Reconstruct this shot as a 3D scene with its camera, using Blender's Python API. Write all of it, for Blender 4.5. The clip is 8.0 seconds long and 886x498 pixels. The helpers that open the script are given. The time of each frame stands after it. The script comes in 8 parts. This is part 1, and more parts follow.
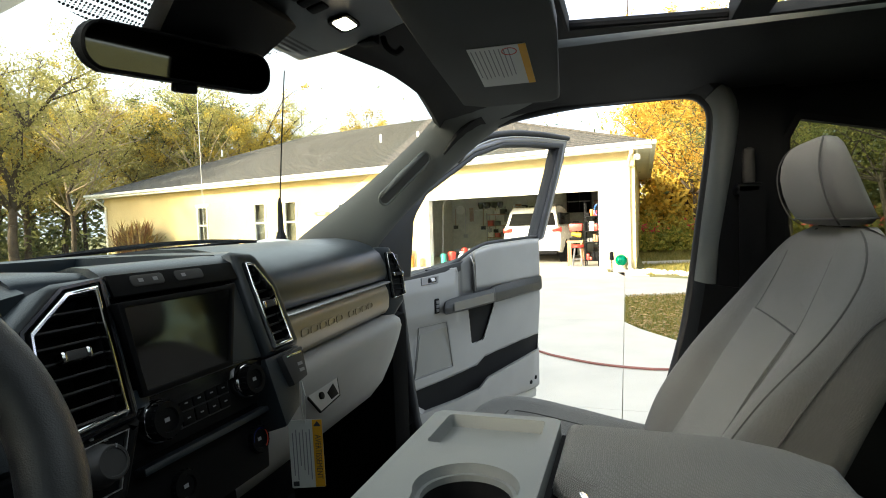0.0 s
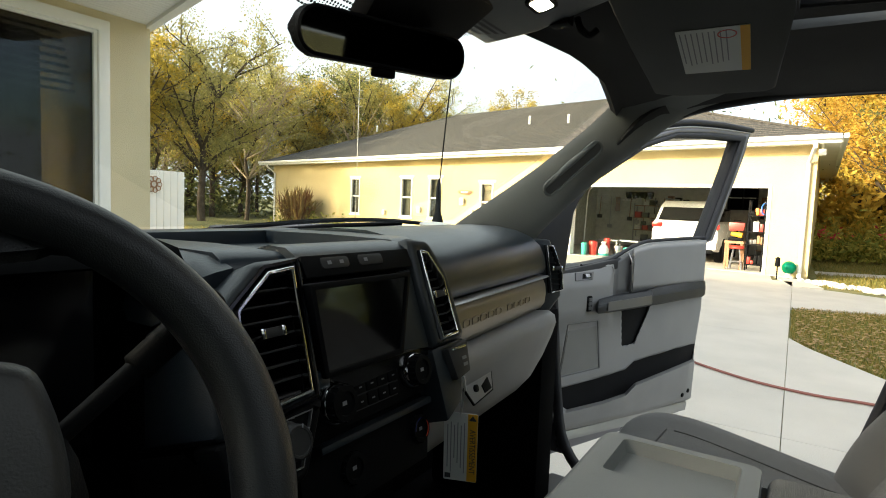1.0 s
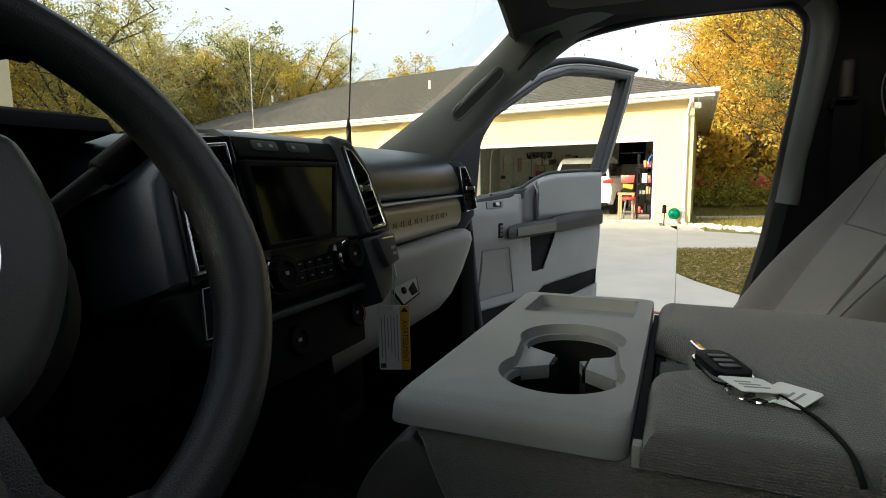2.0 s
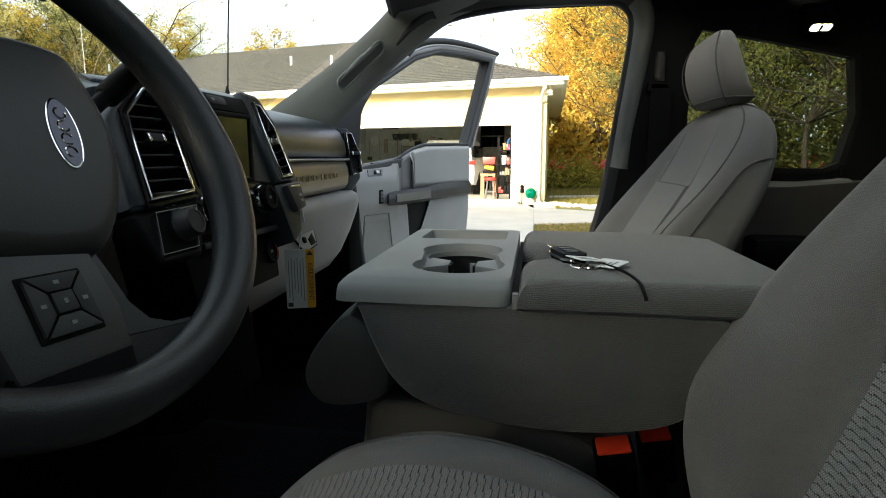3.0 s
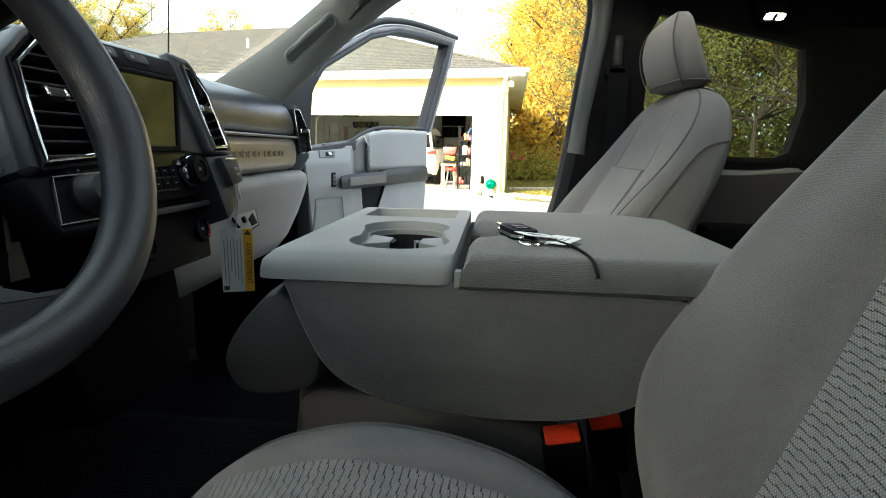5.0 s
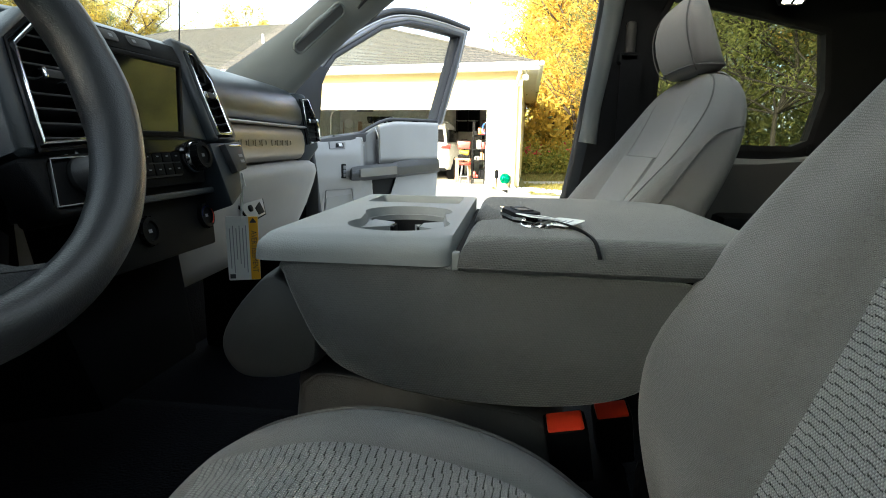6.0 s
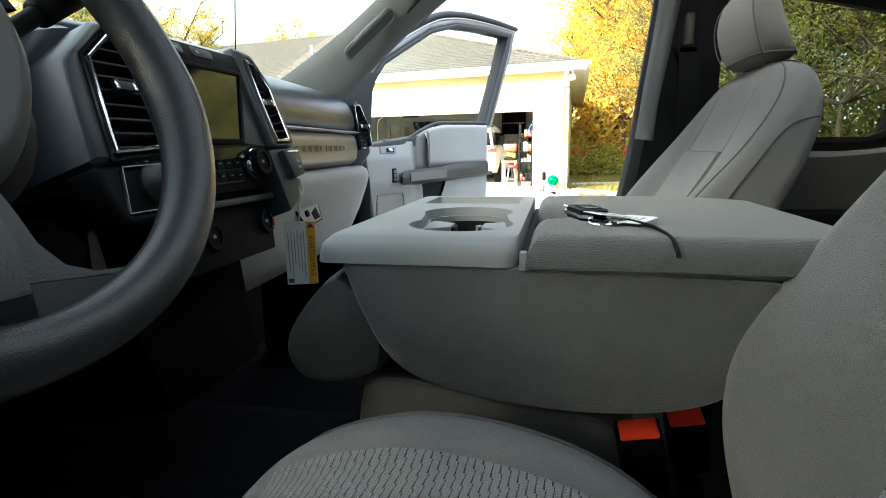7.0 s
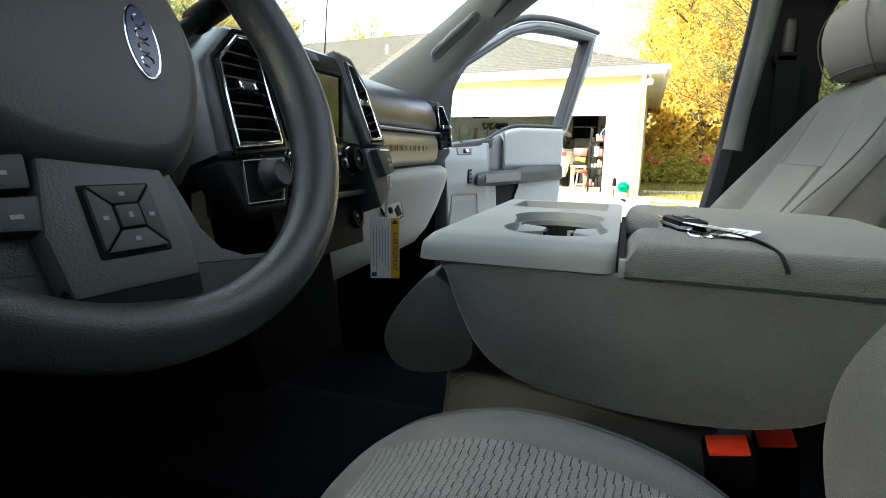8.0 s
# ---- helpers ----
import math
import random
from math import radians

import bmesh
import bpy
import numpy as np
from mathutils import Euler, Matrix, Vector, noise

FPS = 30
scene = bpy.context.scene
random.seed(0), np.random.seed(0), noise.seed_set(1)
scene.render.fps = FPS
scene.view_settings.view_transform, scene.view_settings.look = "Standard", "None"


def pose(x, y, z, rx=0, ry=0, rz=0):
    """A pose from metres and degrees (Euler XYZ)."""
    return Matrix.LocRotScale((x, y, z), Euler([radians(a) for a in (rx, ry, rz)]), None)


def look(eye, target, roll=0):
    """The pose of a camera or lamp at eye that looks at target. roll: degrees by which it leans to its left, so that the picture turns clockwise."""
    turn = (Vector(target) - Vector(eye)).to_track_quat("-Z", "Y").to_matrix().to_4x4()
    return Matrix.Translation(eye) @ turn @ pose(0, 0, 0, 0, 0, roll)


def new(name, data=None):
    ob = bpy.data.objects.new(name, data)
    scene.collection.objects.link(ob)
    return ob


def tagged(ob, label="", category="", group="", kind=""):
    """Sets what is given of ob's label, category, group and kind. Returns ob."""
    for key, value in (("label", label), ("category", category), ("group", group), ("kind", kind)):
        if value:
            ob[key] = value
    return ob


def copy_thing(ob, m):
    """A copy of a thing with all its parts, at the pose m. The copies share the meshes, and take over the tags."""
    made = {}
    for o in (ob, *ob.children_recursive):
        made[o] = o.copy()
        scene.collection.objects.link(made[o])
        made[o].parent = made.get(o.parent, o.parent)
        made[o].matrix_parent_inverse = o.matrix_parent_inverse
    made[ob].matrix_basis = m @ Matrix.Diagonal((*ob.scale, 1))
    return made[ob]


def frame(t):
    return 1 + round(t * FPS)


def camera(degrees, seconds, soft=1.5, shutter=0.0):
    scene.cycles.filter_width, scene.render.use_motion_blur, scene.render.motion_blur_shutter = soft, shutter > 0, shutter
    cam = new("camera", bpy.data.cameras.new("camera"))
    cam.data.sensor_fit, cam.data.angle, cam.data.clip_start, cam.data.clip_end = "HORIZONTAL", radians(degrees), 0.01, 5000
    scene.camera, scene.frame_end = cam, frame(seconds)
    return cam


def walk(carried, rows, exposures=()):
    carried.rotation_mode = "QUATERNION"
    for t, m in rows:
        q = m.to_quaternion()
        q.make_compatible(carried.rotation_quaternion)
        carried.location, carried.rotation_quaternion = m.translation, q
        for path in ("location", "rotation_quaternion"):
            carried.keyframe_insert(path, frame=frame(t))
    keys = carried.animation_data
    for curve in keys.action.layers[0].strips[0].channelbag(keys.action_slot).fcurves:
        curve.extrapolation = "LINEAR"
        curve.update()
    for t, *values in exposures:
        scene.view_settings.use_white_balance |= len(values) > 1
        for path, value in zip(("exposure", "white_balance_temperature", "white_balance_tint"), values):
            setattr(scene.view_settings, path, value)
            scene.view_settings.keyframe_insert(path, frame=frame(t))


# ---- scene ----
cam = camera(77.0, 8.0, 1.0)
# seconds, eye x y z, yaw, pitch, roll
ROWS = [
    (0, -0.5199, -0.4769, 1.4368, -71.73, -2.53, -1.93),
    (0.5, -0.4874, -0.4603, 1.4325, -63.10, -1.87, -0.69),
    (1, -0.5028, -0.4118, 1.4545, -57.74, -4.47, 2.38),
    (1.5, -0.5190, -0.4094, 1.4080, -56.82, -3.93, -0.31),
    (2, -0.5636, -0.4233, 1.3539, -67.08, -7.40, -0.72),
    (2.2, -0.6062, -0.4291, 1.3284, -71.60, -8.29, -1.03),
    (3.3, -0.7190, -0.4182, 1.3130, -82.11, -9.25, 0.51),
    (3.5, -0.7040, -0.4255, 1.3108, -82.78, -9.23, 0.73),
    (4, -0.6738, -0.4378, 1.2937, -83.65, -9.57, 0.84),
    (4.5, -0.6697, -0.4281, 1.2963, -85.27, -10.09, 1.38),
    (6, -0.6563, -0.4451, 1.2793, -83.40, -10.78, 0.96),
    (6.5, -0.6542, -0.4266, 1.2828, -82.68, -10.75, 1.27),
    (7, -0.6469, -0.4292, 1.2744, -78.48, -10.39, -0.75),
    (7.5, -0.6318, -0.4214, 1.2648, -75.40, -10.71, 0.45),
    (8, -0.6705, -0.4043, 1.2772, -72.03, -10.35, 1.24),
]


EXPOSURES = [(0.0, 2.46, 6050, 2), (0.5, 2.17, 6100, 2), (1.0, 1.91, 6250, 3), (1.5, 1.70, 6250, 3), (2.1, 1.68, 6050, 3), (3.5, 2.50, 5850, 2), (6.0, 2.97, 5700, 1), (8.0, 3.22, 5650, 1)]


def eye_pose(x, y, z, yaw, pitch, roll):
    return pose(x, y, z, 0, 0, yaw) @ pose(0, 0, 0, 90 + pitch) @ pose(0, 0, 0, 0, 0, roll)


walk(cam, [(r[0], eye_pose(*r[1:])) for r in ROWS], EXPOSURES)

# ---- world, sun and exposure ----
world = bpy.data.worlds.new("evening_sky")
scene.world = world
world.use_nodes = True
wn = world.node_tree
sky = wn.nodes.new("ShaderNodeTexSky")
sky.sky_type = "NISHITA"
sky.sun_disc = False
sky.sun_elevation, sky.sun_rotation = radians(17), radians(-49)
sky.air_density, sky.dust_density, sky.ozone_density = 1.0, 4.0, 1.0
wn.nodes["Background"].inputs[1].default_value = 0.15
# a near-white colour lightens the blue, standing for an overexposed sky
sky_whitener = wn.nodes.new("ShaderNodeMix")
sky_whitener.data_type, sky_whitener.blend_type = "RGBA", "LIGHTEN"
sky_whitener.inputs["Factor"].default_value = 1.0
sky_whitener.inputs["B"].default_value = (2.62, 2.69, 2.77, 1)
wn.links.new(sky.outputs[0], sky_whitener.inputs["A"])
wn.links.new(sky_whitener.outputs["Result"], wn.nodes["Background"].inputs[0])
sun = new("sun", bpy.data.lights.new("sun", "SUN"))
sun.data.energy, sun.data.angle, sun.data.color = 3.0, radians(2), (1.0, 0.83, 0.58)
sun.matrix_world = look((-30, 26, 12.1), (0, 0, 0))
scene.view_settings.exposure = 2.6
scene.view_settings.use_white_balance = True
scene.view_settings.white_balance_temperature = 6400
scene.view_settings.white_balance_tint = 4

# ---- materials ----
def material(name, color, rough=0.6, metal=0.0, vary=0.12, grain=0.0, grain_size=0.002, patch=0.15, spec=0.5, second=None, rough_vary=0.1):
    """A solid surface: colour with two scales of variation and a fine relief."""
    m = bpy.data.materials.new(name)
    m.use_nodes = True
    t = m.node_tree
    b = t.nodes["Principled BSDF"]
    co = t.nodes.new("ShaderNodeTexCoord")
    big, fine = t.nodes.new("ShaderNodeTexNoise"), t.nodes.new("ShaderNodeTexNoise")
    big.inputs["Scale"].default_value, big.inputs["Detail"].default_value = 1 / patch, 4
    fine.inputs["Scale"].default_value, fine.inputs["Detail"].default_value = 1 / max(grain_size, 1e-4), 2
    for n in (big, fine):
        t.links.new(co.outputs["Object"], n.inputs["Vector"])
    mix = t.nodes.new("ShaderNodeMix")
    mix.data_type = "RGBA"
    other = second or [c * (1 - vary) for c in color]
    mix.inputs["A"].default_value, mix.inputs["B"].default_value = (*[min(c * (1 + vary), 1) for c in color], 1), (*other, 1)
    add = t.nodes.new("ShaderNodeMath")
    add.operation = "MULTIPLY_ADD"
    t.links.new(fine.outputs[0], add.inputs[0])
    add.inputs[1].default_value = 0.35
    t.links.new(big.outputs[0], add.inputs[2])
    ramp = t.nodes.new("ShaderNodeMapRange")
    ramp.inputs["From Min"].default_value, ramp.inputs["From Max"].default_value = 0.45, 0.9
    t.links.new(add.outputs[0], ramp.inputs["Value"])
    t.links.new(ramp.outputs[0], mix.inputs["Factor"])
    t.links.new(mix.outputs["Result"], b.inputs["Base Color"])
    rr = t.nodes.new("ShaderNodeMapRange")
    rr.inputs["To Min"].default_value, rr.inputs["To Max"].default_value = max(rough - rough_vary, 0.02), min(rough + rough_vary, 1)
    t.links.new(big.outputs[0], rr.inputs["Value"])
    t.links.new(rr.outputs[0], b.inputs["Roughness"])
    b.inputs["Metallic"].default_value = metal
    b.inputs["Specular IOR Level"].default_value = spec
    if grain > 0:
        bump = t.nodes.new("ShaderNodeBump")
        bump.inputs["Strength"].default_value, bump.inputs["Distance"].default_value = grain, grain_size
        t.links.new(fine.outputs[0], bump.inputs["Height"])
        t.links.new(bump.outputs[0], b.inputs["Normal"])
    return m


def weave(name, color, pitch=0.0022, dark=0.55, slots=False):
    """Seat cloth on the UV map, which is in metres: a knit of small bumps, or a knit with rows of short dark slots."""
    m = bpy.data.materials.new(name)
    m.use_nodes = True
    t = m.node_tree
    b = t.nodes["Principled BSDF"]
    b.inputs["Roughness"].default_value = 0.9
    b.inputs["Specular IOR Level"].default_value = 0.12
    b.inputs["Sheen Weight"].default_value = 0.25
    uv = t.nodes.new("ShaderNodeUVMap")
    sep = t.nodes.new("ShaderNodeSeparateXYZ")
    t.links.new(uv.outputs[0], sep.inputs[0])

    def op(kind, a, c=None, c2=None):
        n = t.nodes.new("ShaderNodeMath")
        n.operation = kind
        for i, v in enumerate((a, c, c2)):
            if v is None:
                continue
            if isinstance(v, (int, float)):
                n.inputs[i].default_value = v
            else:
                t.links.new(v, n.inputs[i])
        return n.outputs[0]

    u, v = (sep.outputs[1], sep.outputs[0]) if slots else (sep.outputs[0], sep.outputs[1])
    if not slots:
        # uneven yarn, so that no two threads run quite alike
        yarn = t.nodes.new("ShaderNodeTexNoise")
        yarn.inputs["Scale"].default_value, yarn.inputs["Detail"].default_value = 0.45 / pitch, 1.0
        t.links.new(uv.outputs[0], yarn.inputs["Vector"])
        split = t.nodes.new("ShaderNodeSeparateColor")
        t.links.new(yarn.outputs["Color"], split.inputs[0])
        u = op("MULTIPLY_ADD", split.outputs[0], pitch * 1.3, u)
        v = op("MULTIPLY_ADD", split.outputs[1], pitch * 1.3, v)
    row = op("FLOOR", op("DIVIDE", v, pitch))
    shift = op("MULTIPLY", op("MODULO", row, 2.0), 0.5)
    fu = op("FRACT", op("ADD", op("DIVIDE", u, pitch * 1.3), shift))
    fv = op("FRACT", op("DIVIDE", v, pitch))
    hill = op("MULTIPLY", op("SINE", op("MULTIPLY", fu, math.pi)), op("SINE", op("MULTIPLY", fv, math.pi)))
    noise_n = t.nodes.new("ShaderNodeTexNoise")
    noise_n.inputs["Scale"].default_value = 9
    t.links.new(uv.outputs[0], noise_n.inputs["Vector"])
    shade = op("MULTIPLY_ADD", hill, 1 - dark, dark)
    shade = op("MULTIPLY", shade, op("MULTIPLY_ADD", noise_n.outputs[0], 0.3, 0.85))
    height = hill
    if slots:
        p, q = 0.0052, 0.0125
        r2 = op("FLOOR", op("DIVIDE", v, p))
        sh = op("MULTIPLY", op("FRACT", op("MULTIPLY", r2, 0.37)), 1.0)
        gu = op("FRACT", op("ADD", op("DIVIDE", u, q), sh))
        gv = op("FRACT", op("ADD", op("DIVIDE", v, p), op("MULTIPLY", gu, 0.3)))
        slot = op("MULTIPLY", op("LESS_THAN", gu, 0.62), op("LESS_THAN", gv, 0.27))
        shade = op("MULTIPLY", shade, op("MULTIPLY_ADD", slot, -0.86, 1.0))
        height = op("SUBTRACT", hill, op("MULTIPLY", slot, 2.0))
    mul = t.nodes.new("ShaderNodeMix")
    mul.data_type = "RGBA"
    mul.inputs["A"].default_value, mul.inputs["B"].default_value = (0.0, 0.0, 0.0, 1), (*color, 1)
    t.links.new(shade, mul.inputs["Factor"])
    t.links.new(mul.outputs["Result"], b.inputs["Base Color"])
    bump = t.nodes.new("ShaderNodeBump")
    bump.inputs["Strength"].default_value, bump.inputs["Distance"].default_value = 0.75 if slots else 0.5, 0.0009
    t.links.new(height, bump.inputs["Height"])
    t.links.new(bump.outputs[0], b.inputs["Normal"])
    return m


def pane(name, tint, gloss=0.025, sheen=0.5):
    """A thin sheet of glass: clear, with a mirror sheen at grazing angles."""
    m = bpy.data.materials.new(name)
    m.use_nodes = True
    t = m.node_tree
    t.nodes.remove(t.nodes["Principled BSDF"])
    clear, shine, mix, fr = (t.nodes.new("ShaderNode" + k) for k in ("BsdfTransparent", "BsdfGlossy", "MixShader", "LayerWeight"))
    clear.inputs[0].default_value = (*tint, 1)
    shine.inputs["Roughness"].default_value = 0.0
    power, scale = t.nodes.new("ShaderNodeMath"), t.nodes.new("ShaderNodeMath")
    fr.inputs["Blend"].default_value = 0.5
    power.operation, scale.operation = "POWER", "MULTIPLY_ADD"
    power.inputs[1].default_value, scale.inputs[1].default_value, scale.inputs[2].default_value = 4.0, sheen, gloss
    t.links.new(fr.outputs["Facing"], power.inputs[0])
    t.links.new(power.outputs[0], scale.inputs[0])
    t.links.new(scale.outputs[0], mix.inputs[0])
    t.links.new(clear.outputs[0], mix.inputs[1])
    t.links.new(shine.outputs[0], mix.inputs[2])
    t.links.new(mix.outputs[0], t.nodes["Material Output"].inputs[0])
    return m


def lamp_glow(name, color, strength):
    m = bpy.data.materials.new(name)
    m.use_nodes = True
    b = m.node_tree.nodes["Principled BSDF"]
    b.inputs["Base Color"].default_value = (*color, 1)
    b.inputs["Emission Color"].default_value = (*color, 1)
    b.inputs["Emission Strength"].default_value = strength
    return m


def leafy(name, a, c, glow=0.35):
    """Leaves: two colours by leaf, with some light coming through."""
    m = bpy.data.materials.new(name)
    m.use_nodes = True
    t = m.node_tree
    b = t.nodes["Principled BSDF"]
    geo = t.nodes.new("ShaderNodeNewGeometry")
    mix = t.nodes.new("ShaderNodeMix")
    mix.data_type = "RGBA"
    mix.inputs["A"].default_value, mix.inputs["B"].default_value = (*a, 1), (*c, 1)
    t.links.new(geo.outputs["Random Per Island"], mix.inputs["Factor"])
    t.links.new(mix.outputs["Result"], b.inputs["Base Color"])
    b.inputs["Roughness"].default_value = 0.6
    b.inputs["Specular IOR Level"].default_value = 0.25
    tr = t.nodes.new("ShaderNodeBsdfTranslucent")
    t.links.new(mix.outputs["Result"], tr.inputs[0])
    ms = t.nodes.new("ShaderNodeMixShader")
    ms.inputs[0].default_value = glow
    t.links.new(b.outputs[0], ms.inputs[1])
    t.links.new(tr.outputs[0], ms.inputs[2])
    t.links.new(ms.outputs[0], t.nodes["Material Output"].inputs[0])
    return m


M_black = material("black_plastic", (0.0040, 0.0042, 0.0050), 0.6, spec=0.08, grain=0.25, grain_size=0.0012)
# matt black kept near zero: the deep shade of the lower cab is put in
M_matte = material("shade_black_plastic", (0.0018, 0.0019, 0.0023), 0.85, spec=0.04, grain=0.2, grain_size=0.0012)
M_gloss = material("gloss_black", (0.004, 0.004, 0.005), 0.16, rough_vary=0.05)
# blue cast of the next two dash colours paints the sky reflected in them
M_dash = material("sky_tinted_dash", (0.011, 0.018, 0.027), 0.34, spec=0.6, grain=0.22, grain_size=0.0014)
M_dashgrey = material("sky_tinted_charcoal", (0.0145, 0.0195, 0.0255), 0.40, spec=0.5, grain=0.3, grain_size=0.0012)
M_grey = material("grey_hard_plastic", (0.188, 0.194, 0.195), 0.58, vary=0.06, grain=0.3, grain_size=0.0011)
M_grey2 = material("mid_grey_plastic", (0.19, 0.188, 0.185), 0.55, vary=0.06, grain=0.3, grain_size=0.0011)
M_glove = material("grey_glove_box_plastic", (0.31, 0.305, 0.302), 0.6, vary=0.05, grain=0.3, grain_size=0.0011)
M_door = material("light_grey_door_plastic", (0.255, 0.253, 0.255), 0.6, vary=0.05, grain=0.3, grain_size=0.0011)
M_strip = material("brushed_pewter_trim", (0.27, 0.235, 0.19), 0.38, metal=0.55, vary=0.06, grain=0.08, grain_size=0.001)
M_chrome = material("chrome", (0.75, 0.75, 0.76), 0.12, metal=1.0, vary=0.03, rough_vary=0.04)
M_silver = material("satin_silver", (0.42, 0.42, 0.43), 0.35, metal=0.8, vary=0.05)
M_rubber = material("black_rubber", (0.005, 0.005, 0.006), 0.85, spec=0.2, grain=0.2, grain_size=0.002)
M_leather = material("wheel_rubber", (0.020, 0.021, 0.024), 0.40, spec=0.42, grain=0.4, grain_size=0.0009)
M_hub = material("airbag_cover_vinyl", (0.047, 0.046, 0.046), 0.45, spec=0.42, grain=0.22, grain_size=0.0013)
M_steel2 = material("white_pole_paint", (0.55, 0.55, 0.54), 0.5)
M_headliner = material("dark_headliner_cloth", (0.013, 0.013, 0.0145), 0.95, vary=0.15, grain=0.5, grain_size=0.0015)
M_pillar = material("grey_pillar_trim", (0.098, 0.104, 0.102), 0.65, vary=0.06, grain=0.4, grain_size=0.0015)
M_rear = material("dark_rear_trim", (0.026, 0.024, 0.022), 0.7, vary=0.08, grain=0.3, grain_size=0.0012)
M_visor = material("grey_visor_cloth", (0.085, 0.086, 0.086), 0.92, vary=0.06, grain=0.4, grain_size=0.001)
# carpet near zero too, with the darkness of the footwell in its colour
M_carpet = material("shade_black_carpet", (0.0030, 0.0034, 0.0048), 0.98, spec=0.05, vary=0.25, grain=0.8, grain_size=0.004)
M_cloth = weave("grey_seat_cloth", (0.160, 0.156, 0.152), 0.0011, 0.70)
M_insert = weave("pale_insert_cloth", (0.166, 0.163, 0.160), 0.0011, 0.72)
M_cloth2 = weave("console_knit_cloth", (0.098, 0.098, 0.097), 0.0018, 0.86)
M_slots = weave("slotted_seat_cloth", (0.22, 0.22, 0.22), 0.0016, 0.8, slots=True)
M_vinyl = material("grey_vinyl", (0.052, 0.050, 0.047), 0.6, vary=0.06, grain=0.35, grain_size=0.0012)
M_button = material("dark_grey_button", (0.030, 0.030, 0.032), 0.5, vary=0.06, spec=0.35, grain=0.2, grain_size=0.001)
M_thread = material("dark_seam_thread", (0.070, 0.068, 0.066), 0.9)
M_screen = material("dark_display_glass", (0.002, 0.002, 0.0025), 0.07, spec=1.5, rough_vary=0.03)
M_red = material("red_plastic", (0.85, 0.060, 0.022), 0.35, vary=0.03)
M_white = material("white_paper", (0.72, 0.72, 0.70), 0.8, vary=0.04)
M_ink = material("printed_ink", (0.05, 0.05, 0.055), 0.8)
M_inkgrey = material("pale_ink", (0.28, 0.28, 0.30), 0.8)
M_amber = material("amber_ink", (0.80, 0.42, 0.02), 0.7, vary=0.04)
M_blue = material("blue_enamel", (0.010, 0.016, 0.10), 0.2, rough_vary=0.05)
M_mark = material("pale_button_marks", (0.22, 0.225, 0.235), 0.6)
M_lit = lamp_glow("warm_lamp_diffuser", (1.0, 0.78, 0.50), 14.0)
M_glass = pane("clear_car_glass", (0.93, 0.95, 0.94), 0.015, 0.12)
M_screenglass = pane("windscreen_glass", (0.90, 0.92, 0.90))
# tint set to hold back light from the unseen driver's side
M_side = pane("unseen_side_dimmer", (0.50, 0.52, 0.50))
M_privacy = pane("privacy_glass", (0.30, 0.30, 0.28))
M_tint = pane("tinted_car_glass", (0.62, 0.64, 0.58))
M_winglass = pane("house_window_glass", (0.62, 0.64, 0.64), 0.04)
M_mirror = material("mirror_silver", (0.8, 0.8, 0.82), 0.02, metal=1.0, vary=0.0, rough_vary=0.01)
M_paint = material("silver_grey_car_paint", (0.20, 0.20, 0.225), 0.28, metal=0.6, vary=0.03)
M_seal = material("weather_seal", (0.015, 0.015, 0.02), 0.6)
M_white_car = material("white_car_paint", (0.80, 0.80, 0.79), 0.25, vary=0.02)
M_tail = material("red_lamp_lens", (0.55, 0.02, 0.015), 0.15, vary=0.03)
M_stucco = material("pale_yellow_stucco", (0.58, 0.465, 0.24), 0.9, vary=0.05, grain=0.5, grain_size=0.02, patch=1.2)
M_trimw = material("white_house_trim", (0.80, 0.79, 0.75), 0.55, vary=0.04, patch=0.6)
M_cream = material("cream_stucco", (0.62, 0.54, 0.36), 0.9, vary=0.06, grain=0.5, grain_size=0.012, patch=0.8)
M_roof = material("grey_brown_shingle", (0.040, 0.038, 0.036), 0.92, vary=0.3, grain=0.6, grain_size=0.12, patch=0.9, second=(0.066, 0.061, 0.054))
M_conc = material("pale_concrete", (0.43, 0.405, 0.36), 0.85, vary=0.08, grain=0.4, grain_size=0.01, patch=0.7)
M_lawn = material("dry_lawn_soil", (0.16, 0.13, 0.05), 0.95, vary=0.3, grain=0.6, grain_size=0.05, patch=0.5, second=(0.10, 0.13, 0.03))
M_stone = material("white_river_stone", (0.66, 0.62, 0.55), 0.75, vary=0.12, grain=0.3, grain_size=0.02)
M_twig = material("pale_grey_bark", (0.30, 0.235, 0.15), 0.9, vary=0.25, grain=0.5, grain_size=0.03, patch=0.3)
M_bark = material("brown_bark", (0.075, 0.055, 0.036), 0.95, vary=0.3, grain=0.8, grain_size=0.05, patch=0.3)
M_hose = material("red_hose_rubber", (0.20, 0.070, 0.055), 0.6)
M_green = material("green_gazing_glass", (0.0, 0.20, 0.10), 0.08, metal=0.5, rough_vary=0.03)
M_garage = material("garage_drywall", (0.62, 0.62, 0.56), 0.9, vary=0.15)
M_blind = material("grey_blind_slat", (0.15, 0.15, 0.14), 0.8, vary=0.1)
M_leaflitter = leafy("dry_brown_leaves", (0.20, 0.12, 0.05), (0.40, 0.27, 0.12), 0.2)
M_steel = material("galvanised_steel", (0.35, 0.36, 0.37), 0.4, metal=0.9)
M_wood = material("weathered_wood", (0.30, 0.16, 0.08), 0.7, vary=0.25, grain=0.4, grain_size=0.006)
M_cable = material("blue_cable", (0.03, 0.13, 0.50), 0.5)
M_orange = material("orange_plastic", (0.75, 0.22, 0.03), 0.5)
M_teal = material("teal_plastic", (0.05, 0.35, 0.28), 0.5)
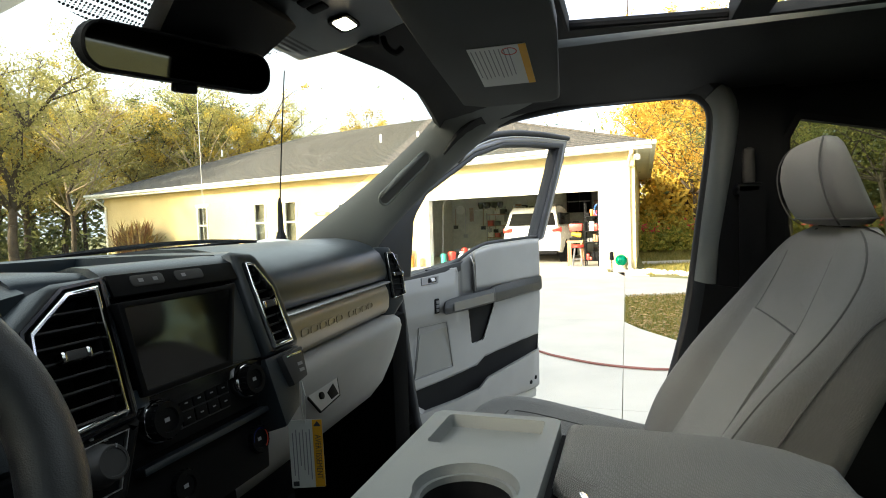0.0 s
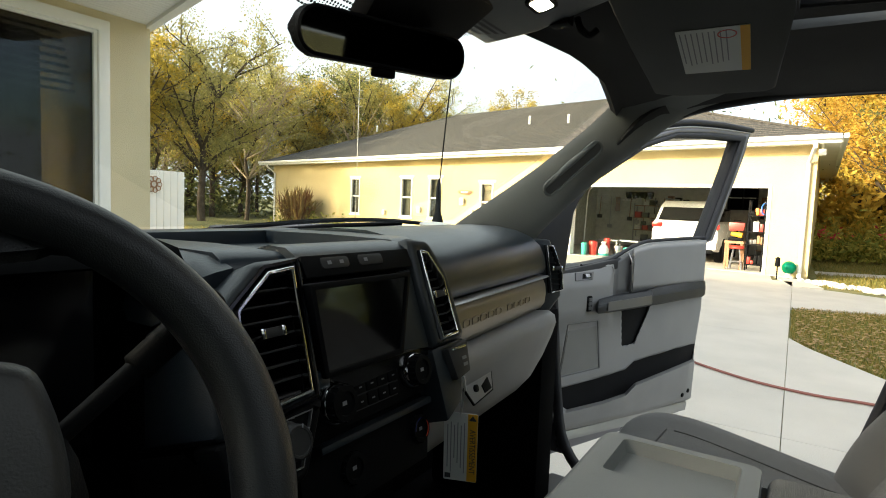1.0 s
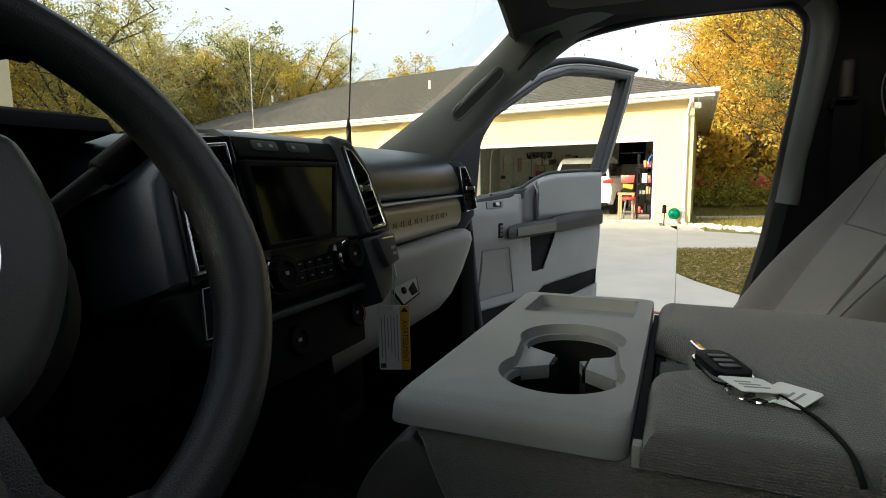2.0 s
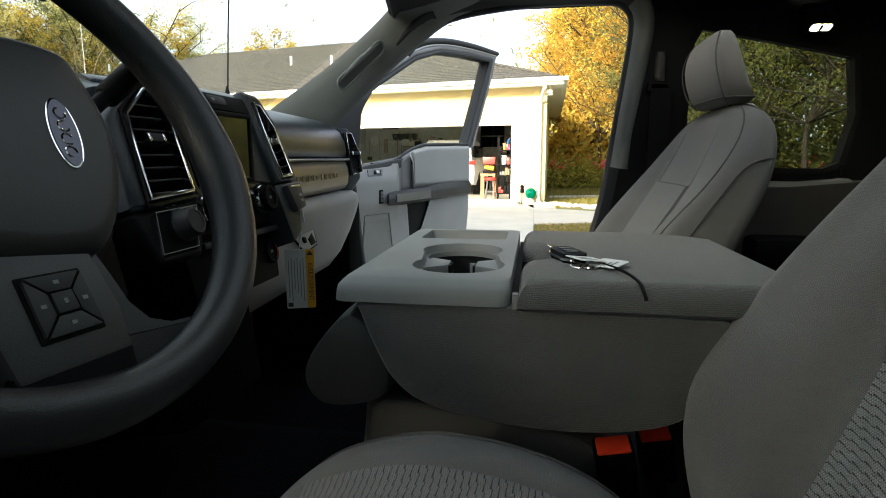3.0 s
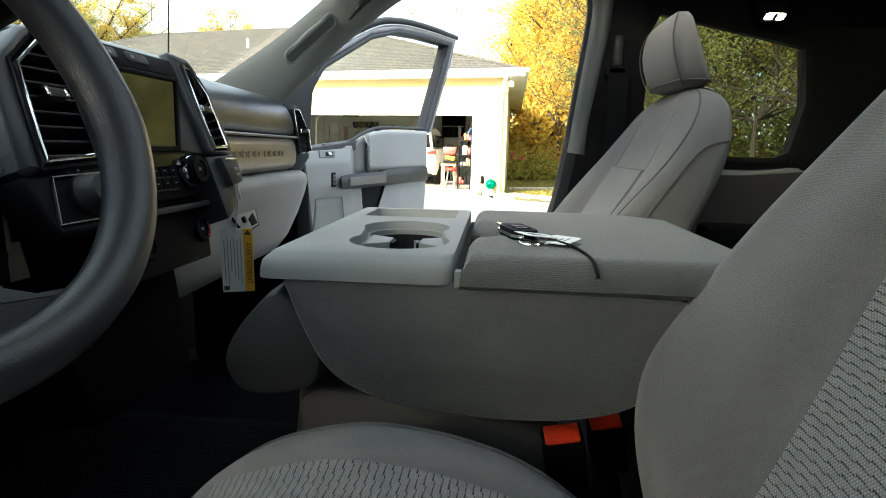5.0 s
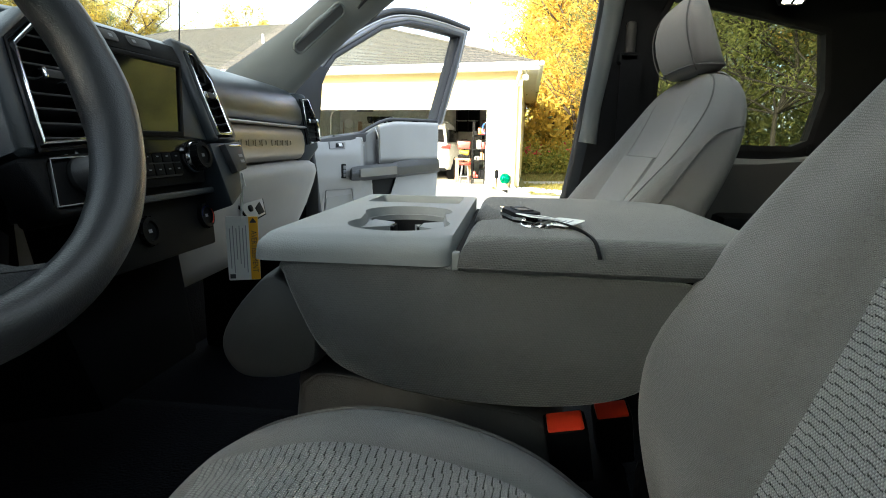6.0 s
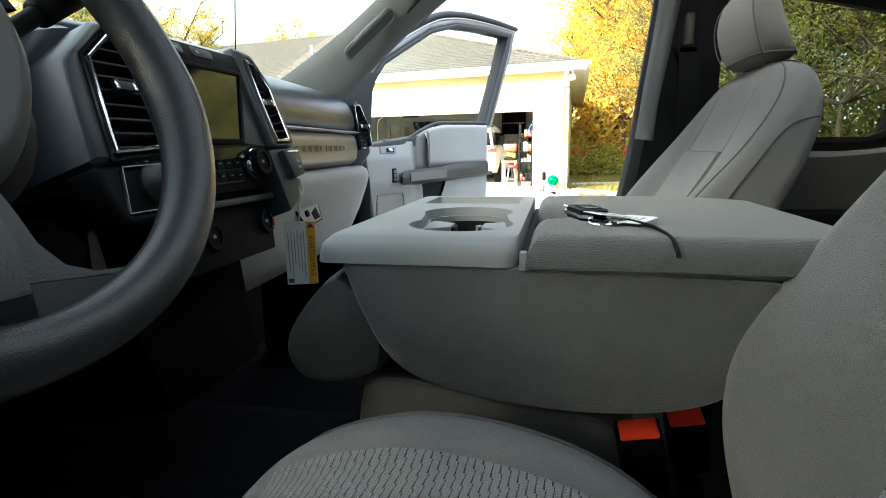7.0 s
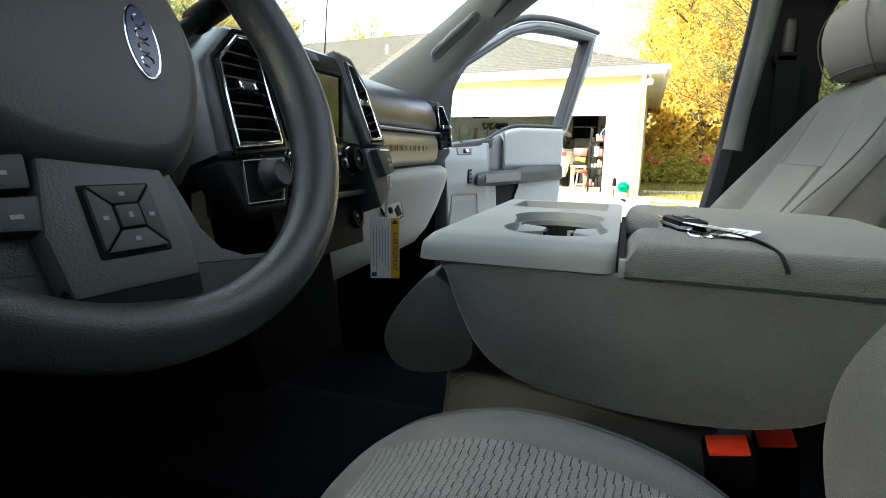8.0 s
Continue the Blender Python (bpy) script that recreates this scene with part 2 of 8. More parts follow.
M_tool = material("red_tool_paint", (0.50, 0.03, 0.02), 0.4)
L_olive = leafy("olive_leaves", (0.25, 0.245, 0.085), (0.50, 0.43, 0.15), 0.6)
L_dark = leafy("dark_leaves", (0.075, 0.095, 0.032), (0.23, 0.23, 0.075), 0.5)
L_gold = leafy("golden_leaves", (0.46, 0.26, 0.04), (0.70, 0.48, 0.10), 0.55)
L_yellow = leafy("yellow_green_leaves", (0.34, 0.27, 0.05), (0.66, 0.48, 0.08), 0.5)
L_hedge = leafy("hedge_leaves", (0.15, 0.20, 0.035), (0.46, 0.38, 0.08), 0.5)
L_red = leafy("copper_leaves", (0.15, 0.065, 0.03), (0.32, 0.24, 0.08))
M_nose = material("dark_grey_vinyl", (0.026, 0.028, 0.029), 0.55, vary=0.06, grain=0.3, grain_size=0.0012)
M_arm = material("dark_armrest_vinyl", (0.022, 0.023, 0.027), 0.5, spec=0.4, grain=0.3, grain_size=0.001)
M_capface = material("satin_grey_cap", (0.13, 0.13, 0.135), 0.42, metal=0.25, vary=0.05, grain=0.1, grain_size=0.001)
M_band = material("lilac_grey_frame_paint", (0.22, 0.216, 0.238), 0.34, metal=0.35, vary=0.04)
M_grip = material("mid_grey_grip", (0.125, 0.125, 0.127), 0.5, vary=0.05, grain=0.25, grain_size=0.0011)
M_doorframe = material("dark_door_frame", (0.022, 0.022, 0.026), 0.6, metal=0.0, spec=0.25, vary=0.05, grain=0.1, grain_size=0.002)
L_flower = leafy("red_flowers", (0.40, 0.03, 0.04), (0.62, 0.10, 0.12))
# oak bark near black: the shade of backlit branches is in the colour
M_backlitbark = material("backlit_oak_bark", (0.014, 0.011, 0.008), 0.95, vary=0.3, grain=0.8, grain_size=0.03, patch=0.3)
L_grass = leafy("grass_blades", (0.12, 0.14, 0.03), (0.32, 0.24, 0.07))

# ---- building helpers ----
BASE = {}


def thing(name, base, label, category, group="", kind=""):
    """An empty at the base of a thing; its parts are built in world places and hung under it."""
    ob = new(name)
    ob.location = base
    ob.empty_display_size = 0.05
    BASE[ob.name] = Vector(base)
    return tagged(ob, label, category, group, kind)


def finish(name, bm, mat, smooth=40):
    me = bpy.data.meshes.new(name)
    bmesh.ops.recalc_face_normals(bm, faces=bm.faces)
    bm.to_mesh(me)
    bm.free()
    for m in (mat if isinstance(mat, (list, tuple)) else [mat]):
        me.materials.append(m)
    me.shade_smooth()
    me.set_sharp_from_angle(angle=radians(smooth))
    return me


def part(name, bm, mat, parent, label="", smooth=40):
    base = BASE[parent.name]
    bm.transform(Matrix.Translation(-base))
    ob = new(name, finish(name, bm, mat, smooth))
    ob.parent = parent
    BASE[ob.name] = base
    return tagged(ob, label)


def single(name, bm, mat, label, category, group="", kind="", base=None, smooth=40):
    """A thing of one mesh, with its origin at its base."""
    if base is None:
        zs = min(v.co.z for v in bm.verts)
        n = len(bm.verts)
        base = (sum(v.co.x for v in bm.verts) / n, sum(v.co.y for v in bm.verts) / n, zs)
    bm.transform(Matrix.Translation(-Vector(base)))
    ob = new(name, finish(name, bm, mat, smooth))
    ob.location = base
    BASE[ob.name] = Vector(base)
    return tagged(ob, label, category, group, kind)


def join(*bms):
    out = bmesh.new()
    for b in bms:
        tmp = bpy.data.meshes.new("tmp")
        b.to_mesh(tmp)
        b.free()
        out.from_mesh(tmp)
        bpy.data.meshes.remove(tmp)
    return out


def block(lo, hi, bevel=0.0, M=None, seg=2):
    bm = bmesh.new()
    bmesh.ops.create_cube(bm, size=1)
    for v in bm.verts:
        v.co = Vector([lo[i] + (v.co[i] + 0.5) * (hi[i] - lo[i]) for i in range(3)])
    if bevel > 0:
        bmesh.ops.bevel(bm, geom=list(bm.edges), offset=bevel, segments=seg, affect="EDGES", profile=0.6)
    if M is not None:
        bm.transform(M)
    return bm


def prism(poly, h0, h1, M=None, bevel=0.0, seg=2, taper=1.0):
    """A flat outline in x and y, from height h0 to h1 (its top drawn in by taper)."""
    bm = bmesh.new()
    cx, cy = sum(p[0] for p in poly) / len(poly), sum(p[1] for p in poly) / len(poly)
    lo = [bm.verts.new((p[0], p[1], h0)) for p in poly]
    hi = [bm.verts.new((cx + (p[0] - cx) * taper, cy + (p[1] - cy) * taper, h1)) for p in poly]
    bm.faces.new(lo[::-1])
    bm.faces.new(hi)
    n = len(poly)
    for i in range(n):
        bm.faces.new((lo[i], lo[(i + 1) % n], hi[(i + 1) % n], hi[i]))
    if bevel > 0:
        bmesh.ops.bevel(bm, geom=list(bm.edges), offset=bevel, segments=seg, affect="EDGES", profile=0.6)
    if M is not None:
        bm.transform(M)
    return bm


def ring_prism(outer, inner, h0, h1, M=None, bevel=0.0):
    """A frame between two outlines of as many corners."""
    bm = bmesh.new()
    n = len(outer)
    v = [[bm.verts.new((p[0], p[1], h)) for p in poly] for poly, h in ((outer, h0), (inner, h0), (outer, h1), (inner, h1))]
    for i in range(n):
        j = (i + 1) % n
        bm.faces.new((v[0][i], v[1][i], v[1][j], v[0][j]))
        bm.faces.new((v[2][i], v[2][j], v[3][j], v[3][i]))
        bm.faces.new((v[0][i], v[0][j], v[2][j], v[2][i]))
        bm.faces.new((v[1][i], v[3][i], v[3][j], v[1][j]))
    if bevel > 0:
        bmesh.ops.bevel(bm, geom=list(bm.edges), offset=bevel, segments=1, affect="EDGES")
    if M is not None:
        bm.transform(M)
    return bm


def shrink(poly, d):
    """An outline moved inwards by d (outline counter-clockwise)."""
    out = []
    n = len(poly)
    for i in range(n):
        a, b, c = Vector(poly[i - 1][:2]), Vector(poly[i][:2]), Vector(poly[(i + 1) % n][:2])
        e, f = (b - a).normalized(), (c - b).normalized()
        na, nb = Vector((-e.y, e.x)), Vector((-f.y, f.x))
        k = d / max(1 + na.dot(nb), 0.3)
        out.append(tuple(b + (na + nb) * k))
    return out


def smooth_path(pts, n=4, closed=False):
    """A Catmull-Rom curve through the points."""
    P = [Vector(p) for p in pts]
    out = []
    m = len(P)
    for i in range(m if closed else m - 1):
        a, b, c, d = (P[(i + k) % m] if closed else P[min(max(i + k, 0), m - 1)] for k in (-1, 0, 1, 2))
        for s in range(n):
            u = s / n
            out.append(0.5 * (2 * b + (c - a) * u + (2 * a - 5 * b + 4 * c - d) * u * u + (3 * b - a - 3 * c + d) * u ** 3))
    if not closed:
        out.append(P[-1])
    return out


def tube(pts, r, n=8, closed=False, flat=1.0):
    """A round bar along a line; r is one radius or one for each point."""
    bm = bmesh.new()
    P = [Vector(p) for p in pts]
    m = len(P)
    rings = []
    side = None
    for i, p in enumerate(P):
        a, b = (P[i - 1], P[(i + 1) % m]) if closed else (P[max(i - 1, 0)], P[min(i + 1, m - 1)])
        t = (b - a).normalized()
        if side is None:
            side = t.orthogonal().normalized()
        side = (side - t * side.dot(t)).normalized()
        up = t.cross(side)
        rad = r[i] if isinstance(r, (list, tuple)) else r
        rings.append([bm.verts.new(p + (side * math.cos(2 * math.pi * k / n) + up * math.sin(2 * math.pi * k / n) * flat) * rad) for k in range(n)])
    for i in range(m if closed else m - 1):
        a, b = rings[i], rings[(i + 1) % m]
        for k in range(n):
            bm.faces.new((a[k], a[(k + 1) % n], b[(k + 1) % n], b[k]))
    if not closed:
        bm.faces.new(rings[0][::-1])
        bm.faces.new(rings[-1])
    return bm


def loft(rings, caps=True):
    """A skin over closed rings of as many points, with a UV map in metres."""
    bm = bmesh.new()
    uv = bm.loops.layers.uv.new("UVMap")
    V = [[bm.verts.new(p) for p in r] for r in rings]
    n = len(V[0])
    run = 0.0
    for i in range(len(V) - 1):
        mid = (V[i + 1][0].co - V[i][0].co).length
        mid = max(mid, (V[i + 1][n // 2].co - V[i][n // 2].co).length)
        girth = [0.0]
        for k in range(n):
            girth.append(girth[-1] + (V[i][k].co - V[i][(k + 1) % n].co).length)
        for k in range(n):
            f = bm.faces.new((V[i][k], V[i][(k + 1) % n], V[i + 1][(k + 1) % n], V[i + 1][k]))
            for lp, (a, b) in zip(f.loops, ((girth[k], run), (girth[k + 1], run), (girth[k + 1], run + mid), (girth[k], run + mid))):
                lp[uv].uv = (a, b)
        run += mid
    if caps:
        for ring in (V[0][::-1], V[-1]):
            f = bm.faces.new(ring)
            f.normal_update()
            drop = max(range(3), key=lambda i: abs(f.normal[i]))
            a, b = [i for i in range(3) if i != drop]
            for lp in f.loops:
                lp[uv].uv = (lp.vert.co[a], lp.vert.co[b])
    return bm


def sheet(fn, us, vs, thick, flip=1.0):
    """A slab over the grid fn(u, v), thickened along its own normal, with a UV map in metres."""
    bm = bmesh.new()
    uv = bm.loops.layers.uv.new("UVMap")
    top = [[Vector(fn(u, v)) for v in vs] for u in us]
    nu, nv = len(us), len(vs)

    def nrm(i, j):
        a = top[min(i + 1, nu - 1)][j] - top[max(i - 1, 0)][j]
        b = top[i][min(j + 1, nv - 1)] - top[i][max(j - 1, 0)]
        return a.cross(b).normalized() * flip

    A = [[bm.verts.new(top[i][j]) for j in range(nv)] for i in range(nu)]
    B = [[bm.verts.new(top[i][j] - nrm(i, j) * thick) for j in range(nv)] for i in range(nu)]
    du = [0.0]
    for i in range(1, nu):
        du.append(du[-1] + (top[i][nv // 2] - top[i - 1][nv // 2]).length)
    dv = [0.0]
    for j in range(1, nv):
        dv.append(dv[-1] + (top[nu // 2][j] - top[nu // 2][j - 1]).length)

    def face(vs4, ij):
        f = bm.faces.new(vs4)
        for lp, (i, j) in zip(f.loops, ij):
            lp[uv].uv = (du[i], dv[j])

    for i in range(nu - 1):
        for j in range(nv - 1):
            q = ((i, j), (i + 1, j), (i + 1, j + 1), (i, j + 1))
            face([A[a][b] for a, b in q], q)
            face([B[a][b] for a, b in q[::-1]], q[::-1])
    rim = [(i, 0) for i in range(nu)] + [(nu - 1, j) for j in range(1, nv)] + [(i, nv - 1) for i in range(nu - 2, -1, -1)] + [(0, j) for j in range(nv - 2, 0, -1)]
    for k in range(len(rim)):
        a, b = rim[k], rim[(k + 1) % len(rim)]
        face([A[a[0]][a[1]], A[b[0]][b[1]], B[b[0]][b[1]], B[a[0]][a[1]]], (a, b, b, a))
    return bm


def lathe(profile, M=None, n=24):
    """A turned body: radius and height pairs round the local z axis."""
    bm = bmesh.new()
    rings = [[bm.verts.new((r * math.cos(2 * math.pi * k / n), r * math.sin(2 * math.pi * k / n), h)) for k in range(n)] for r, h in profile]
    for a, b in zip(rings, rings[1:]):
        for k in range(n):
            bm.faces.new((a[k], a[(k + 1) % n], b[(k + 1) % n], b[k]))
    bm.faces.new(rings[0][::-1])
    bm.faces.new(rings[-1])
    if M is not None:
        bm.transform(M)
    return bm


def axes(origin, x, y):
    """A frame with the given x axis and y axis (made square), z across both."""
    x = Vector(x).normalized()
    z = x.cross(Vector(y)).normalized()
    y = z.cross(x)
    return Matrix(((x.x, y.x, z.x, origin[0]), (x.y, y.y, z.y, origin[1]), (x.z, y.z, z.z, origin[2]), (0, 0, 0, 1)))


def letters(text, size, M, depth=0.0004):
    """Raised letters of the built-in font as a mesh, centred on the frame M."""
    cu = bpy.data.curves.new("letters", "FONT")
    cu.body, cu.size, cu.extrude, cu.align_x, cu.align_y = text, size, depth, "CENTER", "CENTER"
    ob = bpy.data.objects.new("letters", cu)
    me = ob.to_mesh()
    bm = bmesh.new()
    bm.from_mesh(me)
    ob.to_mesh_clear()
    bpy.data.objects.remove(ob)
    bpy.data.curves.remove(cu)
    bm.transform(M)
    return bm


def rounded(w, h, r, n=4, cx=0.0, cy=0.0):
    """A rectangle with round corners, counter-clockwise."""
    out = []
    for qx, qy, a0 in ((1, -1, -90), (1, 1, 0), (-1, 1, 90), (-1, -1, 180)):
        for k in range(n + 1):
            a = radians(a0 + 90 * k / n)
            out.append((cx + qx * (w / 2 - r) + r * math.cos(a), cy + qy * (h / 2 - r) + r * math.sin(a)))
    return out

# ---- the truck's cab: shell, glass and lining ----
WS0, WS1 = Vector((0.667, 0.289, 1.408)), Vector((0.726, -0.066, 1.712))


def on_screen(x, z):
    """A place on the raked plane of the windscreen."""
    return Vector((x, 0.289 - 1.168 * (z - 1.408), z))


def roof_z(x, y):
    """The underside of the roof lining."""
    z = 1.757 - 0.05 * max(0.0, (abs(x) - 0.45) / 0.42) ** 1.5
    front = -0.075 + 0.20 * max(0.0, (0.45 - x)) * 0.45
    if y > -0.26:
        z -= 0.045 * ((y + 0.26) / 0.26) ** 1.3
    return z


def front_edge(x):
    """How far forward the lining reaches, over the windscreen."""
    x = abs(x - 0.0)
    pts = [(0.0, 0.0), (0.10, -0.012), (0.17, -0.038), (0.40, -0.068), (0.60, -0.074), (0.74, -0.055), (0.90, -0.03)]
    for (a, p), (b, q) in zip(pts, pts[1:]):
        if x <= b:
            return p + (q - p) * (x - a) / (b - a)
    return -0.03


def lining():
    """The roof lining in one piece, with the sunroof's two openings."""
    bm = bmesh.new()
    xs = [-0.88, -0.8, -0.7, -0.6, -0.5, -0.42, -0.3, -0.15, 0.0, 0.1, 0.17, 0.25, 0.33, 0.41, 0.46, 0.52, 0.6, 0.68, 0.76, 0.82, 0.88]
    ys = [0.0, 0.15, 0.3, 0.5, 0.75, 1.0, 1.2, -1.0]
    rows = [0.0, -0.03, -0.07, -0.12, -0.18, -0.25, -0.32, -0.39, -0.46, -0.54, -0.645, -0.70, -0.85, -1.0, -1.15, -1.35, -1.6, -1.9, -2.1]
    V = {}
    for i, x in enumerate(xs):
        fe = front_edge(x)
        for j, r in enumerate(rows):
            y = fe + r if j == 0 else min(fe - 0.012 * j, r) if r > -0.2 else r
            xx = x + (0.05 * min(1.0, max(0.0, (-0.39 - y) / 0.26)) if 0.43 < x < 0.48 else 0)
            V[i, j] = bm.verts.new((xx, y, roof_z(x, y) - (0.012 if j == 0 else 0)))
    for i in range(len(xs) - 1):
        for j in range(len(rows) - 1):
            mid = 0.5 * (xs[i] + xs[i + 1])
            hole = -0.42 < mid < 0.46 and (-0.645 < 0.5 * (rows[j] + rows[j + 1]) < -0.39 or -1.15 < 0.5 * (rows[j] + rows[j + 1]) < -0.70)
            if not hole:
                bm.faces.new((V[i, j], V[i + 1, j], V[i + 1, j + 1], V[i, j + 1]))
    bmesh.ops.recalc_face_normals(bm, faces=bm.faces)
    bmesh.ops.solidify(bm, geom=list(bm.faces), thickness=-0.018)
    return bm


single("ceiling", lining(), M_headliner, "dark grey cloth roof lining with a sunroof opening", "ceiling", kind="structure")
bm = join(block((-0.42, -0.652, 1.748), (0.51, -0.642, 1.782), 0.003), block((-0.42, -0.392, 1.752), (0.46, -0.384, 1.782), 0.003),
          tube([(0.458, -0.388, 1.766), (0.512, -0.645, 1.766)], 0.008), block((-0.42, -0.70, 1.76), (0.46, -0.652, 1.782), 0.004))
single("sunroof_frame", bm, M_rubber, "black rubber surround of the open sunroof", "trim", kind="structure")
bm = prism([(-0.42, -1.15), (0.46, -1.15), (0.46, -0.70), (-0.42, -0.70)], 1.785, 1.79)
single("sunroof_glass", bm, M_tint, "dark tinted rear sunroof pane", "window", kind="structure")

# windscreen
edge = [(-0.80, 1.40), (0.0, 1.398), (0.45, 1.402), (0.667, 1.408), (0.749, 1.539), (0.782, 1.65), (0.773, 1.70), (0.70, 1.722), (0.5, 1.728), (0.25, 1.712), (0.0, 1.69), (-0.25, 1.712), (-0.5, 1.728), (-0.78, 1.70)]
bm = bmesh.new()
vs = [bm.verts.new(on_screen(x, z) + Vector((0, 0.012, 0.012))) for x, z in edge]
bm.faces.new(vs)
bmesh.ops.solidify(bm, geom=list(bm.faces), thickness=0.004)
ws = single("window_1", bm, M_screenglass, "raked clear windscreen above the dashboard", "window", kind="structure")


def dotted():
    m = bpy.data.materials.new("dotted_black_frit")
    m.use_nodes = True
    t = m.node_tree
    b = t.nodes["Principled BSDF"]
    b.inputs["Base Color"].default_value = (0.015, 0.017, 0.02, 1)
    co = t.nodes.new("ShaderNodeTexCoord")
    vor = t.nodes.new("ShaderNodeTexVoronoi")
    vor.inputs["Scale"].default_value = 230
    vor.inputs["Randomness"].default_value = 0.0
    t.links.new(co.outputs["Object"], vor.inputs["Vector"])
    less = t.nodes.new("ShaderNodeMath")
    less.operation = "GREATER_THAN"
    less.inputs[1].default_value = 0.46
    t.links.new(vor.outputs["Distance"], less.inputs[0])
    clear = t.nodes.new("ShaderNodeBsdfTransparent")
    ms = t.nodes.new("ShaderNodeMixShader")
    t.links.new(less.outputs[0], ms.inputs[0])
    t.links.new(b.outputs[0], ms.inputs[1])
    t.links.new(clear.outputs[0], ms.inputs[2])
    t.links.new(ms.outputs[0], t.nodes["Material Output"].inputs[0])
    return m


bm = bmesh.new()
poly = [(-0.165, 1.735), (-0.150, 1.652), (-0.125, 1.645), (-0.06, 1.640), (0.06, 1.640), (0.115, 1.660), (0.165, 1.682), (0.26, 1.705), (0.26, 1.735)]
bm.faces.new([bm.verts.new(on_screen(x, z) + Vector((0, 0.004, 0.004))) for x, z in poly])
bmesh.ops.solidify(bm, geom=list(bm.faces), thickness=0.001)
tagged(single("windscreen_frit", bm, dotted(), "dotted black shade band on the windscreen", "trim", kind="structure"))
# black housing behind the mirror
M = axes(on_screen(0.02, 1.675) + Vector((0, -0.012, -0.012)), (1, 0, 0), (0, -1.168, 1))
single("sensor_housing", prism([(-0.075, -0.05), (0.06, -0.045), (0.085, 0.06), (-0.10, 0.06)], -0.012, 0.014, M, 0.006), M_black,
       "black plastic sensor cover behind the mirror", "trim", kind="structure")


def a_pillar(side):
    """The slanting front pillar with its hand grip."""
    t = thing("windscreen_pillar", (side * 0.72, 0.2, 1.30), "grey cloth-lined front pillar with a moulded grab handle", "pillar", kind="structure")
    F = smooth_path([(0.655, 0.345, 1.355), (0.667, 0.289, 1.408), (0.749, 0.136, 1.539), (0.780, 0.02, 1.64), (0.770, -0.055, 1.705), (0.70, -0.115, 1.735)], 4)
    B = smooth_path([(0.80, 0.19, 1.30), (0.785, 0.115, 1.395), (0.835, 0.01, 1.515), (0.855, -0.10, 1.61), (0.870, -0.19, 1.675), (0.86, -0.32, 1.715)], 4)
    rings = []
    for f, b in zip(F, B):
        c, d = 0.5 * (f + b), (b - f)
        out = Vector((0.55, 0.35, 0.35)).normalized()
        ring = []
        for k in range(12):
            a = 2 * math.pi * k / 12
            w = 0.5 + 0.5 * math.cos(a)
            ring.append(f.lerp(b, 1 - w) + out * (0.022 + 0.020 * math.sin(a)) - out * 0.012)
        rings.append([Vector((side * p.x, p.y, p.z)) for p in ring])
    part("pillar_trim", loft(rings), M_pillar, t, "grey moulded pillar lining", 60)
    # oblong finger recess: a dark plate paints its shade, with a pale moulded rim
    lo_, hi_ = Vector((side * 0.700, 0.078, 1.494)), Vector((side * 0.785, -0.016, 1.611))
    n_ = Vector((-side * 0.55, -0.35, -0.35)).normalized()
    GM = axes(lo_.lerp(hi_, 0.5) + n_ * 0.0015, hi_ - lo_, n_.cross(hi_ - lo_))
    L = (hi_ - lo_).length
    slot = rounded(L, 0.032, 0.0155, 6)
    r_ = part("recess_rim", tube([GM @ Vector((p[0], p[1], 0.0)) for p in slot], 0.0034, 8, True), M_pillar, t, "pale rounded rim of the grip", 80)
    part("recess_shade", prism(slot, -0.006, 0.0004, GM), M_vinyl, t, "dark plate painting shade in the finger recess")
    part("grab_handle", tube([GM @ Vector((-L * 0.46 + L * 0.92 * k / 12, 0.0105 + 0.004 * math.sin(math.pi * k / 12), 0.001)) for k in range(13)], [0.002 + 0.005 * math.sin(math.pi * k / 12) for k in range(13)], 10), M_pillar, t, "grey moulded grab handle", 80)
    return t


a_pillar(1)
a_pillar(-1)

# side of the cab round the passenger's doorway: roof rail, middle pillar, sill
open_edge = [(-0.06, 1.600), (-0.11, 1.652), (-0.165, 1.682), (-0.24, 1.700), (-0.37, 1.714), (-0.50, 1.718), (-0.61, 1.713), (-0.648, 1.694), (-0.664, 1.655), (-0.658, 1.567), (-0.640, 1.42), (-0.624, 1.288), (-0.600, 1.15), (-0.55, 0.96), (-0.52, 0.80)]


def side_x(z):
    return 0.885 - 0.03 * max(0.0, z - 1.35) / 0.35


def side_strip(edge, width, depth, side=1.0):
    """A lined strip that follows an edge in the side of the cab; width points outwards from the opening."""
    rings = []
    P = [Vector((0, y, z)) for y, z in edge]
    for i, p in enumerate(P):
        t = (P[min(i + 1, len(P) - 1)] - P[max(i - 1, 0)]).normalized()
        nrm = Vector((0, -t.z, t.y))
        if nrm.dot(Vector((0, -0.3, 1.3)) - p) > 0 and False:
            nrm = -nrm
        w = width[i] if isinstance(width, list) else width
        q = p - nrm * w
        xa, xb = side_x(p.z), side_x(q.z)
        ring = [(xa + 0.02, p.y, p.z), (xa - depth * 0.35, p.y, p.z), (xa - depth, (p - nrm * 0.018).y, (p - nrm * 0.018).z), (xb - depth * 0.9, (p - nrm * (w - 0.015)).y, (p - nrm * (w - 0.015)).z), (xb - depth * 0.3, q.y, q.z), (xb + 0.02, q.y, q.z)]
        rings.append([Vector((side * a, b, c)) for a, b, c in ring])
    return loft(rings)


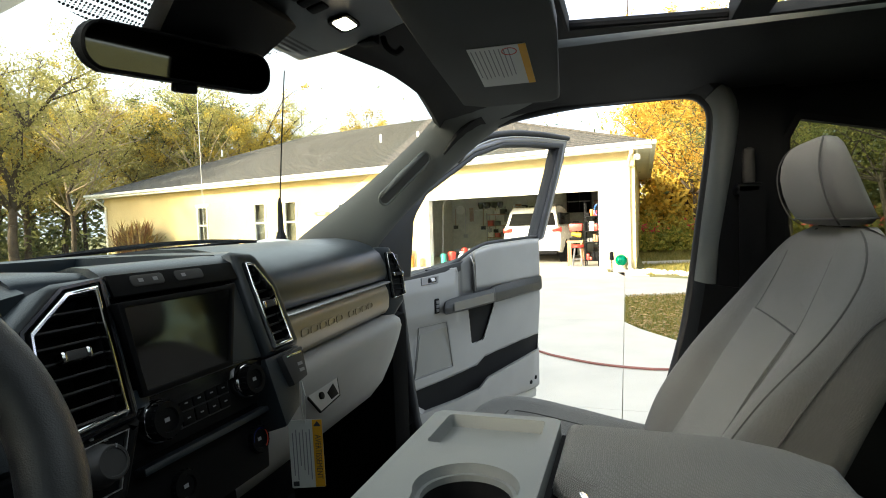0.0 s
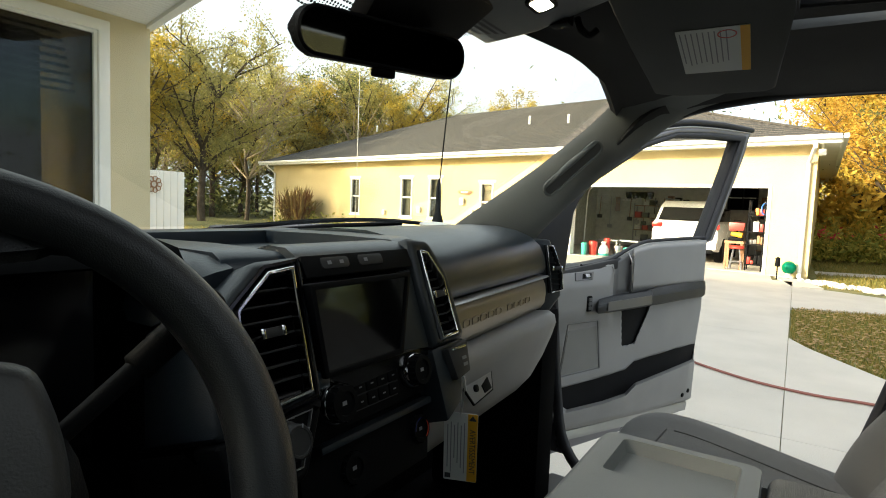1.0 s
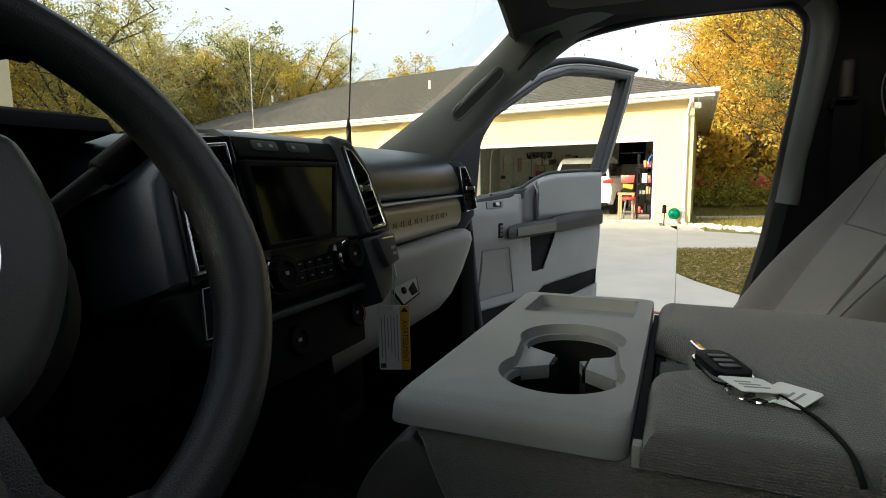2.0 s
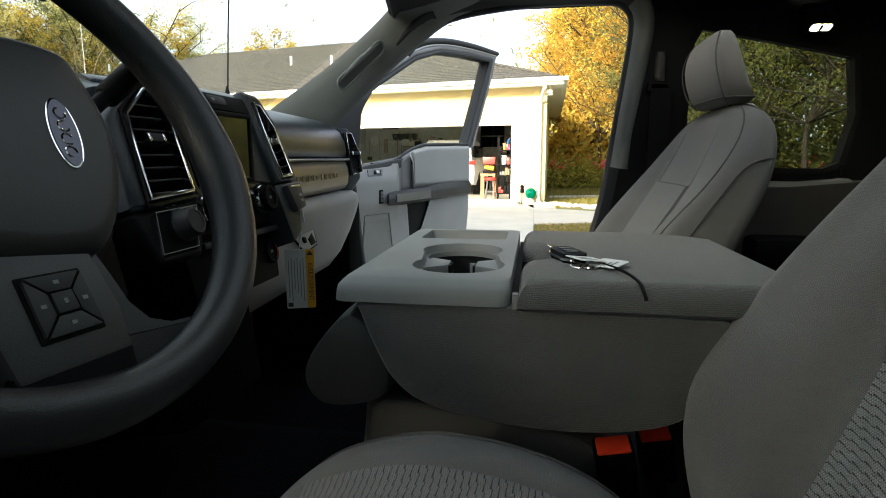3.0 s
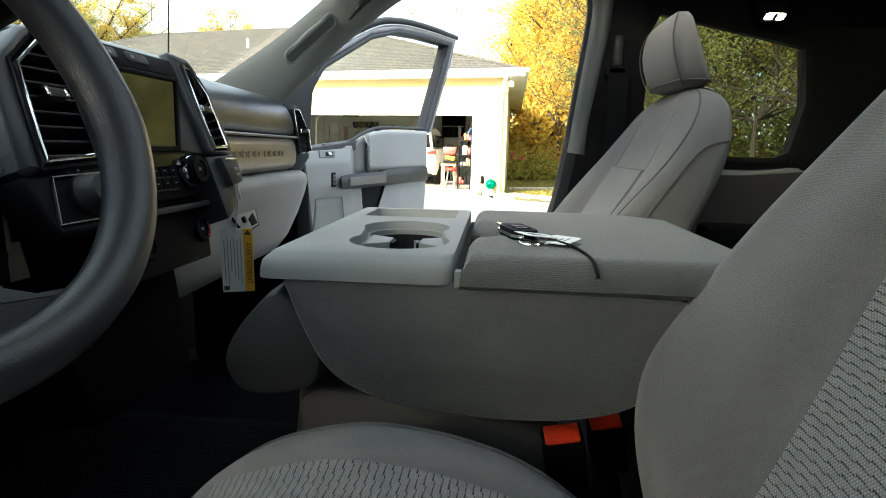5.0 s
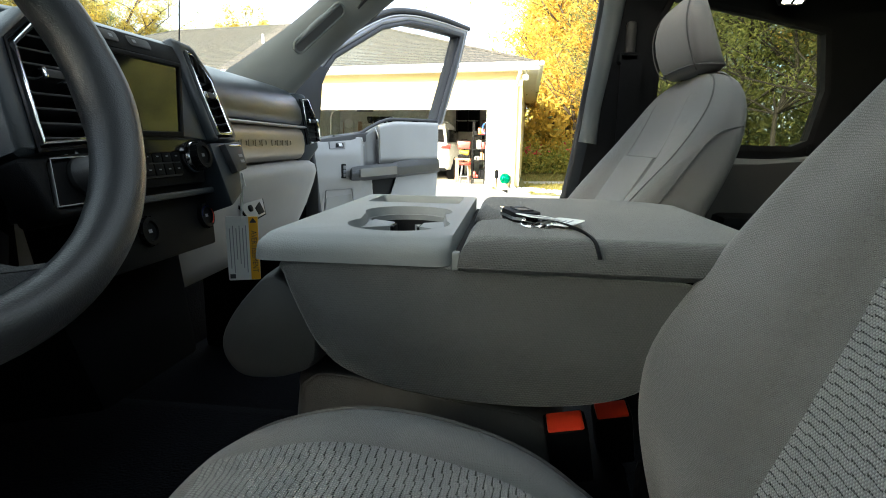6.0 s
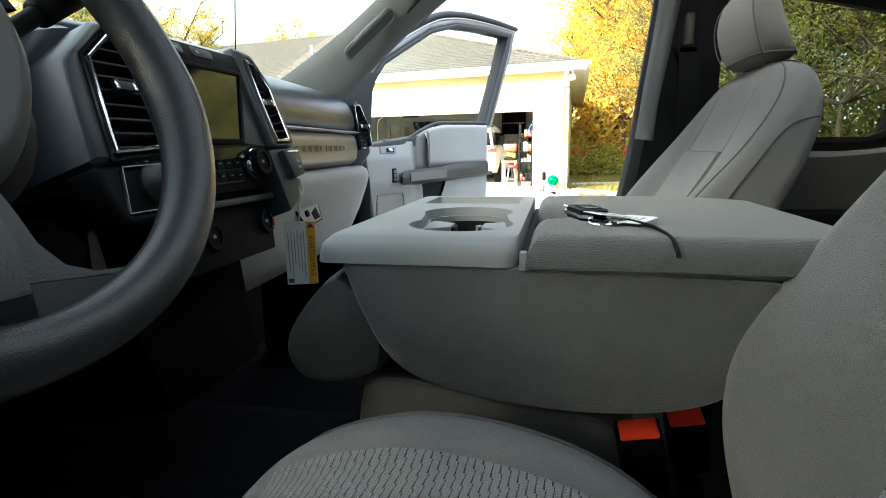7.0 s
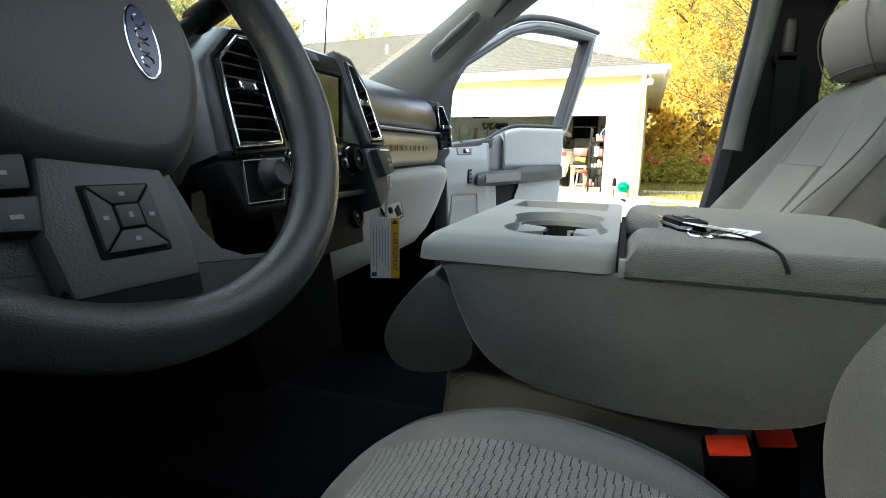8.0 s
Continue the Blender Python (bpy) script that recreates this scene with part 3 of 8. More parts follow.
dense = [tuple(p[:2]) for p in smooth_path([(y, z, 0) for y, z in open_edge], 3)]
t = thing("cab_side", (0.88, -0.3, 0.72), "dark cab side with roof rail and middle pillar round the doorway", "wall", kind="structure")
rail = [p for p in dense if p[1] > 1.58 and p[0] > -0.655]
part("roof_rail", side_strip(rail, 0.085, 0.05), M_headliner, t, "dark roof rail", 50)
post = [p for p in dense if p[0] <= -0.60 and 1.285 < p[1] < 1.70]
part("pillar_trim", side_strip(post, 0.050, 0.045), M_pillar, t, "grey pillar lining", 88)
low = [p for p in dense if p[1] <= 1.29]
part("lower_pillar_trim", side_strip(low, 0.15, 0.05), M_black, t, "black lower pillar panel", 50)
part("door_seal", tube([(side_x(z) + 0.012, y - 0.0, z) for y, z in dense], 0.012, 8), M_seal, t, "black rubber door seal", 70)
part("pillar_panel", prism([(-0.655, 0.72), (-0.668, 1.30), (-0.685, 1.735), (-0.80, 1.735), (-0.80, 0.72)][::-1], 0.845, 0.90, Matrix(((0, 0, 1, 0), (1, 0, 0, 0), (0, 1, 0, 0), (0, 0, 0, 1)))), M_black, t)
part("belt_guide", block((0.822, -0.742, 1.500), (0.850, -0.718, 1.580), 0.010), M_rear, t, "dark seat belt height slider", 60)
part("belt_loop", block((0.806, -0.752, 1.478), (0.846, -0.700, 1.504), 0.008), M_black, t, "black seat belt loop", 60)
part("belt_webbing", join(block((0.806, -0.756, 1.05), (0.809, -0.706, 1.50), 0.0)), M_black, t, "black seat belt webbing")
part("striker", block((0.862, -0.638, 1.175), (0.878, -0.632, 1.205), 0.003), M_chrome, t, "small steel door striker")
part("sill", block((0.74, -0.62, 0.70), (0.90, 0.10, 0.75), 0.012), M_grey2, t, "grey scuffed door sill plate")
part("kick_panel", block((0.70, 0.06, 0.72), (0.80, 0.36, 1.22), 0.02), M_matte, t, "black kick panel below the dashboard")
arc = smooth_path([(0.83, 0.11, 1.36), (0.84, 0.095, 1.20), (0.84, 0.075, 1.0), (0.83, 0.04, 0.86), (0.82, -0.06, 0.78), (0.81, -0.25, 0.755)], 4)
part("hinge_seal", tube(arc, 0.014, 8), M_seal, t, "black rubber seal of the front door post", 70)
part("hinge_post", loft([[Vector((p.x + dx, p.y + 0.02 + dy, p.z)) for dx, dy in ((0.012, 0), (0.08, 0.01), (0.08, 0.09), (0.012, 0.09))] for p in arc[:14]]), M_paint, t, "silver painted hinge post")

# rear door with its window
YZ = Matrix(((0, 0, 1, 0), (1, 0, 0, 0), (0, 1, 0, 0), (0, 0, 0, 1)))
win = [(-1.195, 1.290), (-1.15, 1.271), (-0.90, 1.274), (-0.815, 1.30), (-0.797, 1.41), (-0.802, 1.60), (-0.828, 1.652), (-1.077, 1.597), (-1.205, 1.566), (-1.222, 1.42)]
rd_frame = [(-1.55, 0.75), (-1.10, 0.75), (-0.90, 0.75), (-0.79, 0.75), (-0.785, 1.30), (-0.785, 1.60), (-0.79, 1.74), (-1.08, 1.74), (-1.55, 1.74), (-1.55, 1.42)]
t = thing("rear_door", (0.90, -1.1, 0.72), "dark closed rear cab door with a tinted window", "door", kind="structure")
part("door_panel", ring_prism(rd_frame, win, 0.87, 0.93, YZ), M_black, t)
part("window_seal", ring_prism([tuple(p) for p in shrink(win[::-1], -0.014)], win[::-1], 0.862, 0.885, YZ), M_rubber, t, "black window seal")
g = part("pane", prism(win[::-1], 0.898, 0.902, YZ), M_tint, t, "dark tinted glass")
g.visible_shadow = False
part("trim_panel", prism([(-1.50, 0.78), (-1.50, 1.26), (-1.22, 1.255), (-1.05, 1.24), (-0.85, 1.24), (-0.85, 0.78)], 0.80, 0.872, YZ, 0.012), M_rear, t, "dark rear door trim")
part("armrest", block((0.72, -1.42, 1.05), (0.82, -0.95, 1.12), 0.02), M_black, t, "black rear armrest")
# sill ledge in a paler grey that paints the light on the trim top
part("window_ledge", prism([(-1.225, 1.232), (-1.19, 1.262), (-1.10, 1.246), (-0.86, 1.258), (-0.85, 1.228)][::-1], 0.815, 0.868, YZ, 0.006), M_grey2, t, "ledge under the rear window, paler grey for the light on it", 60)
part("lock_knob", tube([(0.862, -1.19, 1.268), (0.862, -1.19, 1.292)], 0.005), M_black, t)

# driver's side (unseen, closed to limit light), back and floor close the cab
t = thing("cab_left", (-0.88, -0.8, 0.72), "unseen driver's side of the cab, closed to hold back light", "wall", kind="structure")
part("side_panel", prism([(-2.1, 0.70), (0.36, 0.70), (0.36, 1.30), (-0.70, 1.30), (-2.1, 1.30)], -0.93, -0.87, YZ), M_black, t)
part("roof_rail", block((-0.92, -2.1, 1.68), (-0.84, -0.05, 1.76), 0.02), M_headliner, t)
part("pillar_panel", block((-0.92, -0.82, 1.28), (-0.85, -0.68, 1.72), 0.02), M_black, t)
part("pane", block((-0.895, -1.36, 1.29), (-0.890, -0.80, 1.70)), M_privacy, t, "dark tinted rear side glass")
part("front_pane", block((-0.895, -0.69, 1.29), (-0.890, 0.02, 1.70)), M_side, t, "unseen driver side pane, tinted to dim incoming light")
part("rear_panel", block((-0.92, -2.1, 1.28), (-0.85, -1.35, 1.72), 0.02), M_black, t)
single("cab_back", join(block((-0.9, -2.14, 0.70), (0.95, -2.08, 1.30)), block((-0.9, -2.14, 1.62), (0.95, -2.08, 1.77)), block((-0.9, -2.14, 1.28), (-0.32, -2.08, 1.64)), block((0.32, -2.14, 1.28), (0.95, -2.08, 1.64)),
                        block((0.87, -2.1, 0.72), (0.93, -1.55, 1.76))), M_black, "dark back wall of the cab with a window", "wall", kind="structure")
single("window_2", block((-0.33, -2.112, 1.29), (0.33, -2.106, 1.63)), M_privacy, "dark tinted rear cab window", "window", kind="structure")
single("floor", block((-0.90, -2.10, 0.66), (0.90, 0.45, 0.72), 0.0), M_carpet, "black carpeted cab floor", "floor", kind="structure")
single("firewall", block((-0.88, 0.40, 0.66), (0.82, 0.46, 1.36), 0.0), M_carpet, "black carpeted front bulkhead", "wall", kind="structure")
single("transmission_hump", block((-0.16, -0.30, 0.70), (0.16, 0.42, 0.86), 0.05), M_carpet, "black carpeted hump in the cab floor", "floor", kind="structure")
bm = join(block((-0.86, -2.12, 1.783), (-0.46, -0.12, 1.792), 0.003), block((0.66, -2.12, 1.783), (0.86, -0.12, 1.792), 0.003), block((-0.46, -0.33, 1.783), (0.66, -0.12, 1.792), 0.0), block((-0.46, -2.12, 1.783), (0.66, -1.16, 1.792), 0.0))
single("roof_skin", bm, M_paint, "silver painted roof panel of the truck", "roof", kind="structure")
# body under the floor so that the cab stands on the ground
for x in (-0.82, 0.82):
    for y in (-1.75, 1.05):
        t = thing("truck_wheel", (x, y, 0.15), "black tyre on a silver wheel under the cab", "wheel", "wheels of the truck")
        M = axes((x, y, 0.53), (0, 1, 0), (0, 0, 1))
        part("tyre", lathe([(0.22, -0.12), (0.34, -0.12), (0.38, -0.09), (0.38, 0.09), (0.34, 0.12), (0.22, 0.12)], M, 32), M_rubber, t)
        part("rim", lathe([(0.05, -0.10), (0.22, -0.11), (0.22, 0.11), (0.05, 0.10)], M, 24), M_silver, t)
single("chassis", block((-0.55, -2.1, 0.45), (0.55, 1.4, 0.665), 0.02), M_black, "black chassis under the cab floor", "chassis", kind="structure")

# ---- dashboard ----
dash = thing("dashboard", (0.0, 0.15, 0.72), "dark grey dashboard with centre display, air vents and pewter trim", "dashboard")
STK = axes((0, -0.022, 1.33), (1, 0, 0), (0, 0.33, 0.944))


def sv(z):
    return (z - 1.33) / 0.944


def flat(*pts):
    """Places on the face of the centre stack, from x and height."""
    return [(x, sv(z)) for x, z in pts]


def across(profile, xs, shift=None):
    """A body along x with one closed profile of y and z places."""
    return loft([[Vector((x, y + (shift(x) if shift else 0), z)) for y, z in profile] for x in xs])


bow = lambda x: 0.040 * max(0.0, (x - 0.2) / 0.5) - 0.018
xs = [0.140, 0.15, 0.20, 0.25, 0.35, 0.45, 0.55, 0.60, 0.632, 0.640]
top = [(0.45, 1.385), (0.34, 1.403), (0.22, 1.413), (0.15, 1.413), (0.10, 1.406), (0.065, 1.394), (0.042, 1.376), (0.030, 1.352), (0.026, 1.330), (0.030, 1.318), (0.045, 1.311), (0.10, 1.305), (0.43, 1.30)]
part("upper_pad", across(top, xs, bow), M_dash, dash, "dark soft-touch upper dash pad", 60)
strip = [(0.040, 1.3085), (0.030, 1.303), (0.024, 1.290), (0.022, 1.272), (0.024, 1.252), (0.032, 1.240), (0.044, 1.235), (0.09, 1.235), (0.09, 1.3085)]
st = part("trim_strip", across(strip, xs, bow), M_strip, dash, "pewter trim strip with raised marks", 60)
line = [(0.020, 1.3125), (0.016, 1.310), (0.020, 1.3075), (0.04, 1.3075), (0.04, 1.3125)]
part("trim_line", across(line, xs, bow), M_silver, dash, "thin bright trim line")
low = [(0.05, 1.2335), (0.016, 1.232), (0.002, 1.224), (-0.002, 1.208), (0.006, 1.18), (0.025, 1.13), (0.052, 1.075), (0.085, 1.035), (0.13, 1.02), (0.30, 1.02), (0.30, 1.2335)]
xl = [0.100, 0.112, 0.15, 0.25, 0.35, 0.45, 0.55, 0.63, 0.662, 0.675]
sh = lambda x: (bow(x) + 0.018) * 0.6 + (0.02 if x > 0.67 else 0)
gb = part("glove_box", across(low, xl, sh), M_glove, dash, "light grey glove box and knee panel", 60)
part("lid_gap", tube([Vector((x, (0.0345 if z < 1.14 else 0.0045) + sh(x), z)) for x, z in ((0.245, 1.128), (0.225, 1.19))], 0.0012, 5), M_black, gb)
# glove box latch and raised marks on the trim strip
Mg = axes((0.300, 0.0135, 1.163), (1, 0.045, 0.03), (0, 0.30, 0.95))
lo_ = [(-0.052, 0.008), (-0.030, -0.026), (0.040, -0.022), (0.052, 0.014)]
part("latch_plate", prism(lo_, -0.002, 0.0008, Mg, 0.0006), M_glove, gb)
part("latch_gap", ring_prism(shrink(lo_, -0.0022), lo_, -0.003, 0.0008, Mg), M_black, gb)
part("latch_grip", prism([(0.010, -0.020), (0.036, -0.019), (0.030, 0.002), (0.004, -0.006)], -0.001, 0.0022, Mg, 0.0006), M_black, gb)
part("lock", lathe([(0.006, 0.001), (0.006, 0.005), (0.004, 0.0055)], Mg @ Matrix.Translation((-0.018, -0.004, 0))), M_black, gb)
for i in range(9):
    x = 0.238 + 0.0325 * i + (0.022 if i > 4 else 0)
    Ms = axes((x, 0.0215 + bow(x), 1.274), (1, 0.08, 0), (0, 0.0, 1))
    part("raised_mark", ring_prism(rounded(0.025, 0.0125, 0.004, 2), rounded(0.0215, 0.0085, 0.003, 2), -0.001, 0.0008, Ms), M_strip, st)


def vent(poly, M, label, slats=7, knob=(0.0, 0.0), gap=0.0035, lean=0.0):
    """A framed air vent with level blades and a sliding tab."""
    v = part("air_vent", ring_prism(poly, shrink(poly, gap), -0.004, 0.006, M, 0.0008), M_chrome, dash, label)
    part("cavity", prism(shrink(poly, 0.001), -0.055, -0.050, M), M_rubber, v)
    part("duct", ring_prism(shrink(poly, 0.0005), shrink(poly, gap), -0.055, -0.003, M), M_rubber, v)
    ys = [p[1] for p in poly]
    lo, hi = min(ys), max(ys)
    inner = shrink(poly, gap)
    for i in range(slats):
        y = lo + (hi - lo) * (i + 0.6) / slats
        cuts = []
        for a, b in zip(inner, inner[1:] + inner[:1]):
            if (a[1] - y) * (b[1] - y) < 0:
                cuts.append(a[0] + (b[0] - a[0]) * (y - a[1]) / (b[1] - a[1]))
        if len(cuts) < 2:
            continue
        x0, x1 = min(cuts), max(cuts)
        part("blade", block((x0, y - 0.0010, -0.030), (x1, y + 0.0014, -0.003), 0.0008, M, 1), M_button, v)
    kx, ky = knob
    tab = part("tab", block((kx - 0.010, ky - 0.0045, -0.006), (kx + 0.010, ky + 0.0045, 0.006), 0.002, M), M_button, v)
    for s in (-1, 1):
        part("tab_end", block((kx + s * 0.0115 - 0.0025, ky - 0.005, -0.005), (kx + s * 0.0115 + 0.0025, ky + 0.005, 0.007), 0.002, M), M_chrome, v)
    return v


lv = flat((-0.214, 1.271), (-0.137, 1.276), (-0.128, 1.389), (-0.160, 1.386), (-0.201, 1.357))
rv = flat((0.090, 1.283), (0.131, 1.285), (0.127, 1.358), (0.104, 1.392), (0.086, 1.395))
vent(lv, STK, "chrome-framed black air vent beside the display", 9, (-0.168, sv(1.334)))
vent(rv, STK, "chrome-framed narrow black air vent", 10, (0.108, sv(1.338)))
# two upright columns that carry the vents
lo_col = flat((-0.241, 1.262), (-0.123, 1.268), (-0.113, 1.398), (-0.172, 1.396), (-0.226, 1.355))
part("vent_column", ring_prism(lo_col, shrink(lv, -0.0006), -0.13, 0.003, STK, 0.005), M_dashgrey, dash, "charcoal column round the vent", 50)
part("vent_bead", ring_prism(shrink(lv, -0.0065), shrink(lv, -0.0035), 0.001, 0.0045, STK), M_gloss, dash, "thin gloss line round the vent")
ro_col = flat((0.072, 1.276), (0.147, 1.278), (0.142, 1.364), (0.113, 1.407), (0.068, 1.411))
part("vent_column", ring_prism(ro_col, shrink(rv, -0.0006), -0.13, 0.003, STK, 0.004), M_dashgrey, dash, "charcoal column round the narrow vent", 50)
# lighting switch panel under the wide vent
LP = flat((-0.223, 1.219), (-0.164, 1.219), (-0.140, 1.262), (-0.211, 1.260))
lo_leg = flat((-0.233, 1.209), (-0.160, 1.209), (-0.122, 1.2675), (-0.2415, 1.2615))
part("column_leg", ring_prism(lo_leg, LP, -0.035, 0.002, STK, 0.004), M_black, dash, "black foot of the vent column", 50)
lp = part("switch_panel", prism(LP, -0.05, -0.0015, STK, 0.001), M_black, dash, "black lighting switch panel")
part("edge_line", ring_prism(LP, shrink(LP, 0.0009), -0.001, 0.0026, STK), M_silver, lp)
DLC = STK @ Matrix.Translation((-0.176, sv(1.243), 0))
dial = part("dial", lathe([(0.0185, -0.002), (0.0185, 0.003), (0.0165, 0.005), (0.0150, 0.018), (0.0135, 0.0195), (0.0115, 0.0195), (0.011, 0.0185), (0.0005, 0.0185)], DLC, 32), M_button, lp)
part("dial_mark", block((-0.0006, 0.0115, 0.019), (0.0006, 0.0150, 0.0200), 0, DLC @ Matrix.Rotation(radians(-25), 4, "Z")), M_mark, dial)
for k in range(4):
    a = radians(20 + 32 * k)
    part("dial_sign", block((0.0235 * math.cos(a) - 0.0018, 0.0235 * math.sin(a) - 0.0012, -0.0016), (0.0235 * math.cos(a) + 0.0018, 0.0235 * math.sin(a) + 0.0012, -0.001), 0, DLC), M_mark, lp)
# display between the columns, under a broad brow with two button bars
part("display_panel", prism(flat((-0.128, 1.262), (0.078, 1.270), (0.074, 1.379), (-0.120, 1.379)), -0.10, -0.010, STK, 0.002), M_gloss, dash, "black display surround")
brow = [(0.075, 1.388), (0.070, 1.400), (0.045, 1.4065), (0.020, 1.4055), (0.007, 1.399), (-0.004, 1.3785), (0.002, 1.375), (0.075, 1.37)]
part("display_brow", across(brow, [-0.116, -0.110, 0.0, 0.068, 0.072]), M_dash, dash, "dark brow above the display", 60)
scr = flat((-0.108, 1.291), (0.008, 1.291), (0.034, 1.3675), (-0.116, 1.3675))
SCR = axes((0, -0.0285, 1.328), (1, 0.0, 0), (0, 0.17, 0.985))
part("display", prism([(x, y) for x, y in scr], -0.003, 0.0005, SCR), M_screen, dash, "dark switched-off glass display")
part("bezel", ring_prism(shrink(scr, -0.006), scr, -0.020, 0.003, SCR, 0.001), M_black, dash, "black display bezel")
part("bezel_side", prism(flat((0.018, 1.284), (0.070, 1.279), (0.068, 1.374), (0.042, 1.372)), -0.014, -0.004, STK, 0.002), M_dashgrey, dash, "charcoal panel beside the display")
BT = axes((0, -0.0015, 1.3895), (1, 0, 0), (0, 0.46, 0.89))
# black plate darkens the brow front, in shade below the lit ledge
part("brow_front_shade", prism([(-0.113, -0.014), (0.067, -0.014), (0.067, 0.0095), (-0.113, 0.0095)], -0.004, 0.0006, BT, 0.001), M_black, dash, "black plate painting the shaded front of the brow")
for x0, x1 in ((-0.088, -0.046), (-0.030, 0.012)):
    b = part("button_bar", prism(rounded(x1 - x0, 0.0125, 0.004, 3, (x0 + x1) / 2, 0), -0.004, 0.0016, BT, 0.0010), M_button, dash)
    for k in range(2 if x0 < -0.04 else 1):
        xm = x0 + (x1 - x0) * (0.28 + 0.44 * k)
        part("button_mark", block((xm - 0.003, -0.002, 0.0014), (xm + 0.003, 0.002, 0.0019), 0, BT), M_mark, b)

# radio and climate panels
LOW = axes((0, -0.030, 1.252), (1, 0, 0), (0, 0.2, 0.98))


def knob(M, r, label, deep=0.022, ring=None):
    k = part("knob", lathe([(r * 0.86, 0.0), (r * 0.9, deep * 0.8), (r * 0.84, deep), (r * 0.60, deep), (r * 0.56, deep - 0.0025), (0.0005, deep - 0.0025)], M, 32), M_black, dash, label)
    part("knob_ring", lathe([(r * 1.04, -0.001), (r * 1.08, 0.003), (r * 1.0, deep * 0.50), (r * 0.95, deep * 0.56), (r * 0.88, deep * 0.56)], M, 32), M_chrome, k)
    for j in range(16):
        a = 2 * math.pi * j / 16
        part("grip_rib", block((r * 0.86, -0.0008, deep * 0.55), (r * 0.935, 0.0008, deep * 0.95), 0, M @ Matrix.Rotation(a, 4, "Z")), M_rubber, k)
    part("knob_mark", block((-0.003, -0.002, deep - 0.0027), (0.003, 0.002, deep - 0.0021), 0, M), M_mark, k)
    if ring:
        part("dial_arc", tube([M @ Vector((r * 0.68 * math.cos(a), r * 0.68 * math.sin(a), deep)) for a in (radians(60 + 12 * j) for j in range(11))], 0.0007, 5), M_blue, k)
        part("dial_arc", tube([M @ Vector((r * 0.68 * math.cos(a), r * 0.68 * math.sin(a), deep)) for a in (radians(-60 + 12 * j) for j in range(9))], 0.0007, 5), M_red, k)
    return k


rp = part("radio_panel", prism([(-0.135, -0.030), (0.062, -0.030), (0.072, 0.024), (-0.130, 0.024)], -0.05, 0.0, LOW, 0.003), M_black, dash, "black radio control panel")
part("chin", prism([(-0.128, 0.0245), (0.073, 0.0245), (0.078, 0.036), (-0.100, 0.036), (-0.112, 0.030)], -0.03, 0.006, LOW, 0.003), M_dashgrey, rp, "charcoal ledge under the display")
part("chin_tab", prism([(-0.132, 0.018), (-0.104, 0.018), (-0.100, 0.036), (-0.128, 0.036)], -0.02, 0.009, LOW, 0.002), M_dash, rp, "pale lit key at the corner")
part("disc_slot", block((-0.062, 0.0275, 0.0055), (0.030, 0.0305, 0.0068), 0.0006, LOW), M_rubber, rp)
part("slot_mark", block((-0.055, 0.0185, -0.0002), (-0.036, 0.0212, 0.0006), 0, LOW), M_mark, rp)
pl_ = part("key_plate", prism([(-0.068, -0.019), (0.008, -0.019), (0.012, 0.0135), (-0.070, 0.0135)], -0.002, 0.003, LOW, 0.0015), M_button, rp, "dark raised key plate")
for i in range(4):
    for j in range(2):
        b = part("button", block((-0.0655 + 0.0188 * i, -0.0170 + 0.0155 * j, 0.001), (-0.0485 + 0.0188 * i, -0.0030 + 0.0155 * j, 0.0052), 0.0014, LOW), M_black, pl_)
        part("button_mark", block((-0.0592 + 0.0188 * i, -0.0108 + 0.0155 * j, 0.0050), (-0.0548 + 0.0188 * i, -0.0094 + 0.0155 * j, 0.0055), 0, LOW), M_mark, pl_)
knob(LOW @ Matrix.Translation((-0.098, 0.0, 0)), 0.0205, "black volume knob with a chrome ring")
knob(LOW @ Matrix.Translation((0.037, 0.003, 0)), 0.0200, "black tuning knob with a chrome ring")
CLI = axes((0, -0.018, 1.170), (1, 0, 0), (0, 0.2, 0.98))
cp = part("climate_panel", prism([(-0.105, -0.026), (0.078, -0.026), (0.086, 0.026), (-0.108, 0.026)], -0.05, 0.0, CLI, 0.003), M_black, dash, "black climate control panel")
for i in range(4):
    for j in range(2):
        b = part("button", block((-0.042 + 0.0185 * i, -0.018 + 0.0175 * j, -0.001), (-0.025 + 0.0185 * i, -0.002 + 0.0175 * j, 0.004), 0.0015, CLI), M_button, cp)
        part("button_mark", block((-0.0355 + 0.0185 * i, -0.0108 + 0.0175 * j, 0.0038), (-0.0315 + 0.0185 * i, -0.0092 + 0.0175 * j, 0.0044), 0, CLI), M_mark, b)
knob(CLI @ Matrix.Translation((-0.066, 0.0, 0)), 0.0190, "black fan knob with a chrome ring")
knob(CLI @ Matrix.Translation((0.057, 0.003, 0)), 0.0190, "black temperature knob with red and blue arcs", 0.022, True)
part("cheek", prism([(-0.137, -0.115), (0.070, -0.115), (0.094, -0.02), (0.083, 0.024), (-0.138, 0.024)], -0.10, -0.012, LOW, 0.004), M_black, dash, "black cheek round the controls")
part("shelf_lip", block((-0.120, -0.046, -0.012), (0.072, -0.038, 0.004), 0.003, LOW), M_dashgrey, dash, "ledge between the control rows")
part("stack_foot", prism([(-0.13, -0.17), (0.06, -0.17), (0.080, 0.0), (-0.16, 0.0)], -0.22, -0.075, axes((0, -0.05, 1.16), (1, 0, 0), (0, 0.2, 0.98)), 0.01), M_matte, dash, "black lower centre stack")
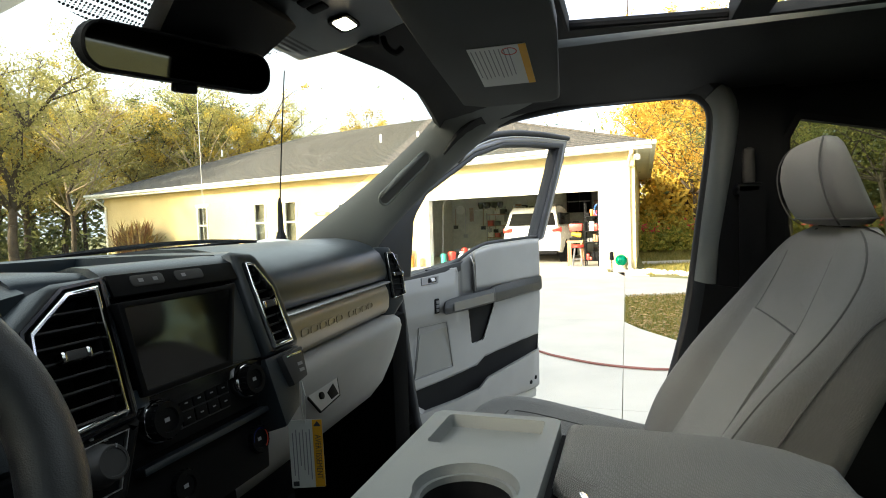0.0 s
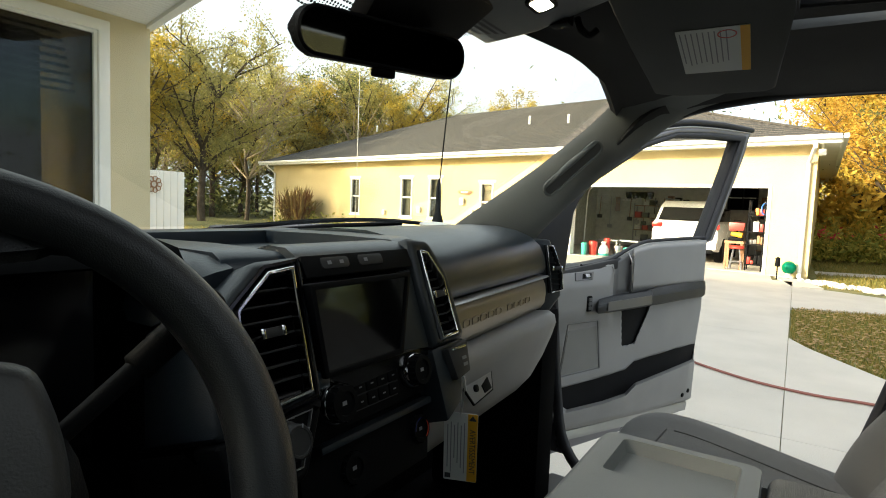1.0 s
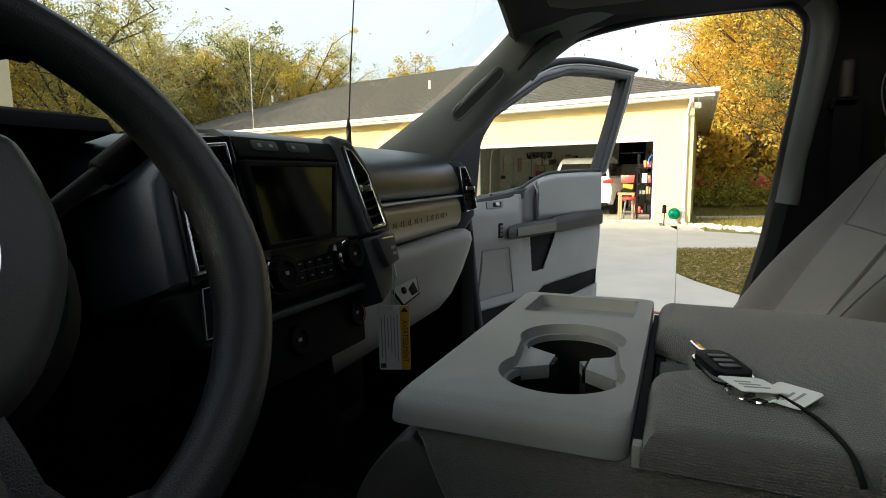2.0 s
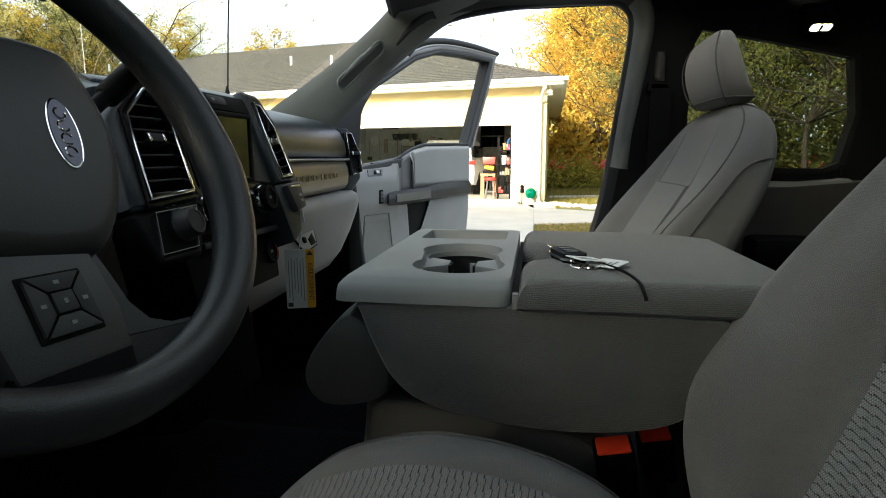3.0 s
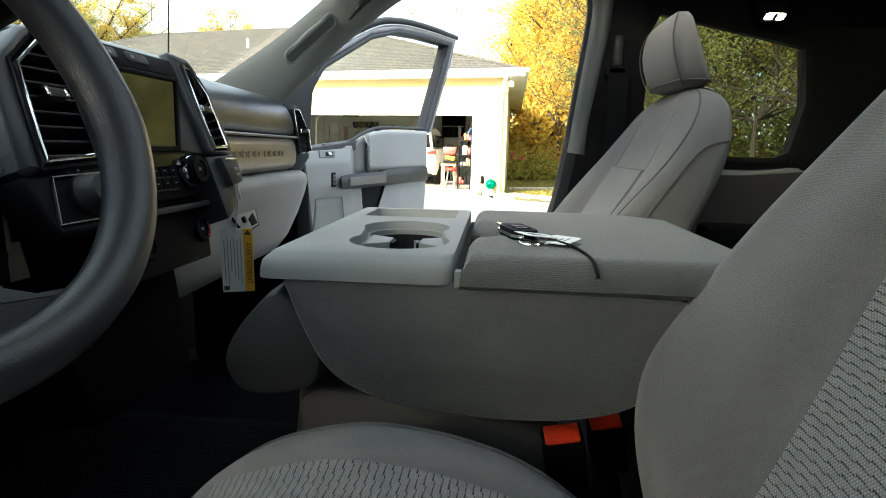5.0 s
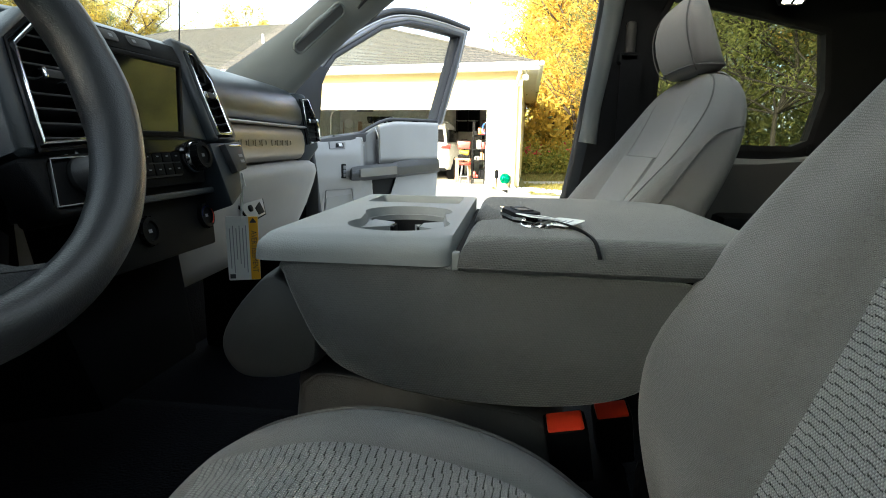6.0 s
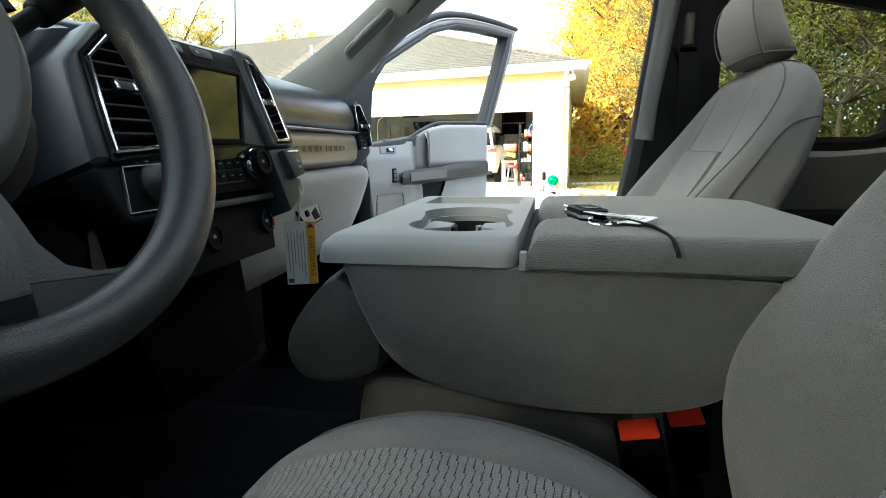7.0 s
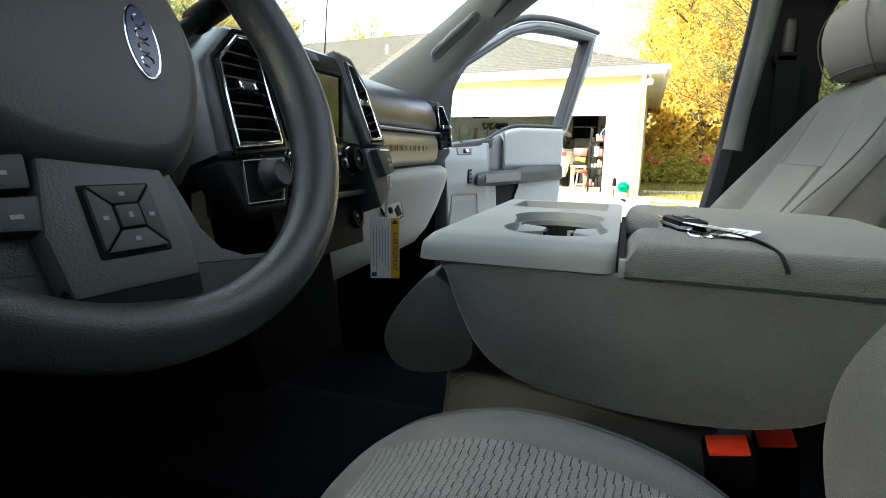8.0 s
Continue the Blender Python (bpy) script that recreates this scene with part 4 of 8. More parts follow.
# socket cover panel under the narrow vent
UP = flat((0.099, 1.231), (0.133, 1.236), (0.142, 1.274), (0.092, 1.271))
upn = part("socket_panel", prism(UP, -0.06, 0.008, STK, 0.003), M_button, dash, "charcoal socket cover panel")
part("panel_edge", prism(flat((0.070, 1.190), (0.110, 1.205), (0.150, 1.277), (0.072, 1.275)), -0.10, -0.002, STK, 0.004), M_dashgrey, dash, "charcoal lower column", 50)
part("cover_line", block((0.100, sv(1.2665), 0.0075), (0.134, sv(1.2690), 0.0090), 0.0004, STK), M_chrome, upn)
for k in range(2):
    part("socket_mark", block((0.118, sv(1.252 - 0.008 * k), 0.0078), (0.129, sv(1.256 - 0.008 * k), 0.0086), 0, STK), M_mark, upn)
# end pod with the passenger's vent
PV = axes((0.680, 0.040, 1.325), (0.83, -0.56, 0), (0, 0.12, 0.99))
pod = [(-0.040, -0.104), (-0.012, -0.100), (0.023, -0.062), (0.019, -0.005), (-0.006, 0.064), (-0.050, 0.066), (-0.060, 0.03), (-0.058, -0.05)]
part("vent_pod", prism(pod, -0.10, -0.002, PV, 0.007, 3), M_dashgrey, dash, "charcoal end pod of the dashboard", 50)
pv = [(-0.014, -0.056), (0.0185, -0.048), (0.0165, -0.008), (-0.007, 0.050), (-0.024, 0.052)]
vent(pv, PV @ Matrix.Translation((0, 0, 0.006)), "silver-framed black passenger air vent", 9, (0.002, 0.0), 0.0025)
# top of the dash: centre tray and cover over the instruments
part("top_deck", across([(0.44, 1.375), (0.37, 1.398), (0.30, 1.402), (0.30, 1.33), (0.44, 1.33)], [-0.86, -0.5, 0.0, 0.145]), M_dash, dash, "dark dash top", 60)
part("tray", block((-0.13, 0.06, 1.36), (0.080, 0.285, 1.387), 0.003), M_dashgrey, dash, "recessed black storage tray")
part("tray_wall", block((-0.135, 0.270, 1.36), (0.145, 0.315, 1.407), 0.006), M_dash, dash)
deck = [(0.31, 1.404), (0.14, 1.408), (0.03, 1.4075), (0.018, 1.401), (0.012, 1.380), (0.05, 1.34), (0.31, 1.34)]
part("column_deck", across(deck, [0.069, 0.073, 0.112, 0.140, 0.146], lambda x: max(0.0, x - 0.112) * 0.9), M_dash, dash, "dark deck behind the narrow vent", 60)
part("column_deck", across([(y, z - 0.006) for y, z in deck], [-0.178, -0.172, -0.118, -0.113], lambda x: max(0.0, -0.14 - x) * 0.5), M_dash, dash, "dark deck behind the wide vent", 60)
hood = [(0.31, 1.398), (0.20, 1.413), (0.10, 1.417), (0.045, 1.408), (0.035, 1.396), (0.08, 1.388), (0.12, 1.30), (0.31, 1.30)]
part("instrument_hood", across(hood, [-0.80, -0.72, -0.60, -0.42, -0.29, -0.24, -0.215]), M_matte, dash, "dark hood over the instruments", 60)
part("hood_cheek", loft([[Vector((x, y + dy, z - dz)) for y, z in ((0.02, 1.36), (0.02, 1.386), (0.05, 1.396), (0.20, 1.402), (0.20, 1.36))] for x, dy, dz in ((-0.236, 0.03, 0.020), (-0.215, 0.012, 0.008), (-0.190, 0.006, 0.0), (-0.174, 0.004, -0.003))]), M_dash, dash, "dark shoulder beside the instruments", 60)
part("instrument_face", block((-0.62, 0.07, 1.24), (-0.27, 0.10, 1.40), 0.01), M_gloss, dash, "dark instrument panel")
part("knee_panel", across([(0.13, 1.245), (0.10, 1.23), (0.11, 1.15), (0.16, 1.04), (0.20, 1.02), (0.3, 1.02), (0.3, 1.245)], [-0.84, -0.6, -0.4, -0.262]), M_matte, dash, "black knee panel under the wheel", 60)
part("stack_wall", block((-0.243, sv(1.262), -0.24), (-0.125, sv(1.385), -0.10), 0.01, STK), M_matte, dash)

# ---- steering wheel, turned a quarter to the right ----
WC = Vector((-0.442, -0.142, 1.330))
WH = axes(WC, (0.9888, -0.1494, 0), (0.069, 0.457, 0.887))
wheel = thing("steering_wheel", tuple(WC), "black steering wheel turned sideways, with grey button pads", "steering wheel")
R = 0.150
NR = 128
turn = [2 * math.pi * k / NR for k in range(NR)]
pts = [WH @ Vector((R * math.cos(a) - 0.007, R * math.sin(a) - 0.008, 0.0)) for a in turn]
grip = [0.0154 + 0.0011 * math.cos(2 * a) + 0.0009 * max(0.0, math.cos(4 * a + 0.6)) ** 6 for a in turn]
part("rim", tube(pts, grip, 16, True), M_leather, wheel, "black grained rim", 80)


def cushion(poly, h0, h1, M, steps=5, shrink_by=0.03):
    """A padded body: the outline drawn in towards a softly domed face."""
    rings = [[M @ Vector((p[0], p[1], h0)) for p in poly]]
    for s in range(steps + 1):
        a = math.pi / 2 * s / steps
        q = shrink(poly, shrink_by * (1 - math.cos(a)))
        rings.append([M @ Vector((p[0], p[1], h0 + (h1 - h0) * (0.25 + 0.75 * math.sin(a)))) for p in q])
    cx, cy = sum(p[0] for p in poly) / len(poly), sum(p[1] for p in poly) / len(poly)
    for k, dz in ((0.6, 0.0012), (0.25, 0.002)):
        rings.append([M @ Vector((cx + (p[0] - cx) * k * 0.75, cy + (p[1] - cy) * k * 0.75, h1 + dz)) for p in poly])
    return loft(rings)


hub_o = [tuple(p[:2]) for p in smooth_path([(0.056, -0.008, 0), (0.053, 0.036, 0), (0.041, 0.055, 0), (0.0, 0.060, 0), (-0.055, 0.050, 0), (-0.085, 0.025, 0), (-0.092, -0.010, 0), (-0.085, -0.045, 0), (-0.055, -0.070, 0), (-0.010, -0.080, 0), (0.018, -0.075, 0), (0.041, -0.048, 0)], 4, True)]
hub = part("airbag_cover", cushion(hub_o, -0.022, 0.011, WH, 6, 0.014), M_hub, wheel, "grained dark airbag cover", 70)
ov = [(0.0088 * math.cos(a), 0.0225 * math.sin(a)) for a in (2 * math.pi * k / 36 for k in range(36))]
EM = WH @ Matrix.Translation((0.014, -0.009, 0.0118)) @ Matrix.Rotation(radians(-9), 4, "Z")
part("badge", prism(ov, -0.004, 0.0014, EM, 0.0006), M_chrome, hub, "chrome-edged oval badge")
part("badge_face", prism(shrink(ov, 0.0012), 0.001, 0.0019, EM), M_blue, hub, "dark blue badge face")
for k in range(4):
    part("badge_mark", tube([EM @ Vector((0.0032 * math.cos(b), -0.0125 + 0.0082 * k + 0.0034 * math.sin(b), 0.0020)) for b in (2 * math.pi * j / 12 + 0.6 * k for j in range(10))], 0.00055, 5), M_chrome, hub)
# dark disc behind the cover
part("hub_core", lathe([(0.075, -0.045), (0.080, -0.030), (0.070, -0.018)], WH @ Matrix.Translation((-0.012, -0.01, 0)), 28), M_black, wheel)


def spoke(sign):
    """One of the two broad spokes with its four-way button pad."""
    S = WH @ Matrix.Translation((0, -0.010, 0)) @ Matrix.Diagonal((1, sign, 1, 1))
    body = [(-0.072, 0.040), (0.012, 0.040), (0.010, 0.082), (0.013, 0.100), (0.022, 0.115), (0.038, 0.1225), (0.058, 0.124), (0.076, 0.118), (0.078, 0.126), (0.050, 0.142), (0.0, 0.150), (-0.060, 0.139), (-0.104, 0.108), (-0.112, 0.094), (-0.100, 0.098), (-0.088, 0.094), (-0.080, 0.080)]
    part("spoke", prism(body, -0.020, -0.004, S, 0.005), M_leather, wheel, "", 60)
    plate = [(-0.056, 0.058), (0.003, 0.066), (0.006, 0.100), (0.002, 0.126), (-0.062, 0.126), (-0.064, 0.095)]
    part("pad_bezel", prism(plate, -0.010, 0.0055, S, 0.003, taper=0.94), M_hub, wheel, "dull grey button surround")
    part("pad_foot", prism([(-0.062, 0.116), (0.003, 0.116), (-0.002, 0.143), (-0.058, 0.143)], -0.012, 0.0042, S, 0.004), M_black, wheel)
    c = Vector((-0.0265, 0.0915, 0))
    q = [(-0.0155, -0.0155), (0.0150, -0.0150), (0.0150, 0.0165), (-0.0165, 0.0165)]
    i = [(-0.0062, -0.0058), (0.0062, -0.0058), (0.0062, 0.0062), (-0.0062, 0.0062)]
    pad = part("button_pad", prism([(c.x + x * 1.10, c.y + y * 1.10) for x, y in q], 0.000, 0.0066, S, 0.0015), M_rubber, wheel)
    for k in range(4):
        a, b = q[k], q[(k + 1) % 4]
        d, e = i[(k + 1) % 4], i[k]
        mx, my = sum(p[0] for p in (a, b, d, e)) / 4, sum(p[1] for p in (a, b, d, e)) / 4
        quad = [(c.x + mx + (x - mx) * 0.93, c.y + my + (y - my) * 0.93) for x, y in (a, b, d, e)]
        part("button", prism(quad, 0.004, 0.0088, S, 0.0006), M_button, pad)
        part("button_mark", block((c.x + mx - 0.0014, c.y + my - 0.001, 0.0086), (c.x + mx + 0.0014, c.y + my + 0.001, 0.0091), 0, S), M_mark, pad)
    part("button", prism([(c.x + x * 0.9, c.y + y * 0.9) for x, y in i], 0.004, 0.0096, S, 0.0008), M_button, pad)
    part("button_mark", block((c.x - 0.001, c.y - 0.0013, 0.0094), (c.x + 0.001, c.y + 0.0013, 0.0099), 0, S), M_mark, pad)
    for k in range(2):
        side = part("side_button", prism([(-0.092, 0.060 + 0.017 * k), (-0.057, 0.058 + 0.019 * k), (-0.059, 0.074 + 0.019 * k), (-0.092, 0.074 + 0.016 * k)], -0.010, 0.004, S, 0.002), M_button, wheel)
        part("button_mark", block((-0.071, 0.066 + 0.019 * k, 0.0038), (-0.066, 0.068 + 0.019 * k, 0.0044), 0, S), M_mark, side)


spoke(-1)
spoke(1)
for a in (158, 206):
    part("lower_spoke", tube([WH @ Vector((0.07 * math.cos(radians(a)), 0.07 * math.sin(radians(a)), -0.012)), WH @ Vector((R * math.cos(radians(a)), R * math.sin(radians(a)), 0.0))], 0.011, 10), M_leather, wheel)
col = thing("steering_column", (-0.43, 0.0, 1.18), "black steering column shroud with control stalks", "steering column")
part("shroud", prism(rounded(0.12, 0.13, 0.03, 4, -0.01, -0.02), -0.22, -0.045, WH, 0.01), M_matte, col, "", 50)
cover = [Vector(p) for p in ((-0.188, 0.023, 1.186), (-0.203, 0.050, 1.213), (-0.213, 0.128, 1.188), (-0.191, 0.153, 1.131))]
back = Vector((0.25, 0.35, -0.75)).normalized() * 0.05
part("lower_shroud", loft([[p.lerp(cover[0].lerp(cover[2], 0.5), 0.08) - back * 0.08 for p in cover], cover, [p + back for p in cover]]), M_hub, col, "grey lower column cover", 30)
base_, tip_ = Vector((-0.380, -0.112, 1.330)), Vector((-0.287, -0.110, 1.392))
SM = axes(tip_, tip_ - base_, (-0.45, -0.35, 0.85))
stalk = part("stalk", join(tube([base_, base_.lerp(tip_, 0.55)], [0.005, 0.006], 14), tube([base_.lerp(tip_, f) for f in (0.44, 0.46, 0.75, 0.975, 1.0)], [0.006, 0.0088, 0.0098, 0.0098, 0.0075], 18)), M_black, col, "black gear selector stalk", 50)
part("stalk_word", letters("DRIVE", 0.0042, SM @ Matrix.Translation((-0.022, 0.0015, 0.0099)), 0.0001), M_mark, stalk)
part("stalk_mark", prism([(-0.009, 0.000), (-0.007, 0.0012), (-0.009, 0.0024)][::-1], 0.0094, 0.0101, SM), M_mark, stalk)

# ---- seats ----
def table_at(table, z):
    """A value between the rows of a table of (height, value)."""
    if z <= table[0][0]:
        return table[0][1]
    for (a, p), (b, q) in zip(table, table[1:]):
        if z <= b:
            k = (z - a) / (b - a)
            return p + (q - p) * k
    return table[-1][1]


def eased(table, n=6):
    return [tuple(p[:2]) for p in smooth_path([(u, v, 0) for u, v in table], n)]


def padded(levels, outline, sub=5):
    """A padded body: at each height a closed soft outline through a few places."""
    return loft([[Vector((p.x, p.y, z)) for p in smooth_path([(x, y, 0) for x, y in outline(z)], sub, True)] for z in levels])


def seam_tube(name, pts, parent, r=0.0016):
    return part(name, tube(pts, r, 6), M_thread, parent)


# passenger seat: insert, bolsters and side shell, by height
P_IN = eased([(0.95, -0.545), (1.00, -0.566), (1.06, -0.596), (1.113, -0.626), (1.171, -0.658), (1.261, -0.712), (1.33, -0.745), (1.37, -0.762), (1.395, -0.775), (1.412, -0.79)])
P_NEAR = eased([(0.95, 0.030), (1.05, 0.030), (1.134, 0.024), (1.20, 0.016), (1.266, 0.000), (1.342, -0.014), (1.39, -0.014), (1.412, -0.010)])
P_FAR = eased([(0.95, 0.050), (1.05, 0.060), (1.131, 0.056), (1.235, 0.038), (1.30, 0.020), (1.368, 0.002), (1.412, -0.005)])
P_BACK = eased([(0.95, -0.69), (1.05, -0.73), (1.144, -0.768), (1.25, -0.813), (1.314, -0.829), (1.36, -0.832), (1.39, -0.826), (1.412, -0.815)])
P_TAKE = eased([(0.95, 0.030), (1.05, 0.008), (1.15, 0.0), (1.28, 0.0), (1.33, 0.010), (1.365, 0.028), (1.388, 0.055), (1.402, 0.090), (1.412, 0.130)])


def p_outline(z):
    y, n, f, b, k = (table_at(t, z) for t in (P_IN, P_NEAR, P_FAR, P_BACK, P_TAKE))
    return [(0.300 + k, b + 0.012), (0.290 + k, (y + n + b) / 2), (0.297 + k, y + n - 0.016), (0.318 + k, y + n), (0.362 + k * 0.7, y + n * 0.75 + 0.004), (0.412 + k * 0.5, y), (0.480 + k * 0.25, y - 0.002), (0.545, y - 0.003), (0.610 - k * 0.25, y - 0.002), (0.678 - k * 0.5, y),
            (0.722 - k * 0.7, y + f * 0.7), (0.758 - k, y + f), (0.786 - k, y + f - 0.024), (0.795 - k, (y + f + b) / 2), (0.785 - k, b + 0.012), (0.700 - k * 0.7, b - 0.008), (0.545, b - 0.014), (0.400 + k * 0.7, b - 0.008)]


def on_front(x, z, lift=0.0015):
    """A place on the face of the passenger's backrest."""
    loop = p_outline(z)
    for (x0, y0), (x1, y1) in zip(loop[3:12], loop[4:12]):
        if x0 <= x <= x1:
            return Vector((x, y0 + (y1 - y0) * (x - x0) / (x1 - x0) + lift, z))
    return Vector((x, table_at(P_IN, z) + lift, z))


p_seat = thing("passenger_seat", (0.54, -0.42, 0.72), "grey cloth front passenger seat with headrest", "seat", "front seats")
levels = [0.95 + 0.012 * i for i in range(35)] + [1.368, 1.377, 1.385, 1.392, 1.398, 1.403, 1.407, 1.410, 1.412]
part("backrest", padded(levels, p_outline), M_cloth, p_seat, "grey cloth backrest with side bolsters", 75)
zl = [0.96 + 0.0149 * i for i in range(20)] + [1.2565]
xr = [0.416 + 0.0129 * i for i in range(21)]
part("backrest_insert", sheet(lambda z, x: on_front(x, z, 0.0009), zl, xr, 0.004, -1.0), M_insert, p_seat, "lighter grey cloth insert", 60)
seam_tube("seam", [on_front(x, 1.258, 0.0012) for x in xr], p_seat)
# thin dark lines painting the shaded valleys beside the insert, without stitching
for x in (0.4135, 0.677):
    seam_tube("seam", [on_front(x + (0.545 - x) * max(0.0, (z - 1.26)) * 1.1, z, 0.0) for z in levels[3:36]], p_seat, 0.0006)
piping = [(p_outline(z)[3], z) for z in levels[2:-2]]
seam_tube("piping", [Vector((x - 0.001, y + 0.0005, z)) for (x, y), z in piping], p_seat, 0.0014)
side = smooth_path([(0.2925, -0.600, 1.04), (0.2895, -0.640, 1.10), (0.2885, -0.683, 1.175), (0.288, -0.728, 1.245), (0.2885, -0.758, 1.288), (0.290, -0.780, 1.306), (0.294, -0.810, 1.313)], 5)
seam_tube("side_seam", side, p_seat, 0.0015)

# cushion of the passenger seat
CUSH = eased([(-0.62, 0.965), (-0.50, 0.978), (-0.36, 1.004), (-0.26, 1.020), (-0.19, 1.018), (-0.14, 0.998), (-0.115, 0.965), (-0.105, 0.93)])
rings = []
for i in range(46):
    y = -0.62 + 0.515 * i / 45
    zt = table_at(CUSH, y)
    wid = 0.245 - 0.05 * max(0.0, (y + 0.20) / 0.095) ** 2
    rings.append([Vector((0.54 + wid * u, y, z)) for u, z in ((-1.0, 0.88), (-1.03, 0.93), (-1.0, zt - 0.012), (-0.90, zt + 0.006), (-0.74, zt + 0.006), (-0.60, zt - 0.004), (-0.3, zt - 0.007), (0.0, zt - 0.008), (0.3, zt - 0.007), (0.60, zt - 0.004), (0.74, zt + 0.006), (0.90, zt + 0.006), (1.0, zt - 0.012), (1.03, 0.93), (1.0, 0.88))])
part("cushion", loft(rings), M_cloth, p_seat, "grey cloth seat cushion", 75)
for u in (-0.60, 0.60):
    seam_tube("seam", [Vector((0.54 + 0.245 * u, y, table_at(CUSH, y) - 0.0035)) for y in [-0.60 + 0.0118 * i for i in range(32)]], p_seat)
seam_tube("seam", [Vector((0.54 + 0.245 * u, -0.232 + 0.02 * (1 - u * u), table_at(CUSH, -0.232) - 0.0045)) for u in [-0.6 + 0.1 * i for i in range(13)]], p_seat)
part("seat_base", block((0.33, -0.58, 0.72), (0.75, -0.18, 0.89), 0.02), M_black, p_seat, "black plastic seat base")

# headrests: height, near and far sides, front and back
HEAD = [(1.414, 0.080, -0.785, -0.812), (1.417, 0.104, -0.770, -0.824), (1.427, 0.120, -0.760, -0.828), (1.445, 0.127, -0.751, -0.818), (1.470, 0.129, -0.743, -0.808), (1.497, 0.127, -0.739, -0.798), (1.520, 0.121, -0.741, -0.790), (1.536, 0.111, -0.746, -0.785), (1.546, 0.096, -0.752, -0.780), (1.551, 0.073, -0.758, -0.775), (1.553, 0.043, -0.763, -0.772)]


def headrest(t, xc, dy=0.0):
    rings, seams = [], ([], [])
    for z, w, yf, yb in HEAD:
        ring = []
        for k in range(36):
            a = 2 * math.pi * k / 36
            c, sn = math.cos(a), math.sin(a)
            ring.append(Vector((xc + w * math.copysign(abs(c) ** 0.62, c), dy + (yf + yb) / 2 + (yf - yb) / 2 * math.copysign(abs(sn) ** 0.55, sn), z)))
        rings.append(ring)
        for line, sg in zip(seams, (-1, 1)):
            line.append(Vector((xc + sg * w * 0.93, dy + yf - 0.004, z)))
    h = part("headrest", loft(rings), M_cloth, t, "grey cloth headrest with stitched seams", 75)
    for line in seams:
        seam_tube("seam", smooth_path(line[1:-1], 3), h, 0.0013)
    z, w, yf, yb = HEAD[2]
    low_ = [Vector((xc + w * 1.004 * math.copysign(abs(math.cos(a)) ** 0.62, math.cos(a)), dy + (yf + yb) / 2 + (yf - yb) / 2 * 1.01 * math.copysign(abs(math.sin(a)) ** 0.55, math.sin(a)), z - 0.002)) for a in (2 * math.pi * k / 36 for k in range(36))]
    part("seam", tube(low_, 0.0017, 6, True), M_thread, h)
    for sg in (-0.055, 0.055):
        part("post", tube([(xc + sg, dy - 0.800, 1.37), (xc + sg, dy - 0.795, 1.43)], 0.006, 10), M_black, t, "dark headrest post")
        part("post_collar", lathe([(0.014, 0.0), (0.014, 0.008), (0.008, 0.011)], Matrix.Translation((xc + sg, dy - 0.800, 1.400))), M_black, t)


headrest(p_seat, 0.537)

# driver seat: the crest of the bolster and the edge of the insert, by height
D_CREST = eased([(0.90, -0.600), (0.97, -0.574), (1.02, -0.560), (1.06, -0.552), (1.09, -0.550), (1.12, -0.553), (1.15, -0.565), (1.20, -0.597), (1.25, -0.632), (1.30, -0.671), (1.35, -0.711), (1.40, -0.752)])
D_IN = eased([(0.90, -0.535), (1.00, -0.568), (1.08, -0.599), (1.12, -0.615), (1.175, -0.636), (1.22, -0.652), (1.30, -0.690), (1.40, -0.742)])


def d_outline(z):
    c, y = table_at(D_CREST, z), table_at(D_IN, z)
    b = y - 0.15
    k = 0.0 if z < 1.34 else ((z - 1.34) / 0.06) ** 2 * 0.09
    right = [(-0.232 - k, b + 0.02), (-0.212 - k, (b + c) / 2), (-0.214 - k, c - 0.026), (-0.232 - k, c - 0.003), (-0.262 - k, c - 0.010), (-0.305 - k * 0.7, c * 0.45 + y * 0.55), (-0.342 - k * 0.5, y), (-0.42, y - 0.002)]
    return right + [(-0.94 - x, v) for x, v in right[::-1]] + [(-0.55, b - 0.006), (-0.39, b - 0.006)]


d_seat = thing("driver_seat", (-0.47, -0.42, 0.72), "grey patterned cloth driver seat beside the console", "seat", "front seats")
dl_ = [0.90 + 0.0122 * i for i in range(38)] + [1.36, 1.37, 1.38, 1.388, 1.395, 1.40]
part("backrest", padded(dl_, d_outline), M_cloth, d_seat, "grey cloth backrest with side bolsters", 75)
dz_ = [0.91 + 0.012 * i for i in range(36)]
dx_ = [-0.346 - 0.0124 * i for i in range(21)]
part("backrest_insert", sheet(lambda z, x: Vector((x, table_at(D_IN, z) + 0.0022 - 0.002 * min(1.0, (-0.346 - x) / 0.02 if x > -0.47 else (x + 0.594) / 0.02), z)), dz_, dx_, 0.004, 1.0), M_slots, d_seat, "patterned grey cloth insert", 60)
for x in (-0.343, -0.597):
    seam_tube("seam", [Vector((x, table_at(D_IN, z) + 0.001, z)) for z in dz_], d_seat, 0.0016)
for x in (-0.2235, -0.7165):
    seam_tube("piping", [Vector((x, table_at(D_CREST, z) - 0.011, z)) for z in dl_[:-9]], d_seat, 0.0014)
headrest(d_seat, -0.47, 0.0)
DRIVER = eased([(-0.66, 0.950), (-0.56, 0.988), (-0.51, 1.024), (-0.477, 1.048), (-0.434, 1.067), (-0.375, 1.079), (-0.32, 1.078), (-0.25, 1.054), (-0.20, 1.007), (-0.17, 0.95), (-0.15, 0.90)])


